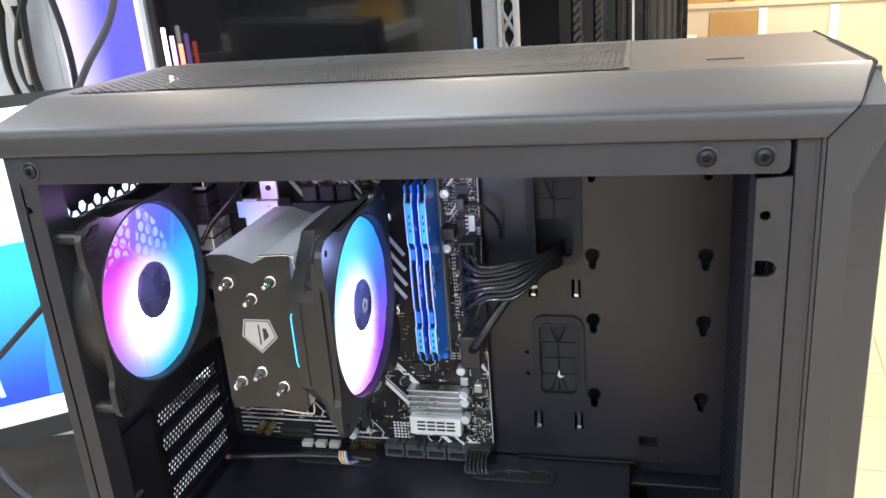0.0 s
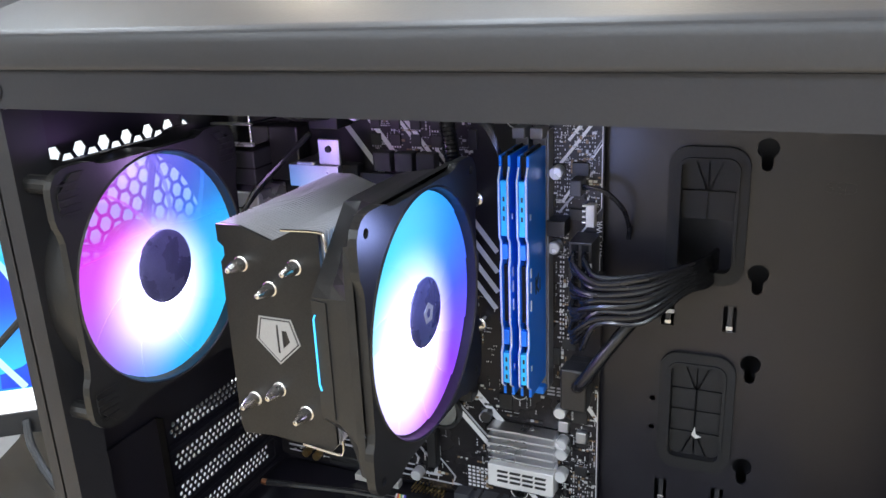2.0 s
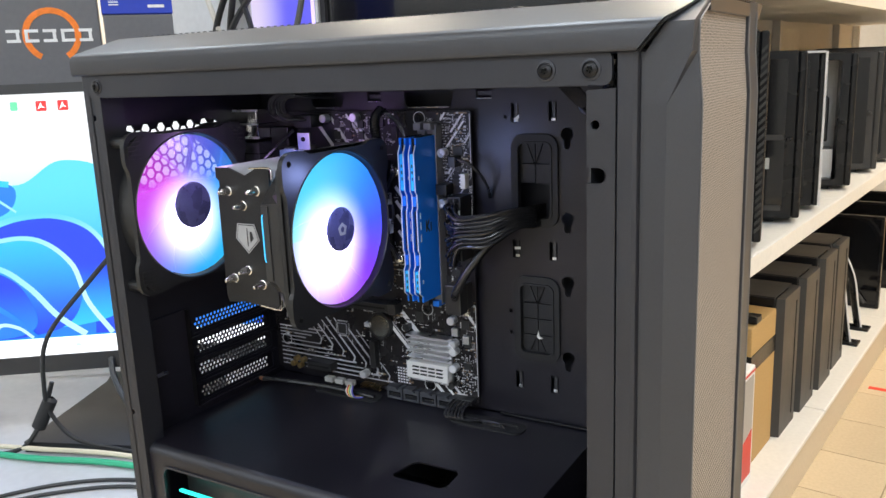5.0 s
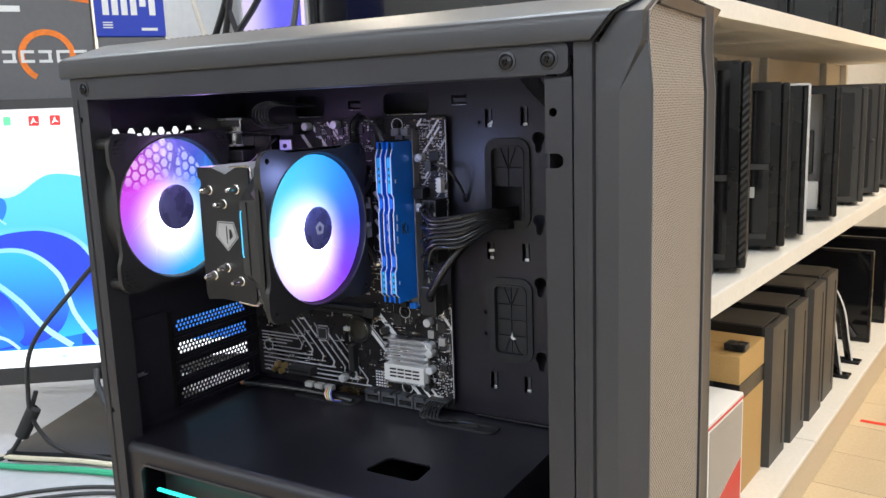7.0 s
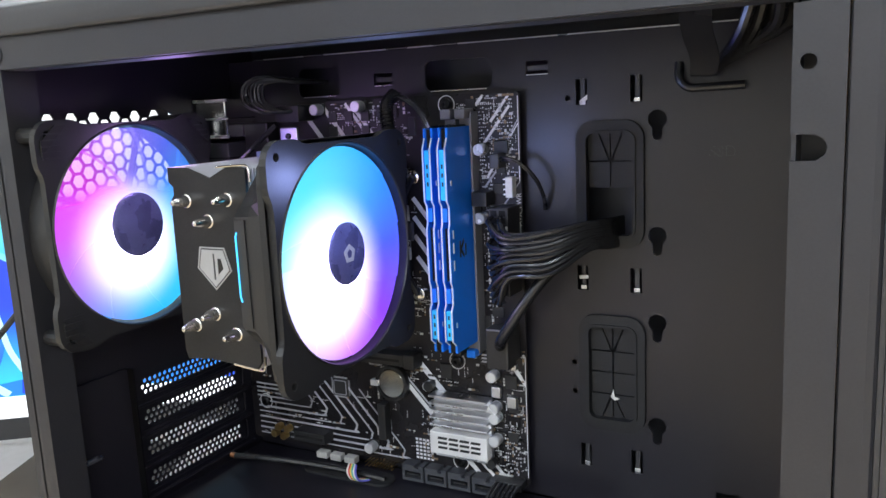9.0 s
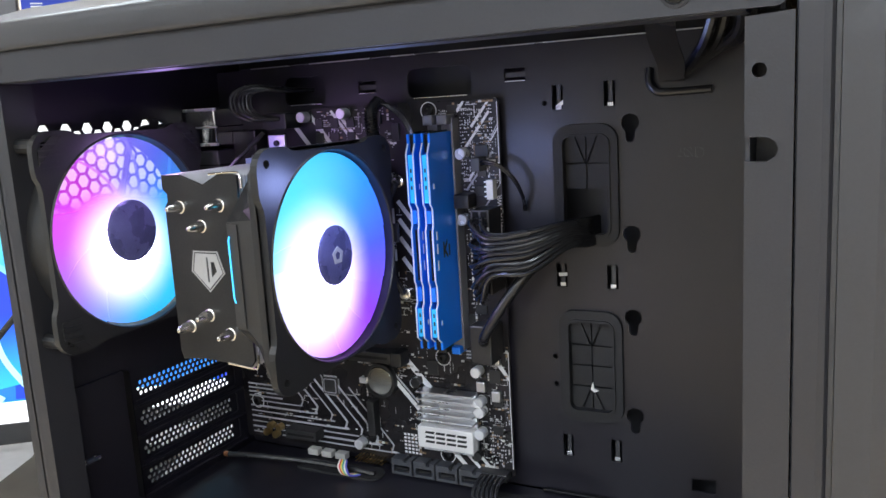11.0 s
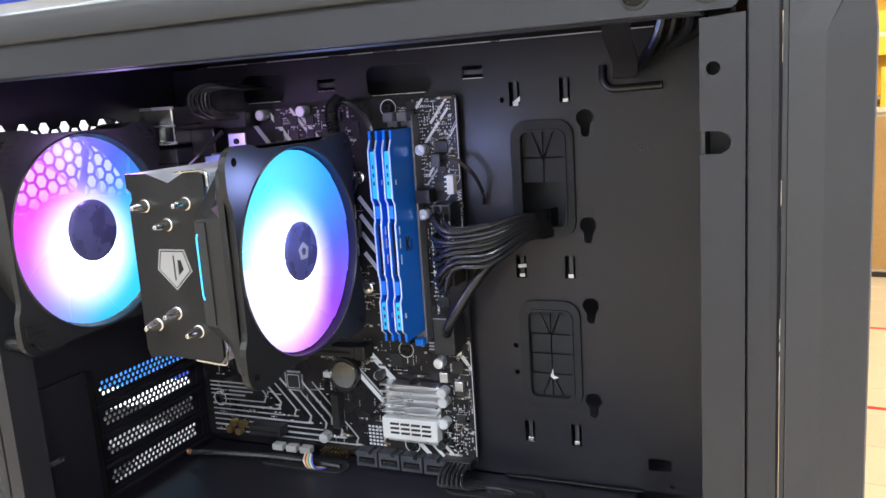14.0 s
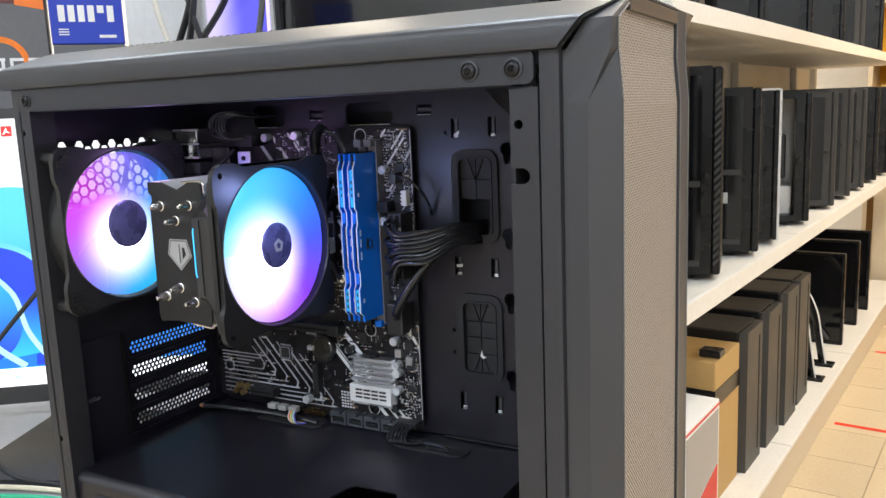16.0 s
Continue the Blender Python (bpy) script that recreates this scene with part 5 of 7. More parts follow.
tagged(part("fan_plug", box(-0.1925, -0.1865, 0.522, 0.5335, 1.0405, 1.0490, 0.0008), M_PORT), "grey fan plug on the motherboard", "plug")
runs = []
for i in range(8):
    o, d = 0.0020 * i, 0.0016 * (i % 4)
    runs.append([(-0.3405 + o, 0.519, 1.0785), (-0.3455 + o * 0.8, 0.508 + d, 1.0790), (-0.3560 + o * 0.9, 0.505 + d, 1.0850), (-0.3575 + o * 0.9, 0.507 + d, 1.0955), (-0.3490 + o * 0.8, 0.513 + d, 1.1010 - 0.0004 * i), (-0.3370 + o * 0.5, 0.527, 1.0995 - 0.0004 * i), (-0.3230 + o * 0.3, 0.546, 1.0965)])
cable("processor_power_cable", "short loop of black wires into the tray opening", runs, 0.0013)
bm_pts = [(-0.2560, 0.526, 1.0860), (-0.2570, 0.518, 1.0790), (-0.2535, 0.513, 1.0650), (-0.2510, 0.512, 1.0500), (-0.2500, 0.505, 1.0400)]
sl = cable("fan_cable", "black ribbed sleeve of the cooler fan cable", [bm_pts], 0.0042, seg=12)
for i, p in enumerate(spline(bm_pts, 7)):
    d = Vector((0.1, -0.05, -1))
    part("rib", lathe([(-0.0006, 0.0042), (0, 0.0047), (0.0006, 0.0042)], d, p, 12), M_CABLE, sl, smooth=True)
cable("sensor_wires", "thin black wires arching over the circuit board", [[(-0.2560 + 0.0015 * k, 0.524, 1.0850), (-0.2480 + 0.0012 * k, 0.520, 1.0830), (-0.2370 + 0.001 * k, 0.520, 1.0750), (-0.2300, 0.522, 1.0600 + 0.001 * k), (-0.2290, 0.530, 1.0500)] for k in range(4)], 0.0008)
cable("rear_fan_cable", "black cable running down behind the case fan", [[(-0.3380, 0.512, 1.0700), (-0.3500, 0.505, 1.0580), (-0.3640, 0.497, 1.0420), (-0.3720, 0.490, 1.0300)], [(-0.3395, 0.512, 1.0690), (-0.3520, 0.504, 1.0560), (-0.3660, 0.494, 1.0400), (-0.3730, 0.488, 1.0260)]], 0.0016)
au = cable("audio_cable", "black audio cable lying along the shroud", [[(-0.3880, 0.500, 0.8400), (-0.3700, 0.501, 0.8415), (-0.3300, 0.510, 0.8395), (-0.2950, 0.516, 0.8365), (-0.2750, 0.518, 0.8345)]], 0.0021)
part("copper_tip", lathe([(0, 0.0021), (0.004, 0.0019), (0.0045, 0)], (-1, 0, 0), (-0.388, 0.5, 0.84), 12), mat("copper", (0.6, 0.25, 0.12), 0.35, 0.9), au, "copper-coloured cable tip")
for k, c in enumerate(((0.7, 0.68, 0.65), (0.6, 0.05, 0.05), (0.75, 0.6, 0.1), (0.05, 0.35, 0.25), (0.7, 0.68, 0.65), (0.1, 0.1, 0.5))):
    part("coloured_strand", tube([(-0.2990 + 0.0011 * k, 0.5125, 0.8440), (-0.2980 + 0.0013 * k, 0.5080, 0.8405), (-0.2950 + 0.0012 * k, 0.5085, 0.8355), (-0.2900 + 0.001 * k, 0.5150, 0.8335)], 0.0007, 6, 5), mat("strand", c, 0.4), au, smooth=True)
runs = []
for k in range(6):
    runs.append([(-0.1965 + 0.003 * k, 0.524, 0.8440), (-0.1960 + 0.003 * k, 0.512, 0.8425), (-0.1950 + 0.0035 * k, 0.506, 0.8370), (-0.1850 + 0.004 * k, 0.5095 + 0.001 * k, 0.8352), (-0.1700 + 0.004 * k, 0.5155, 0.8338), (-0.1600 + 0.003 * k, 0.5155, 0.8300)])
cable("front_panel_wires", "loose black front-panel wires over a shroud grommet", runs, 0.0012)
runs = [[(-0.0450 + 0.004 * k, 0.485 + 0.006 * (k % 3), 1.1200), (-0.0520 + 0.005 * k, 0.495 + 0.005 * (k % 3), 1.1040 + 0.001 * k), (-0.0640 + 0.003 * k, 0.512 + 0.004 * (k % 3), 1.0920 + 0.002 * k), (-0.0740, 0.528, 1.0900), (-0.0780, 0.540, 1.0920)] for k in range(5)]
cable("front_cables", "glossy black front-panel cables under the roof", runs, 0.0030, seg=10)
bm = bmesh.new()
prev = None
for p in spline([(-0.0560, 0.405, 1.1220), (-0.0590, 0.425, 1.1120), (-0.0620, 0.447, 1.1030), (-0.0635, 0.472, 1.0935), (-0.0700, 0.505, 1.0870), (-0.0755, 0.5385, 1.0865)], 6):
    q = [bm.verts.new(p + Vector(o)) for o in ((-0.0062, 0, 0), (0.0062, 0.001, 0), (0.0062, 0.0015, 0.0011), (-0.0062, 0.0005, 0.0011))]
    if prev:
        for k in range(4):
            bm.faces.new((prev[k], prev[(k + 1) % 4], q[(k + 1) % 4], q[k]))
    else:
        bm.faces.new(q)
    prev = q
bm.faces.new(prev[::-1])
tagged(part("ribbon_cable", bm, M_CABLE), "flat black ribbon cable hanging from the roof", "cable")


# ---- desk ----
M_DESK = mat("desk_laminate", (0.50, 0.50, 0.52), 0.45, 0, 0.06, 12, 0.03)
desk = thing("desk", pose(-0.75, 0.55, 0), "pale grey laminate desk under the computer", "desk")
part("desktop", prism([(-1.75, 0.315), (0.012, 0.315), (0.012, 0.50), (-0.13, 0.60), (-0.13, 0.86), (-1.75, 0.86)], "z", DESK - 0.028, 0.028), M_DESK, desk)
for x in (-1.73, -0.16):
    part("side_panel", box(x - 0.014, x + 0.014, 0.34, 0.80, 0, DESK - 0.028, 0.001), M_DESK, desk)
part("back_panel", box(-1.716, -0.146, 0.80, 0.815, 0.25, DESK - 0.028, 0.001), M_DESK, desk)

# ---- monitor ----
MU, MN = Vector((0.8, 0.6, 0.0)), Vector((0.6, -0.8, 0.10)).normalized()
MV = MN.cross(MU).normalized()
MM = Matrix((MU, MV, MN)).transposed().to_4x4()
MM.translation = Vector((-0.862, 0.4385, 0.802))
mon = thing("monitor", MM, "black-framed desktop monitor showing a blue abstract picture", "monitor")
SXL, SXR, SH = -0.115, 0.430, 0.306
M_BEZEL = mat("monitor_plastic", (0.02, 0.02, 0.022), 0.4, 0, 0.1, 80, 0.05)
part("bezel", plate(rrect(SXL - 0.008, SXR + 0.008, -0.020, SH + 0.011, 0.004), [rrect(SXL, SXR, 0, SH, 0.0005, 1)], "z", -0.014, 0.0175), M_BEZEL, mon, local=True)
part("back_shell", box(SXL - 0.006, SXR + 0.006, -0.018, SH + 0.009, -0.040, -0.0142, 0.006), M_BEZEL, mon, local=True)


def screen_light(name, a, b, x0, x1, strength, axis="Y"):
    """Backlit picture element blending from colour a to b along one screen axis."""
    m = bpy.data.materials.new(name)
    m.use_nodes = True
    n, l = m.node_tree.nodes, m.node_tree.links
    tc = n.new("ShaderNodeTexCoord")
    sp = n.new("ShaderNodeSeparateXYZ")
    l.new(tc.outputs["Object"], sp.inputs[0])
    mr = n.new("ShaderNodeMapRange")
    mr.interpolation_type = "SMOOTHSTEP"
    mr.inputs[1].default_value, mr.inputs[2].default_value = x0, x1
    l.new(sp.outputs[axis], mr.inputs[0])
    mx = n.new("ShaderNodeMix")
    mx.data_type = "RGBA"
    mx.inputs["A"].default_value, mx.inputs["B"].default_value = (*a, 1), (*b, 1)
    l.new(mr.outputs[0], mx.inputs["Factor"])
    p = n["Principled BSDF"]
    p.inputs["Base Color"].default_value = (0.02, 0.02, 0.02, 1)
    p.inputs["Roughness"].default_value = 0.3
    p.inputs["Emission Strength"].default_value = strength
    l.new(mx.outputs["Result"], p.inputs["Emission Color"])
    return m


LIT = 1.15
DEEP, AZ, CY, PALE = (0.0, 0.05, 0.85), (0.0, 0.22, 1.0), (0.02, 0.62, 1.0), (0.55, 0.92, 1.0)
scr = part("screen", box(SXL, SXR, 0, SH, -0.0005, 0.0), screen_light("screen_sky", (0.08, 0.62, 1.0), (0.95, 0.97, 1.0), 0.10, 0.26, LIT), mon, "lit screen with a blue petal picture", local=True)


def petal(name, pts, w0, w1, mater, z):
    """A flat ribbon of the picture along a curve, widening from w0 to w1."""
    path = spline([(x + 0.035, y * 1.04, 0) for x, y in pts], 8)
    bm = bmesh.new()
    prev = None
    for i, p in enumerate(path):
        d = (path[min(i + 1, len(path) - 1)] - path[max(i - 1, 0)]).normalized()
        s = Vector((-d.y, d.x, 0))
        t = i / (len(path) - 1)
        w = 0.6 * (w0 + (w1 - w0) * t)
        q = []
        for k in (-1, 1):
            v = p + s * w * k
            q.append(bm.verts.new((min(max(v.x, SXL + 0.001), SXR - 0.001), min(max(v.y, 0.021), SH - 0.001), z)))
        if prev:
            bm.faces.new((prev[0], prev[1], q[1], q[0]))
        prev = q
    part(name, bm, mater, scr, local=True)


def blob(name, pts, mater, z):
    path = spline([(x + 0.035, y * 1.04, 0) for x, y in pts + pts[:1]], 8)[:-1]
    bm = bmesh.new()
    bm.faces.new([bm.verts.new((min(max(p.x, SXL + 0.001), SXR - 0.001), min(max(p.y, 0.0212), SH - 0.001), z)) for p in path])
    bmesh.ops.triangulate(bm, faces=bm.faces)
    part(name, bm, mater, scr, local=True)


G1 = screen_light("petal_a", DEEP, CY, 0.02, 0.17, LIT)
G2 = screen_light("petal_b", AZ, (0.10, 0.72, 1.0), 0.03, 0.21, LIT)
G3 = screen_light("petal_c", CY, DEEP, 0.02, 0.11, LIT)
G4 = screen_light("petal_d", PALE, CY, 0.10, 0.19, LIT)
G5 = screen_light("petal_e", DEEP, AZ, 0.10, 0.17, LIT)
G6 = screen_light("petal_f", CY, PALE, 0.0, 0.20, LIT, "X")
blob("picture_petal", [(-0.25, 0.03), (-0.24, 0.11), (-0.15, 0.13), (-0.05, 0.175), (0.03, 0.205), (0.09, 0.195), (0.14, 0.22), (0.20, 0.20), (0.25, 0.12), (0.26, 0.022), (0.0, 0.02)], G2, 0.0004)
blob("picture_petal", [(0.16, 0.022), (0.17, 0.12), (0.22, 0.17), (0.30, 0.16), (0.36, 0.11), (0.38, 0.022)], G1, 0.0006)
blob("picture_petal", [(0.24, 0.022), (0.25, 0.08), (0.29, 0.11), (0.34, 0.07), (0.35, 0.022)], G2, 0.0010)
blob("picture_petal", [(-0.06, 0.14), (0.00, 0.185), (0.05, 0.20), (0.085, 0.192), (0.075, 0.165), (0.02, 0.15)], G5, 0.0008)
petal("picture_petal", [(-0.08, 0.13), (-0.02, 0.165), (0.03, 0.20), (0.08, 0.196)], 0.003, 0.006, G4, 0.0012)
petal("picture_petal", [(0.055, 0.20), (0.06, 0.185), (0.085, 0.165)], 0.004, 0.002, G6, 0.0016)
blob("picture_petal", [(-0.25, 0.10), (-0.10, 0.115), (0.02, 0.135), (0.09, 0.155), (0.15, 0.15), (0.19, 0.11), (0.18, 0.04), (0.0, 0.03), (-0.2, 0.03)], G3, 0.0020)
petal("picture_petal", [(-0.10, 0.118), (0.02, 0.140), (0.10, 0.160), (0.16, 0.146), (0.19, 0.10), (0.20, 0.03)], 0.006, 0.004, G4, 0.0024)
blob("picture_petal", [(-0.05, 0.07), (0.03, 0.12), (0.09, 0.135), (0.135, 0.115), (0.15, 0.07), (0.12, 0.03), (0.02, 0.025)], G1, 0.0028)
petal("picture_petal", [(-0.14, 0.055), (-0.04, 0.095), (0.04, 0.128), (0.10, 0.134), (0.14, 0.105), (0.155, 0.06), (0.18, 0.022)], 0.004, 0.005, G4, 0.0032)
blob("picture_petal", [(-0.20, 0.03), (-0.08, 0.065), (0.0, 0.098), (0.05, 0.100), (0.085, 0.075), (0.09, 0.03), (0.0, 0.022)], screen_light("petal_g", AZ, DEEP, 0.03, 0.09, LIT), 0.0036)
petal("picture_petal", [(-0.20, 0.045), (-0.10, 0.080), (0.0, 0.105), (0.055, 0.104), (0.09, 0.080), (0.12, 0.045), (0.15, 0.022)], 0.005, 0.006, G6, 0.0040)
petal("picture_petal", [(0.02, 0.022), (0.015, 0.05), (0.035, 0.066), (0.065, 0.05), (0.095, 0.022)], 0.010, 0.003, G2, 0.0044)
petal("picture_petal", [(0.045, 0.022), (0.055, 0.038), (0.075, 0.034), (0.09, 0.022)], 0.004, 0.003, G4, 0.0048)
part("task_bar", box(SXL, SXR, 0.0, 0.0205, 0.0002, 0.0006), glow("task_bar_light", (0.93, 0.95, 1.0), LIT), scr, local=True)
M_ICON, M_ICONW = glow("icon_red", (0.75, 0.02, 0.02), 1.0), glow("icon_white", (0.95, 0.95, 0.95), 1.0)
for x in (0.160, 0.184):
    ic_ = part("icon", prism(rrect(x - 0.0058, x + 0.0058, 0.286, 0.2976, 0.0015), "z", 0.0003, 0.0003), M_ICON, scr, local=True)
    part("icon_glyph", prism([(x - 0.004, 0.288), (x, 0.296), (x + 0.001, 0.292), (x + 0.0045, 0.2895), (x, 0.2905)], "z", 0.0007, 0.0002), M_ICONW, ic_, local=True)
part("icon", prism(rrect(0.126, 0.134, 0.2875, 0.2975, 0.0015), "z", 0.0003, 0.0003), glow("icon_green", (0.1, 0.7, 0.25), 1.0), scr, local=True)
part("tray_dot", prism(rrect(0.170, 0.177, 0.008, 0.0125, 0.001), "z", 0.0008, 0.0002), glow("icon_mint", (0.4, 0.85, 0.75), 1.0), scr, local=True)
stand_c = Vector((-0.86, 0.4385, 0)) + Vector((-0.05, 0.07, 0))
part("stand_neck", box(-0.03, 0.03, -0.008, 0.008, 0.012, 0.30, 0.003, pose(stand_c.x, stand_c.y, DESK, 0, 0, 36.9)), M_BEZEL, mon)
foot = [(-0.705, 0.448), (-0.560, 0.505), (-0.640, 0.690), (-0.80, 0.640), (-0.775, 0.610)]
part("stand_foot", prism(foot, "z", DESK, 0.012), M_BEZEL, mon, "dark angular stand foot")

# ---- cables round the case ----
def outside_cable(name, label, pts, r, rgb, n=8):
    root = thing(name, pose(*pts[0]), label, "cable", "desk cables")
    part("jacket", tube(pts, r, 8, n), mat(name + "_jacket", rgb, 0.45, 0, 0.12, 120, 0.05), root, smooth=True)
    return root


D = DESK
c1 = outside_cable("video_cable", "black monitor cable with a ferrite lump", [(-0.50, 0.470, 0.985), (-0.560, 0.455, 0.930), (-0.640, 0.452, 0.860), (-0.668, 0.458, 0.800), (-0.668, 0.462, 0.765), (-0.640, 0.470, 0.738), (-0.585, 0.490, D + 0.008), (-0.48, 0.50, D + 0.004)], 0.0024, (0.015, 0.015, 0.016))
c2 = outside_cable("power_lead", "black lead with a thick moulded lump", [(-0.672, 0.470, 0.800), (-0.676, 0.462, 0.775), (-0.684, 0.455, 0.752), (-0.700, 0.440, 0.728), (-0.74, 0.415, D + 0.004), (-0.85, 0.38, D + 0.004)], 0.0026, (0.015, 0.015, 0.016))
part("ferrite", lathe([(-0.020, 0.003), (-0.017, 0.0075), (0.017, 0.0075), (0.020, 0.003)], (0.35, 0.32, 0.9), (-0.678, 0.460, 0.766), 14), M_RUBBER, c2, smooth=True)
outside_cable("monitor_lead", "black lead sagging below the monitor", [(-0.69, 0.560, 0.795), (-0.675, 0.55, 0.775), (-0.630, 0.535, 0.750), (-0.56, 0.525, 0.733), (-0.46, 0.52, D + 0.006)], 0.0036, (0.02, 0.02, 0.021))
outside_cable("green_cable", "green network cable lying on the desk", [(-1.0, 0.37, D + 0.004), (-0.80, 0.410, D + 0.004), (-0.68, 0.436, D + 0.004), (-0.58, 0.470, D + 0.004), (-0.42, 0.50, D + 0.004)], 0.0034, (0.03, 0.38, 0.20))
outside_cable("beige_cable", "beige network cable lying on the desk", [(-1.0, 0.385, D + 0.003), (-0.80, 0.422, D + 0.004), (-0.68, 0.446, D + 0.010), (-0.58, 0.478, D + 0.010), (-0.42, 0.50, D + 0.011)], 0.0028, (0.62, 0.55, 0.42))
outside_cable("green_cable", "green network cable behind the monitor", [(-1.15, 0.52, D + 0.012), (-0.95, 0.58, D + 0.018), (-0.80, 0.66, D + 0.030), (-0.65, 0.74, D + 0.045), (-0.5, 0.80, D + 0.05)], 0.0036, (0.03, 0.38, 0.20))
outside_cable("beige_cable", "beige network cable behind the monitor", [(-1.15, 0.54, D + 0.025), (-0.95, 0.60, D + 0.032), (-0.80, 0.68, D + 0.046), (-0.65, 0.76, D + 0.06), (-0.5, 0.82, D + 0.06)], 0.0036, (0.62, 0.55, 0.42))
outside_cable("thin_lead", "thin black lead trailing over the desk", [(-0.44, 0.48, D + 0.002), (-0.54, 0.455, D + 0.002), (-0.600, 0.415, D + 0.002), (-0.640, 0.36, D + 0.002), (-0.66, 0.33, D + 0.002)], 0.0020, (0.02, 0.02, 0.021))
outside_cable("thin_lead", "thin black lead trailing over the desk", [(-0.44, 0.47, D + 0.002), (-0.53, 0.445, D + 0.002), (-0.585, 0.405, D + 0.002), (-0.620, 0.36, D + 0.002), (-0.63, 0.325, D + 0.002)], 0.0020, (0.02, 0.02, 0.021))

# ---- boxes and goods behind the desk ----
M_CARDGREY = mat("box_grey", (0.13, 0.13, 0.14), 0.5, 0, 0.06, 20, 0.03)
M_WALLW = mat("white_panel", (0.72, 0.73, 0.75), 0.55, 0, 0.05, 10, 0.03)
M_CARDBLUE = mat("box_blue", (0.02, 0.05, 0.45), 0.4, 0, 0.06, 20, 0.03)
M_ORANGE = mat("print_orange", (0.85, 0.20, 0.03), 0.4, 0, 0.06, 40, 0)
M_RED = mat("print_red", (0.6, 0.03, 0.02), 0.4, 0, 0.08, 40, 0)
M_WPRINT = mat("print_white", (0.8, 0.8, 0.8), 0.5, 0, 0.04, 40, 0)

M_RACK = mat("rack_grey", (0.35, 0.35, 0.36), 0.5, 0.2, 0.06, 20, 0.03)
RM = pose(-1.0018, 0.6663, 0, 0, 0, 51.5)
rack = thing("box_stand", RM, "grey stand on the desk carrying retail boxes", "shelf")
part("board", box(-0.18, 0.26, -0.062, 0.10, 1.062, 1.082, 0.002), M_RACK, rack, local=True)
for x in (-0.17, 0.25):
    part("upright", box(x - 0.008, x + 0.008, 0.07, 0.095, DESK, 1.062, 0.002), M_RACK, rack, local=True)


def printed_box(name, c, yaw, w, d, h, body, label):
    """Retail box with its base centre at c; the front looks along local -y."""
    root = thing(name, pose(*c, 0, 0, yaw), label, "box")
    part("carton", box(-w / 2, w / 2, -d / 2, d / 2, 0, h, 0.0015), body, root, local=True)
    part("flap_seam", box(-w / 2 + 0.002, w / 2 - 0.002, -0.0006, 0.0006, h - 0.0002, h + 0.0004), M_HOLE, root, local=True)
    return root, -d / 2


# big grey processor display box: its front passes behind the monitor's top edge
gb, gy = printed_box("display_box", (-1.0018, 0.6663, 1.0825), 51.5, 0.282, 0.12, 0.40, M_CARDGREY, "large grey display box with an orange ring emblem")
ring = []
for k in range(30):
    a = radians(-60 + 300 * k / 29)
    ring.append((0.0365 * math.cos(a), 0.0365 * math.sin(a)))
for k in range(30):
    a = radians(240 - 300 * k / 29)
    ring.append((0.0285 * math.cos(a), 0.0285 * math.sin(a)))
cx, cz = 0.080, 0.0985
M_RINGC = mat("ring_orange", (0.9, 0.22, 0.02), 0.4, 0, 0.15, 20, 0)
part("ring_emblem", prism([(cx + u, cz + v) for u, v in ring], "y", gy - 0.0006, 0.0005), M_RINGC, gb, "orange ring emblem", local=True)
for k in range(5):
    xs = cx - 0.056 + 0.0225 * k
    lt = part("name_bar", prism([(xs, cz - 0.009), (xs + 0.017, cz - 0.009), (xs + 0.017, cz - 0.005), (xs, cz - 0.005)], "y", gy - 0.0011, 0.0004), M_WPRINT, gb, local=True)
    part("name_bar", prism([(xs, cz + 0.004), (xs + 0.017, cz + 0.004), (xs + 0.017, cz + 0.008), (xs, cz + 0.008)], "y", gy - 0.0011, 0.0004), M_WPRINT, gb, local=True)
    part("name_bar", prism([(xs + (0.0 if k % 2 else 0.012), cz - 0.005), (xs + (0.004 if k % 2 else 0.016), cz - 0.005), (xs + (0.004 if k % 2 else 0.016), cz + 0.004), (xs + (0.0 if k % 2 else 0.012), cz + 0.004)], "y", gy - 0.0011, 0.0004), M_WPRINT, gb, local=True)
part("small_print", box(0.020, 0.052, gy - 0.0006, gy, 0.158, 0.166), M_WPRINT, gb, local=True)
part("red_corner", prism([(0.105, 0.176), (0.140, 0.170), (0.140, 0.24), (0.105, 0.24)], "y", gy - 0.0006, 0.0005), M_ORANGE, gb, local=True)
part("dark_band", box(-0.14, 0.105, gy - 0.0006, gy, 0.178, 0.23), mat("print_maroon", (0.12, 0.03, 0.03), 0.45), gb, local=True)

bb, by = printed_box("processor_box", (-0.864, 0.803, 1.2070), 51.5, 0.094, 0.075, 0.11, M_CARDBLUE, "blue processor box with pale printing, standing on a carton")
for k in range(6):
    part("name_bar", box(-0.036 + 0.0125 * k, -0.0275 + 0.0125 * k, by - 0.0006, by, 0.030 + (0 if k != 4 else 0.012), 0.052), M_WPRINT, bb, local=True)
for k in range(3):
    part("small_print", box(-0.037, -0.024, by - 0.0006, by, 0.012 + 0.0035 * k, 0.0136 + 0.0035 * k), M_WPRINT, bb, local=True)
part("small_print", box(0.014, 0.036, by - 0.0006, by, 0.0085, 0.0125), M_WPRINT, bb, local=True)
sb, _ = printed_box("plain_carton", (-0.864, 0.803, 1.0825), 51.5, 0.092, 0.074, 0.1240, M_CARDGREY, "plain grey carton on the back shelf")

# cabinet behind, with a white unit, a lit tower and a dark monitor on it
M_CAB = mat("cabinet_grey", (0.22, 0.22, 0.23), 0.5, 0, 0.08, 20, 0.03)
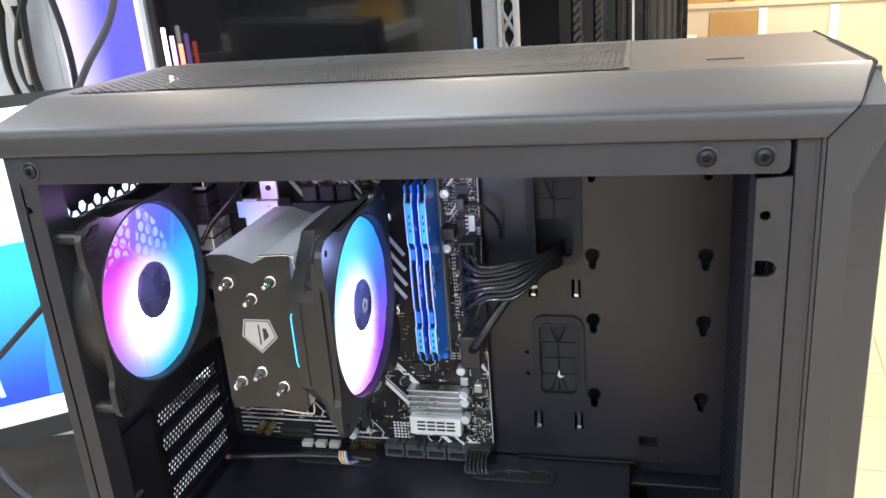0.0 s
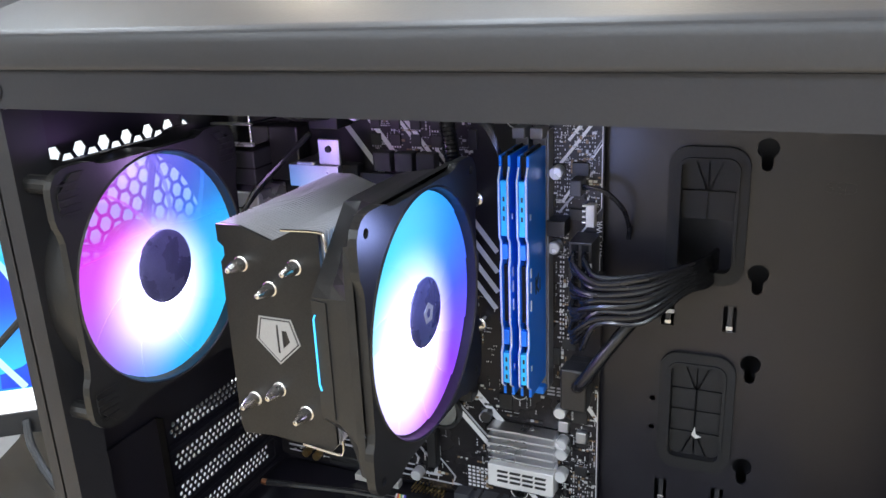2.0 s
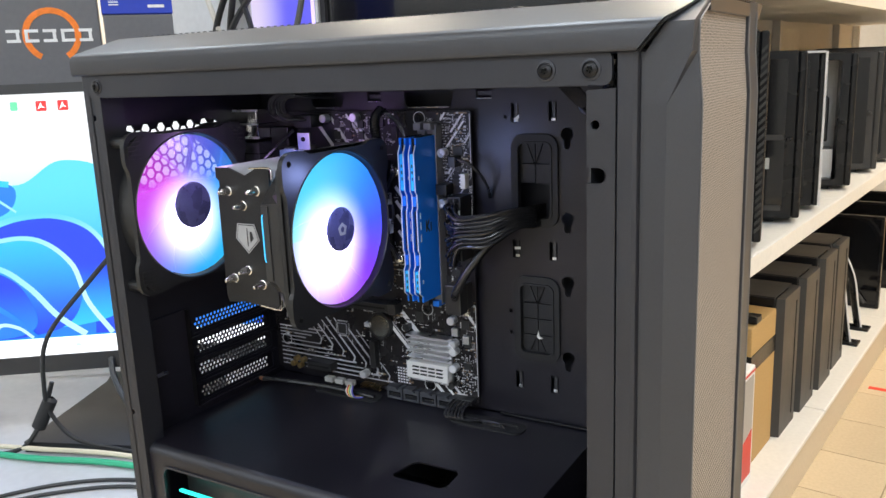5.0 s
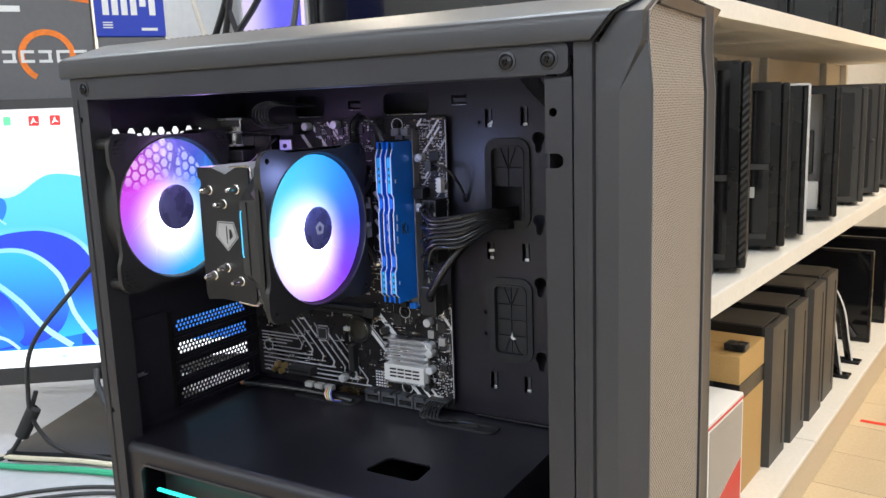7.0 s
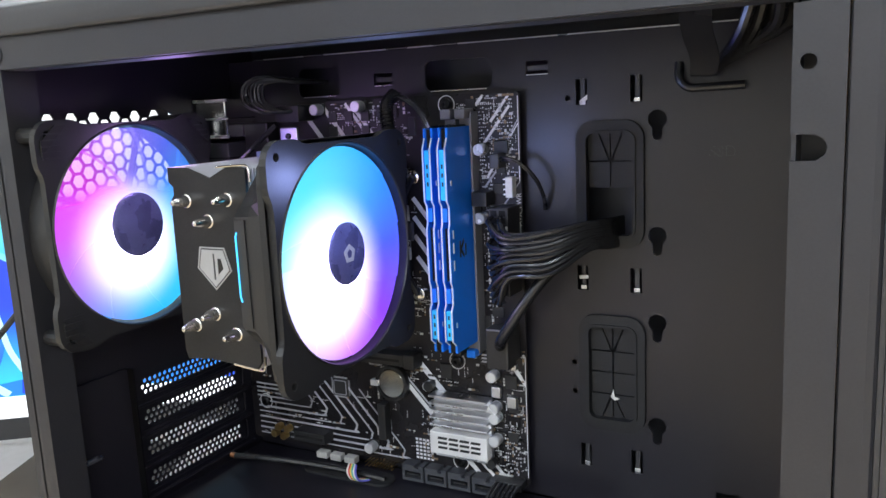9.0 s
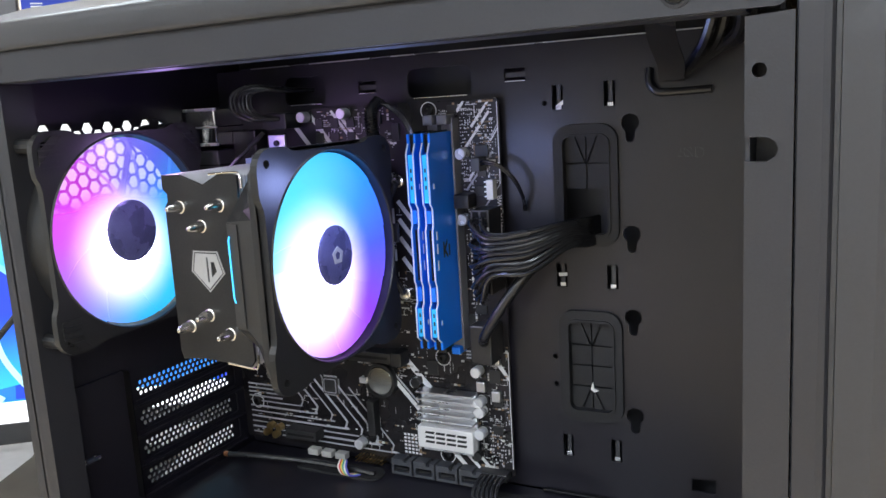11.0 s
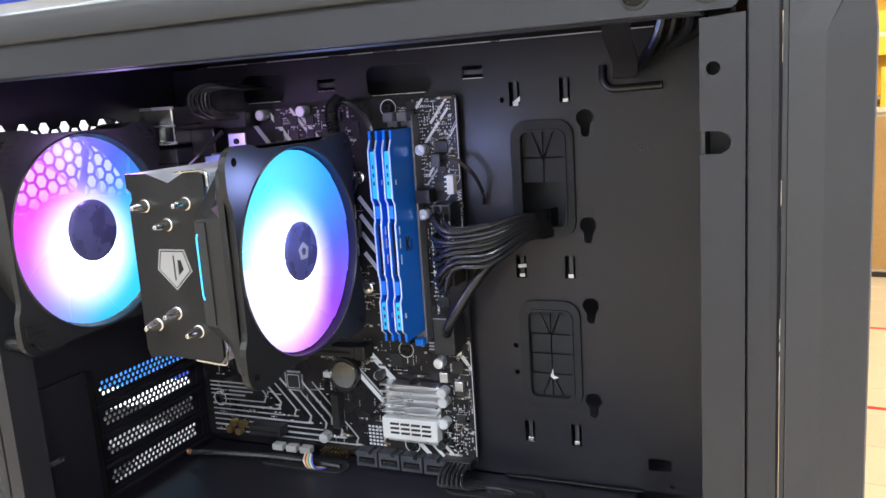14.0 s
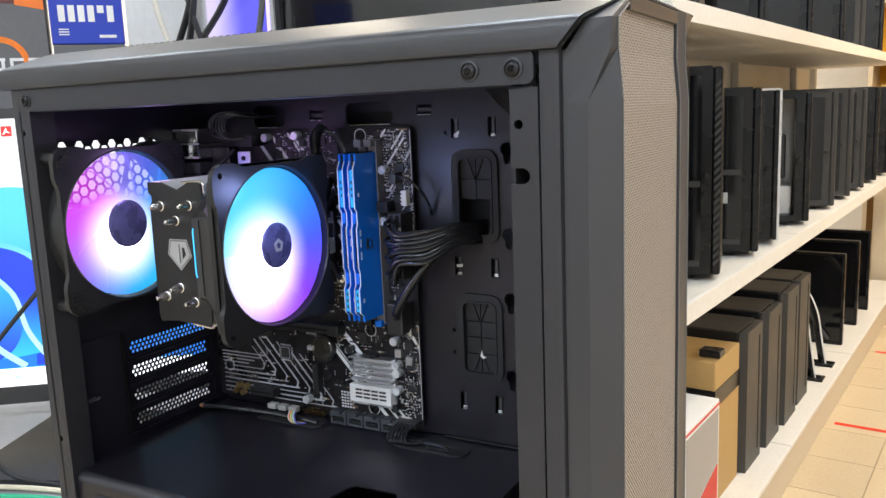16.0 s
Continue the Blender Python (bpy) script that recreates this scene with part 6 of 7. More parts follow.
cab = thing("back_cabinet", pose(-0.9, 1.2, 0), "grey cabinet standing behind the desk", "cabinet")
part("carcass", box(-1.75, -0.66, 1.09, 1.33, 0.0, 1.000, 0.003), M_CAB, cab)
part("top", box(-1.755, -0.655, 1.07, 1.335, 1.000, 1.018, 0.002), M_CAB, cab)
for k in range(3):
    part("door", box(-1.74 + 0.36 * k, -1.39 + 0.36 * k, 1.072, 1.0895, 0.03, 0.99, 0.002), M_CAB, cab)
CT = 1.018
wu = thing("white_unit", pose(-1.02, 1.2, CT), "white appliance carton with a dark switch", "box")
part("carton", box(-1.13, -0.935, 1.105, 1.30, CT, 1.62, 0.003), M_WALLW, wu)
part("switch", box(-1.00, -0.985, 1.102, 1.105, 1.14, 1.19, 0.001), M_BLACK, wu)
lt_ = thing("lit_tower", pose(-0.85, 1.2, CT), "white tower case glowing blue and violet inside", "computer case")
part("shell", plate(rrect(-0.93, -0.770, CT, 1.50, 0.006), [rrect(-0.922, -0.778, CT + 0.012, 1.49, 0.004)], "y", 1.10, 0.19), M_WALLW, lt_)
part("inner_back", box(-0.924, -0.776, 1.20, 1.21, CT + 0.01, 1.49), M_WALLW, lt_)
part("front_pane", box(-0.922, -0.778, 1.103, 1.106, CT + 0.012, 1.49), screen_light("milky_glow", (0.82, 0.72, 1.0), (0.13, 0.12, 0.98), -0.915, -0.835, 0.95, "X"), lt_, "milky pane glowing blue and violet")
part("light_bar", box(-0.786, -0.779, 1.100, 1.1028, CT + 0.02, 1.48, 0.001), glow("lavender_bar", (0.60, 0.48, 1.0), 1.1), lt_, "lavender light bar")
for k, (x, bend, rgb, r) in enumerate(((-0.965, 0.030, (0.02, 0.02, 0.02), 0.006), (-0.945, 0.015, (0.02, 0.02, 0.02), 0.006), (-1.010, -0.020, (0.7, 0.66, 0.58), 0.005), (-0.930, -0.020, (0.02, 0.02, 0.02), 0.005), (-0.900, 0.055, (0.03, 0.03, 0.03), 0.006))):
    cb = thing("hanging_cable", pose(x, 1.08, CT), "loose cable looped over the white carton", "cable", "hanging cables")
    part("jacket", tube([(x, 1.15, 1.626), (x, 1.098, 1.63), (x + bend * 0.3, 1.090, 1.50), (x + bend, 1.085, 1.33), (x - bend, 1.085, 1.20), (x - bend * 1.6, 1.085, 1.10), (x - bend, 1.085, CT + 0.007), (x - bend - 0.03, 1.088, CT + 0.007)], r, 8, 8), mat("hanging_jacket", rgb, 0.4), cb, smooth=True)

cb = thing("hanging_cable", pose(-0.91, 1.075, CT), "grey cable slung across the lit tower", "cable", "hanging cables")
part("jacket", tube([(-0.775, 1.12, 1.507), (-0.772, 1.088, 1.50), (-0.768, 1.078, 1.32), (-0.80, 1.070, 1.18), (-0.86, 1.068, 1.10), (-0.905, 1.072, 1.045), (-0.94, 1.078, CT + 0.006)], 0.0055, 8, 8), mat("sling_jacket", (0.10, 0.10, 0.10), 0.4), cb, smooth=True)

M_GLASSBLK = mat("dark_glass", (0.006, 0.006, 0.007), 0.06, 0, 0.0, 20, 0, coat=0.5)
tvs = thing("dark_monitor", pose(-0.50, 1.2, 0), "large switched-off black monitor with glossy screen", "monitor")
part("frame", plate(rrect(-0.762, -0.292, 1.060, 1.56, 0.004), [rrect(-0.752, -0.302, 1.075, 1.55, 0.001)], "y", 1.095, 0.03), M_BEZEL, tvs)
part("back_shell", box(-0.758, -0.296, 1.1255, 1.15, 1.064, 1.556, 0.004), M_BEZEL, tvs)
part("screen", box(-0.753, -0.301, 1.102, 1.112, 1.074, 1.551), M_GLASSBLK, tvs, "glossy dark screen")
part("neck", box(-0.73, -0.68, 1.15, 1.18, CT, 1.3, 0.003), M_BEZEL, tvs)
part("foot", box(-0.755, -0.66, 1.11, 1.26, CT, CT + 0.012, 0.004), M_BEZEL, tvs)
tn = thing("tube_lamp", pose(-0.72, 1.08, CT), "small black stand with coloured light tubes", "lamp")
part("base", box(-0.745, -0.70, 1.072, 1.092, CT, CT + 0.012, 0.002), M_BLACK, tn)
for k, c in enumerate(((0.95, 0.9, 0.7), (0.5, 0.3, 1.0), (1.0, 0.15, 0.1))):
    part("tube", box(-0.738 + 0.012 * k, -0.733 + 0.012 * k, 1.080, 1.085, CT + 0.012, 1.145 - 0.012 * k, 0.001), glow("tube_light", c, 3.0), tn)


# ---- shelving along the aisle ----
# local frame: u along the aisle, v out from the shelf front into the aisle
AZI = math.atan(0.118)
AM = Matrix.Translation((0.0, 2.78, 0)) @ pose(0, 0, 0, 0, 0, -math.degrees(AZI))
M_SHELF = mat("shelf_white", (0.76, 0.73, 0.68), 0.42, 0, 0.05, 10, 0.02)
M_KICK = mat("kick_beige", (0.62, 0.52, 0.38), 0.45, 0, 0.05, 10, 0.02)
DEPTH = 0.46
gond = thing("gondola_shelf", AM, "long cream steel shop shelving with three levels", "shelf")
U0, U1 = -1.44, 1.95


def sheet(name, u0, u1, v0, v1, z0, z1, m, bev=0.003, parent=None):
    return part(name, box(-v1, -v0, u0, u1, z0, z1, bev), m, parent or gond, local=True)


# v is measured inwards from the front edge: local x = -v
for nm, z0, z1 in (("base_deck", 0.125, 0.14), ("shelf_board", 0.712, 0.738), ("shelf_board", 1.238, 1.262)):
    k = U0
    while k < U1 - 0.01:
        sheet(nm, k + 0.002, min(k + 0.98, U1) - 0.002, 0.0, DEPTH, z0, z1, M_SHELF)
        k += 0.98
sheet("kick_plate", U0, U1, 0.012, 0.03, 0.0, 0.124, M_KICK)
sheet("price_rail", U0, U1, -0.004, 0.0, 0.700, 0.738, M_SHELF, 0.001)
sheet("price_rail", U0, U1, -0.004, 0.0, 1.228, 1.262, M_SHELF, 0.001)
sheet("back_panel", U0, U1, DEPTH, DEPTH + 0.02, 0.0, 2.1, M_SHELF)
for u in (U0 + 0.01, U0 + 0.98, U0 + 1.96, U0 + 2.94, U1 - 0.01):
    sheet("upright", u - 0.015, u + 0.015, DEPTH - 0.03, DEPTH - 0.001, 0.0, 2.1, M_SHELF)
    sheet("bracket", u - 0.004, u + 0.004, 0.12, DEPTH - 0.03, 0.66, 0.71, M_SHELF, 0.001)

M_TOWER = mat("tower_black", (0.010, 0.010, 0.011), 0.28, 0, 0.15, 60, 0.05, spec=0.3)
M_TOWERG = mat("tower_grey", (0.042, 0.040, 0.038), 0.5, 0.1, 0.1, 60, 0.08)
M_YEL = mat("yellow_card_and_glow", (0.75, 0.42, 0.03), 0.5, 0, 0.08, 20, 0.03)
M_TWHITE = mat("tower_white", (0.72, 0.70, 0.68), 0.4, 0, 0.05, 60, 0.03)
M_PANE = mat("tinted_pane", (0.008, 0.008, 0.009), 0.05, 0, 0, 20, 0, spec=0.4)


def tower(u, w, h, z, depth=0.40, inset=0.02, shell=None, frame=None, inside=None, style=0, label=""):
    """Tower case on a shelf: its glazed side looks down the aisle, its front faces out."""
    root = thing("tower_case", AM @ pose(-inset, u, z, 0, 0, 15), label, "computer case", "tower cases on the shelf")
    shell = shell or M_TOWER
    d = depth
    part("shell", plate(rrect(-d, -0.0, 0.012, h, 0.004), [rrect(-d + 0.02, -0.022, 0.030, h - 0.02, 0.006)], "y", 0.0, w), shell, root, local=True)
    part("far_side", box(-d + 0.004, -0.004, w - 0.006, w - 0.002, 0.015, h - 0.003), inside or M_TOWER, root, local=True)
    part("side_frame", plate(rrect(-d + 0.002, -0.002, 0.014, h - 0.002, 0.006), [rrect(-d + 0.018, -0.020, 0.03, h - 0.018, 0.006)], "y", -0.004, 0.004), frame or shell, root, local=True)
    if style != 3:
        part("side_pane", box(-d + 0.017, -0.019, -0.0022, -0.0004, 0.029, h - 0.017), M_PANE, root, "tinted side window", local=True)
    else:
        part("inner_shelf", box(-d + 0.02, -0.03, 0.03, w - 0.02, 0.03, 0.11, 0.002), M_TWHITE, root, local=True)
        part("inner_board", box(-d + 0.06, -0.09, w - 0.03, w - 0.008, 0.15, h - 0.05, 0.002), M_TWHITE, root, local=True)
        part("inner_block", box(-0.085, -0.045, 0.05, w - 0.01, 0.13, h - 0.12, 0.004), M_BLACK, root, local=True)
    fp = part("front_panel", box(0.0, 0.018, 0.002, w - 0.002, 0.012, h - 0.002, 0.005), frame or shell, root, local=True)
    if style == 1:
        for k in range(24):
            zz = 0.03 + (h - 0.06) * k / 24
            part("slant_bar", prism([(0.004, zz), (0.016, zz + 0.012), (0.016, zz + 0.019), (0.004, zz + 0.007)], "y", -0.0012, 0.003), M_TOWERG, fp, local=True)
    if style == 2:
        for zz in (0.12, 0.25):
            part("inner_bar", box(-d + 0.02, -0.022, 0.004, 0.010, zz, zz + 0.008), M_TOWERG, root, local=True)
    part("knob", lathe([(0, 0.006), (0.006, 0.006), (0.008, 0.004), (0.008, 0)], (0, -1, 0), (-0.012, -0.004, h * 0.5), 12), shell, root, local=True)
    for a in (-d + 0.05, -0.05):
        for b in (0.03, w - 0.03):
            part("foot", box(a - 0.015, a + 0.015, b - 0.012, b + 0.012, 0.0, 0.012, 0.002), M_RUBBER, root, local=True)
    return root


TZ = 0.738
specs = [(-1.36, 0.14, 0.43, 1, M_TOWER, None, None, "black tower with slanted bars on its front edge"), (-1.14, 0.16, 0.425, 1, M_TOWER, None, None, "black glazed tower with slanted bars on its front edge"), (-0.85, 0.13, 0.385, 2, M_TOWER, None, None, "plain black glazed tower on the middle shelf"), (-0.665, 0.13, 0.380, 0, M_TOWER, None, M_GREYW, "black tower edged by a white frame"), (-0.31, 0.15, 0.375, 3, M_TOWER, M_TOWER, M_TWHITE, "open tower with a white interior"), (0.07, 0.15, 0.375, 0, M_TOWERG, None, None, "grey tower with a dark side window"), (0.36, 0.15, 0.385, 0, M_TOWERG, None, None, "grey tower with a dark side window"), (0.66, 0.15, 0.385, 0, M_TOWERG, None, None, "grey tower with a dark side window"), (0.98, 0.19, 0.39, 0, M_TOWER, None, None, "black tower with a dark side window"), (1.34, 0.19, 0.39, 2, M_TOWER, None, None, "black tower at the end of the shelf")]
for u, w, h, st, sh, fr, ins, lab in specs:
    tc_ = tower(u, w, h, TZ, 0.38, 0.022, sh, fr, ins, st, lab)
    if "white frame" in lab:
        part("white_edge", box(0.0135, 0.0192, -0.0012, 0.012, 0.012, h, 0.0008), M_TWHITE, tc_, local=True)
        part("white_edge", box(-0.37, 0.0134, -0.0052, 0.006, h - 0.003, h + 0.002, 0.0008), M_TWHITE, tc_, local=True)
        part("inner_card", box(-0.20, -0.05, -0.0056, -0.0042, 0.03, 0.15, 0.001), M_TWHITE, tc_, "white power-supply cover", local=True)
    if u < -0.7:
        # fans and lights behind the side window
        for zz in (0.10, 0.30):
            part("inner_block", box(-0.30, -0.20, -0.0044, -0.004, zz - 0.035, zz + 0.02), M_TOWERG, tc_, local=True)
        for k, c in enumerate(((0.1, 0.8, 0.3), (0.8, 0.2, 0.7), (0.2, 0.3, 1.0))):
            part("light_bar", box(-0.19 + 0.012 * k, -0.185 + 0.012 * k, -0.0046, -0.004, h - 0.16, h - 0.09), glow("memory_light", c, 1.6), tc_, local=True)
        for zz in (0.03, 0.19):
            part("mid_bar", box(-0.36, -0.022, -0.0052, -0.004, zz, zz + 0.012), M_TOWERG, tc_, local=True)
        part("fan_ring", lathe([(0, 0.046), (0.003, 0.046), (0.003, 0.036), (0, 0.036), (0, 0.046)], (0, -1, 0), (-0.28, -0.0045, h - 0.075), 28), M_RED, tc_, "dark red fan ring", local=True)
        part("fan_ring", lathe([(0, 0.046), (0.003, 0.046), (0.003, 0.038), (0, 0.038), (0, 0.046)], (0, -1, 0), (-0.28, -0.0045, h - 0.205), 28), M_TOWERG, tc_, local=True)
        part("inner_card", box(-0.15, -0.05, -0.0062, -0.0042, h - 0.26, h - 0.235, 0.0008), M_GREYW, tc_, "pale expansion card edge", local=True)
        part("inner_card", box(-0.12, -0.06, -0.0058, -0.0042, h - 0.33, h - 0.27, 0.0008), M_YEL if u > -1 else M_TOWERG, tc_, local=True)
for u, w, h, sh in ((-1.2, 0.2, 0.40, M_TOWERG), (-0.72, 0.2, 0.42, M_TOWER), (-0.2, 0.2, 0.40, M_TOWER), (0.30, 0.2, 0.42, M_TOWER), (0.72, 0.2, 0.40, M_TOWERG), (1.2, 0.2, 0.40, M_TOWER)):
    tower(u, w, h, 1.262, 0.38, 0.05, sh, None, None, 0, "black tower on the top shelf")


def slim_tower(u, w, h, inset, label):
    root = thing("slim_tower", AM @ pose(-inset, u, 0.14), label, "computer case", "office towers on the base deck")
    part("shell", box(-0.40, -0.022, 0.0, w, 0.0, h, 0.003), M_TOWER, root, local=True)
    part("top_cover", box(-0.40, -0.024, 0.003, w - 0.003, h, h + 0.003, 0.001), M_TOWERG, root, local=True)
    fp = part("front_panel", prism([(-0.020, 0.004), (0.0, 0.010), (0.0, w - 0.012), (-0.020, w - 0.004)], "z", 0.0, h), M_TOWERG, root, "grey-brown front panel", local=True)
    part("front_groove", box(0.0, 0.001, w * 0.72, w * 0.76, 0.03, h - 0.03), M_HOLE, fp, local=True)
    return root


for u, h, ins in ((-0.71, 0.375, 0.06), (-0.52, 0.385, 0.055), (-0.33, 0.40, 0.05), (-0.14, 0.40, 0.055)):
    slim_tower(u, 0.165, h, ins, "grey-fronted office tower standing on the base deck")

M_KRAFT = mat("kraft_card", (0.48, 0.30, 0.11), 0.7, 0, 0.1, 25, 0.08)
kb = thing("carton", AM @ pose(-0.075, -0.92, 0.14), "tall brown carton sealed with black tape", "box")
part("carton_body", box(-0.34, 0.0, 0.0, 0.20, 0, 0.355, 0.003), M_KRAFT, kb, local=True)
part("tape", box(-0.342, 0.0015, -0.0012, 0.2012, 0.245, 0.288, 0.001), M_TOWER, kb, "black packing tape", local=True)
tagged(part("power_adapter", box(-0.125, -0.075, -0.885, -0.845, 0.4965, 0.514, 0.003, AM), M_TOWER), "small black power adapter lying on a carton", "adapter")
part("top_seam", box(-0.34, 0.0, 0.097, 0.103, 0.3545, 0.356), M_KRAFT, kb, local=True)
rb = thing("printer_box", AM @ pose(-0.055, -1.19, 0.14), "white carton printed in red and grey", "box")
part("carton_body", box(-0.36, 0.0, 0.0, 0.24, 0, 0.285, 0.003), M_WPRINT, rb, local=True)
part("red_print", prism([(0.012, 0.02), (0.228, 0.02), (0.228, 0.13), (0.012, 0.07)], "x", 0.0, 0.0012), M_RED, rb, local=True)
part("grey_print", prism([(0.012, 0.074), (0.228, 0.134), (0.228, 0.265), (0.012, 0.265)], "x", 0.0, 0.0012), mat("print_grey", (0.38, 0.36, 0.34), 0.5), rb, local=True)
part("red_edge", box(-0.005, 0.0012, 0.0, 0.24, 0.272, 0.277), M_RED, rb, local=True)
part("hand_hole", prism(rrect(0.02, 0.06, 0.075, 0.10, 0.012), "x", 0.0012, 0.001), M_HOLE, rb, local=True)
part("red_edge", box(-0.36, 0.0, -0.0012, 0.0, 0.272, 0.277), M_RED, rb, local=True)
part("grey_print", prism([(-0.35, 0.09), (-0.01, 0.09), (-0.01, 0.262), (-0.35, 0.262)], "y", -0.0012, 0.001), mat("print_silver", (0.45, 0.43, 0.41), 0.5), rb, local=True)
part("red_print", prism([(-0.35, 0.02), (-0.01, 0.02), (-0.01, 0.086), (-0.35, 0.086)], "y", -0.0012, 0.001), M_RED, rb, local=True)
# curved monitor stands and framed panes farther along the deck
for u, s in ((0.16, 1.0), (0.34, 0.9)):
    st = thing("monitor_stand", AM @ pose(-0.10, u, 0.14), "curved black monitor stand with a pale edge", "monitor stand", "monitor stands")
    part("curved_arm", tube([(0.03, 0.0, 0.004), (0.015, 0.0, 0.10 * s), (-0.005, 0.0, 0.22 * s), (-0.05, 0.0, 0.31 * s), (-0.13, 0.0, 0.34 * s)], 0.016, 8, 6, 0.5), M_TOWER, st, smooth=True, local=True)
    part("pale_edge", tube([(0.042, -0.004, 0.004), (0.027, -0.004, 0.10 * s), (0.007, -0.004, 0.22 * s), (-0.04, -0.004, 0.315 * s), (-0.12, -0.004, 0.35 * s)], 0.005, 6, 6), M_TWHITE, st, smooth=True, local=True)
    part("foot", box(-0.06, 0.07, -0.03, 0.03, 0.0, 0.008, 0.003), M_TOWER, st, local=True)
for u, w in ((0.62, 0.02), (0.95, 0.02), (1.25, 0.02)):
    fr_ = thing("framed_monitor", AM @ pose(-0.05, u, 0.14), "dark monitor standing on the base deck", "monitor", "monitors on the deck")
    part("frame", plate(rrect(-0.36, 0.0, 0.0, 0.36, 0.004), [rrect(-0.35, -0.01, 0.012, 0.35, 0.002)], "y", 0.0, 0.022), M_TOWER, fr_, local=True)
    part("glass", box(-0.351, -0.009, 0.004, 0.018, 0.011, 0.351), M_PANE, fr_, local=True)
    part("brace", tube([(-0.05, -0.004, 0.02), (-0.14, -0.01, 0.14), (-0.30, -0.004, 0.30)], 0.008, 6, 4), M_TOWERG, fr_, local=True)

# ---- room ----
M_TILE = mat("floor_tile", (0.62, 0.50, 0.34), 0.28, 0, 0.07, 14, 0.03)
nt = M_TILE.node_tree
# each tile a little lighter or darker than the next
oi = nt.nodes.new("ShaderNodeObjectInfo")
shade = nt.nodes.new("ShaderNodeMapRange")
shade.inputs[3].default_value, shade.inputs[4].default_value = 0.94, 1.05
nt.links.new(oi.outputs["Random"], shade.inputs[0])
tone = nt.nodes.new("ShaderNodeVectorMath")
tone.operation = "SCALE"
base = nt.nodes["Principled BSDF"].inputs["Base Color"]
nt.links.new(base.links[0].from_socket, tone.inputs[0])
nt.links.new(shade.outputs[0], tone.inputs["Scale"])
nt.links.new(tone.outputs[0], base)
M_GROUT = mat("grout", (0.34, 0.26, 0.17), 0.8, 0, 0.1, 30, 0.1)
fl = part("floor", box(-3.4, 3.2, -3.0, 6.4, -0.05, -0.003), M_GROUT)
tagged(fl, "beige ceramic floor tiles with thin joints", "floor", kind="structure")
TS = 0.25
bm = bmesh.new()
add_box(bm, 0.0015, TS - 0.0015, 0.0015, TS - 0.0015, -0.003, 0.0, 0.0008)
bmesh.ops.recalc_face_normals(bm, faces=bm.faces)
tile_me = bpy.data.meshes.new("tile")
bm.to_mesh(tile_me)
bm.free()
tile_me.materials.append(M_TILE)
near = [(i, j) for i in range(0, 7) for j in range(-6, 13)]
for i, j in near:
    t_ = new("tile", tile_me)
    t_.parent = fl
    t_.matrix_basis = AM @ Matrix.Translation((-0.075 + TS * i, 0.083 + TS * j, 0))
rest = bmesh.new()
for i in range(-14, 14):
    for j in range(-26, 15):
        if 0 <= i < 7 and -6 <= j < 13:
            continue
        add_box(rest, -0.075 + TS * i + 0.0015, -0.075 + TS * (i + 1) - 0.0015, 0.083 + TS * j + 0.0015, 0.083 + TS * (j + 1) - 0.0015, -0.003, 0.0, 0.0, AM)
tagged(part("tiles", rest, M_TILE, fl), kind="stuff")
M_TAPE = mat("red_tape", (0.75, 0.03, 0.01), 0.45, 0, 0.1, 60, 0.03)
for j in (0.142, 1.08):
    tp = part("floor_tape", box(0.012, 0.62, j - 0.011, j + 0.011, 0.0003, 0.0012, 0, AM), M_TAPE)
    tagged(tp, "red adhesive tape stuck across the floor tiles", "tape")
M_CEIL = mat("ceiling_white", (0.78, 0.77, 0.75), 0.8, 0, 0.04, 6, 0.02)
# dark tone for the unseen east wall, added to weaken reflections inside the case
M_DIMWALL = mat("wall_dimming", (0.26, 0.25, 0.25), 0.7, 0, 0.08, 6, 0.03)
M_WALL = mat("wall_cream", (0.72, 0.71, 0.69), 0.7, 0, 0.04, 6, 0.03)
tagged(part("ceiling", box(-3.4, 3.2, -3.0, 6.4, 2.9, 2.95), M_CEIL), "white ceiling", "ceiling", kind="structure")
for nm, b in (("wall_west", (-3.5, -3.4, -3.0, 6.4)), ("wall_east", (3.2, 3.3, -3.0, 6.4)), ("wall_south", (-3.5, 3.3, -3.1, -3.0)), ("wall_north", (-3.5, 3.3, 6.4, 6.5))):
    tagged(part(nm, box(*b, 0.0, 2.9), M_DIMWALL if nm == "wall_east" else M_WALL), "unseen wall toned dark to dim reflections" if nm == "wall_east" else "cream painted wall", "wall", kind="structure")
# end of the aisle: cream counter, goods with yellow light put into their colour
ec = thing("end_counter", AM @ pose(0.3, 2.05, 0), "cream counter closing the aisle", "counter")
part("body", box(-0.45, 1.2, 0.0, 0.45, 0.03, 0.86, 0.004), M_KICK, ec, local=True)
part("plinth", box(-0.44, 1.19, 0.01, 0.44, 0.0, 0.03), M_BLACK, ec, local=True)
part("top", box(-0.46, 1.21, -0.012, 0.46, 0.86, 0.885, 0.003), M_KICK, ec, local=True)
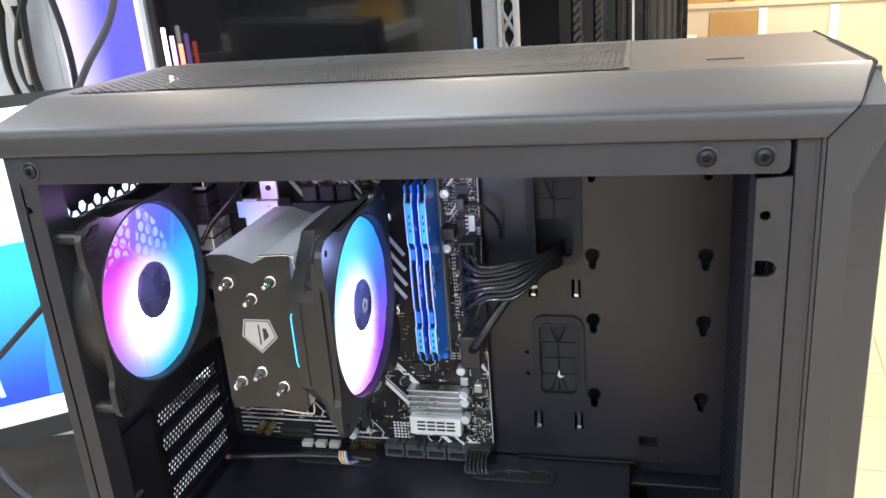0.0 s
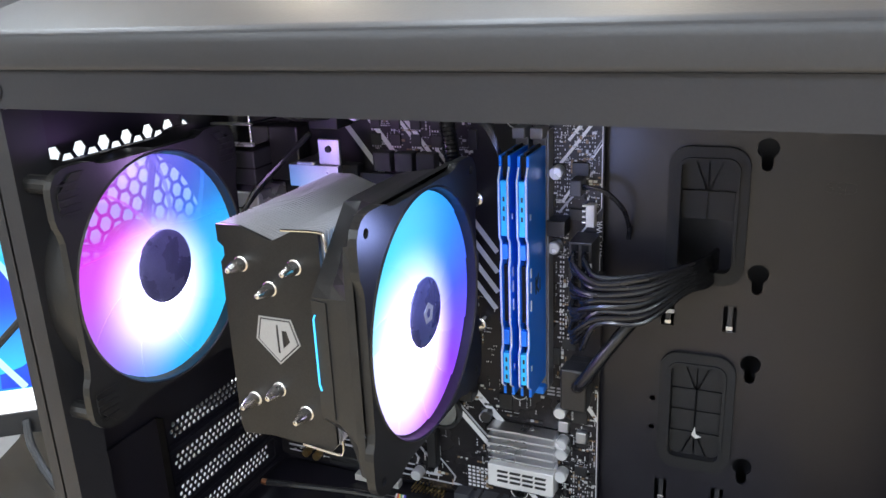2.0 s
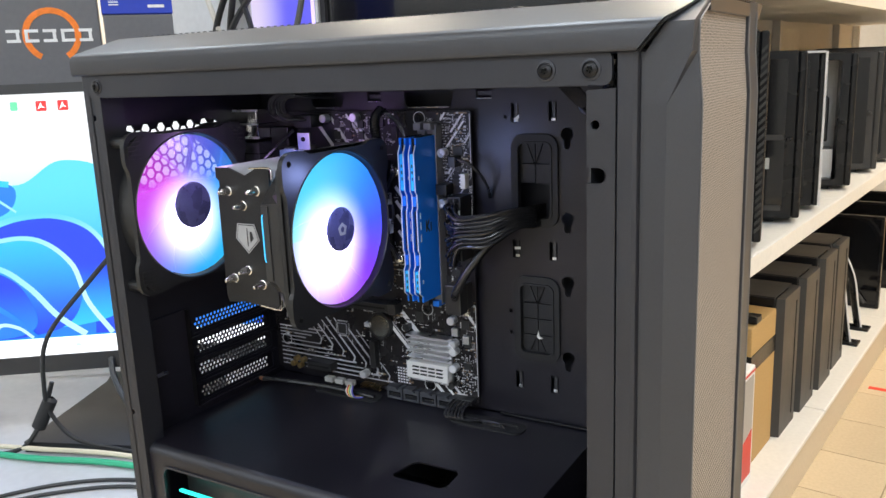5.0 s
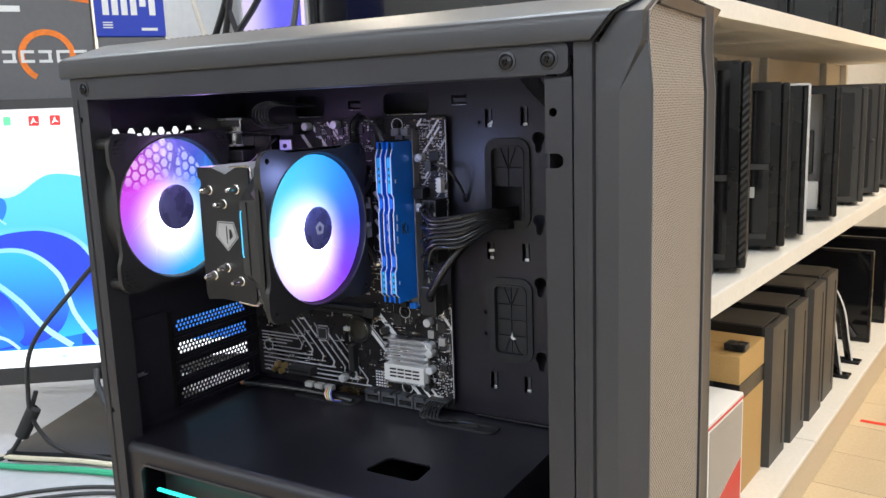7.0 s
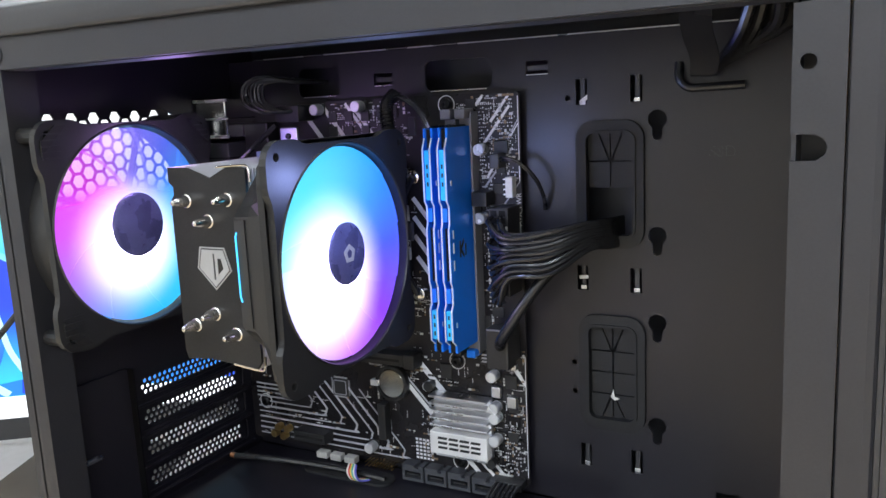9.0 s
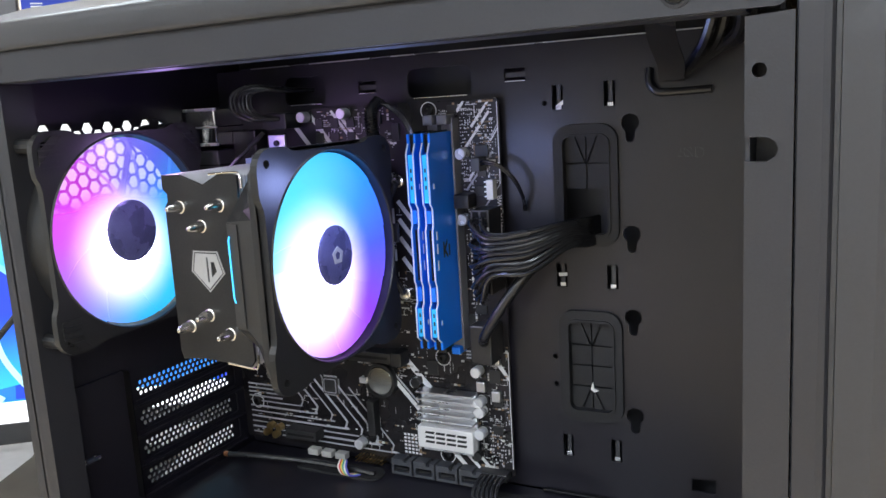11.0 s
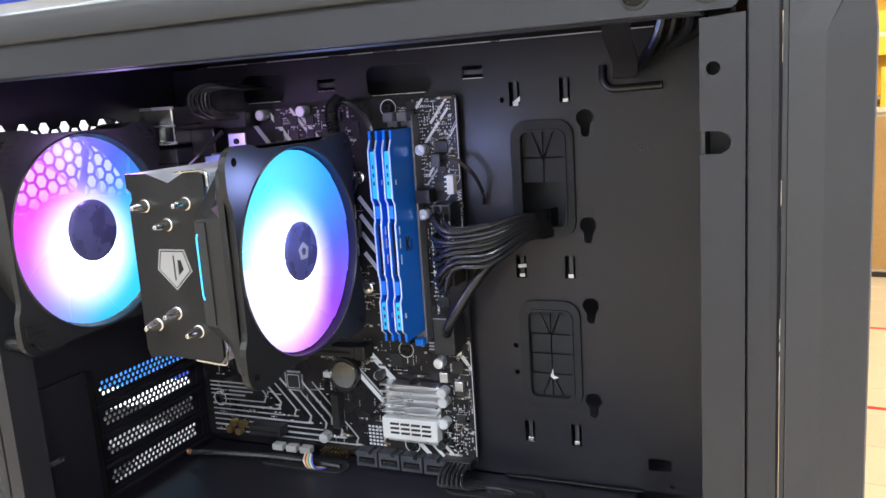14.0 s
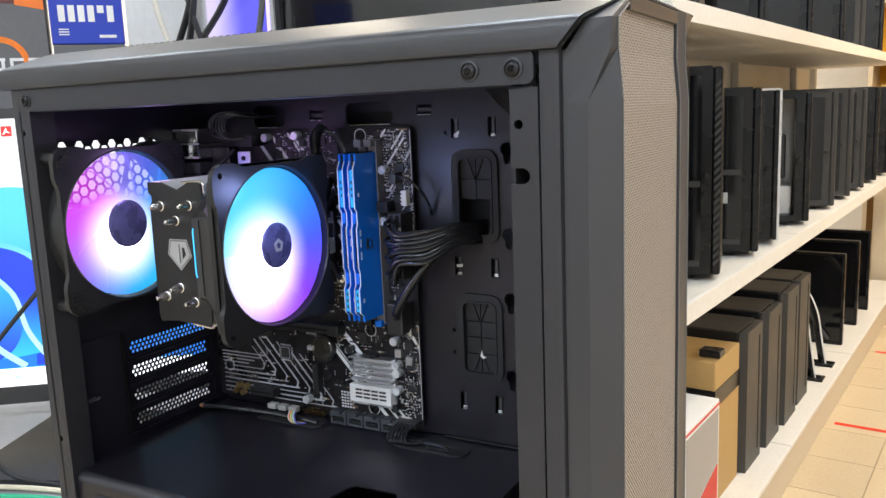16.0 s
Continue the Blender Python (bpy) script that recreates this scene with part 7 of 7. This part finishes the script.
for k, (x, z, w, h, m) in enumerate(((-0.30, 0.885, 0.30, 0.26, M_KRAFT), (0.05, 0.885, 0.32, 0.20, M_YEL), (0.42, 0.885, 0.30, 0.30, M_KRAFT), (-0.22, 1.145, 0.36, 0.22, M_YEL), (0.18, 1.085, 0.30, 0.24, M_YEL), (0.5, 1.185, 0.28, 0.2, M_KRAFT))):
    g_ = thing("goods_carton", AM @ pose(0.3 + x, 2.12, z), "goods carton tinted as lit warm yellow, stacked on the counter", "box", "cartons on the counter")
    part("carton_body", box(-w / 2, w / 2, 0.0, 0.30, 0.0, h, 0.003), m, g_, local=True)
    part("label_band", box(-w / 2 + 0.03, w / 2 - 0.03, -0.001, 0.0, h * 0.42, h * 0.52), M_KICK, g_, local=True)

part("wood_door", box(-0.235, 0.012, -0.010, -0.0005, 0.05, 0.84, 0.002), mat("oak_door", (0.42, 0.25, 0.09), 0.5, 0, 0.12, 18, 0.05), ec, "brown wooden door", local=True)
for x in (0.014, 0.36, 0.72):
    part("stile", box(x, x + 0.045, -0.014, -0.0005, 0.04, 0.85, 0.002), M_TWHITE, ec, local=True)
lit = thing("display_cabinet", AM @ pose(0.2, 2.75, 0), "tall warm-lit display cabinet, yellow light coloured into its back", "cabinet")
# yellow of the back panel stands in for warm light on the wall
part("back", box(-0.5, 1.2, 0.30, 0.33, 0.0, 2.3, 0.002), M_YEL, lit, "back panel tinted as lit yellow", local=True)
for x in (-0.5, 0.06, 0.63, 1.18):
    part("upright", box(x, x + 0.025, 0.0, 0.298, 0.0, 2.3, 0.002), M_KICK, lit, local=True)
for z in (0.9, 1.28, 1.62, 2.0):
    part("shelf", box(-0.47, 1.17, 0.005, 0.295, z, z + 0.02, 0.002), M_KICK, lit, local=True)
M_BULB = glow("warm_bulb", (1.0, 0.72, 0.30), 9.0)
for x in (-0.3, -0.05, 0.25, 0.5, 0.9):
    for z in (1.58, 1.96):
        part("spot", lathe([(0, 0.02), (0.02, 0.028), (0.022, 0)], (0, 0, -1), (x, 0.15, z + 0.038), 14), M_BULB, lit, "warm round spot lamp", local=True)

# unseen dark unit across the room, added to darken the switched-off screen's reflection
unit = thing("dark_reflection_unit", pose(-2.1, -2.0, 0), "unseen black unit with one white board, added for its reflection", "shelf")
part("back_panel", box(-2.9, -1.30, -2.42, -2.40, 0.0, 1.45, 0.003), M_TOWER, unit)
part("lower_case", box(-2.9, -1.30, -2.398, -1.75, 0.0, 0.80, 0.004), M_TOWER, unit)
part("white_board", box(-2.9, -1.25, -2.39, -1.60, 0.862, 0.925, 0.004), M_TWHITE, unit)
for x in (-2.7, -2.0, -1.4):
    part("leg", box(x, x + 0.05, -2.2, -2.15, 0.80, 0.862), M_TOWER, unit)
for k, (x, w, h, m) in enumerate(((-2.5, 0.42, 0.25, M_TOWER), (-1.95, 0.30, 0.18, M_TOWERG), (-1.65, 0.22, 0.10, M_GREYW), (-1.40, 0.16, 0.13, M_YEL))):
    g_ = thing("counter_carton", pose(x, -2.1, 0.925), "small unseen carton added on the white board", "box", "cartons on the board")
    part("carton_body", box(x - w / 2, x + w / 2, -2.25, -1.95, 0.925, 0.925 + h, 0.003), m, g_)

# lattice post and lit parts beside the dark monitor
lp = thing("lattice_post", pose(-0.22, 1.18, 0), "pale grey steel post with crossed lattice bars", "post")
LX0, LX1 = -0.2575, -0.2355
for x in (LX0, LX1):
    part("upright", box(x - 0.003, x + 0.003, 1.150, 1.175, 0.0, 1.62, 0.001), M_RACK, lp)
for k in range(40):
    z = 0.02 + 0.04 * k
    for sx in (0, 1):
        a_, b_ = ((LX0, z), (LX1, z + 0.04)) if sx else ((LX1, z), (LX0, z + 0.04))
        part("lattice_bar", tube([(a_[0], 1.158 + 0.004 * sx, a_[1]), (b_[0], 1.158 + 0.004 * sx, b_[1])], 0.0026, 6, 1), M_RACK, lp)
part("rear_plate", box(LX0 - 0.026, LX0 - 0.004, 1.160, 1.175, 0.0, 1.62, 0.002), M_RACK, lp)

# ceiling lights: long tubes
M_TUBE = glow("lamp_tube", (0.92, 0.97, 1.0), 6.0)
for x in (-2.2, -0.7, 0.9, 2.4):
    for y in (-2.3, 0.9, 3.4):
        cl = thing("ceiling_light", pose(x, y, 2.9), "white batten light with a bright tube", "ceiling light", "ceiling lights")
        part("housing", box(x - 0.08, x + 0.08, y - 0.65, y + 0.65, 2.855, 2.9, 0.004), M_CEIL, cl)
        part("tube", box(x - 0.05, x + 0.05, y - 0.62, y + 0.62, 2.84, 2.855, 0.004), M_TUBE, cl)
        area_lamp("batten_lamp", pose(x, y, 2.835), 0.14, 1.24, LAMP * (2.3 if y > 2 else 1.05 if y > 0 else 1.6), (0.77, 0.88, 1.0) if y < 2 else (1.0, 0.87, 0.68))
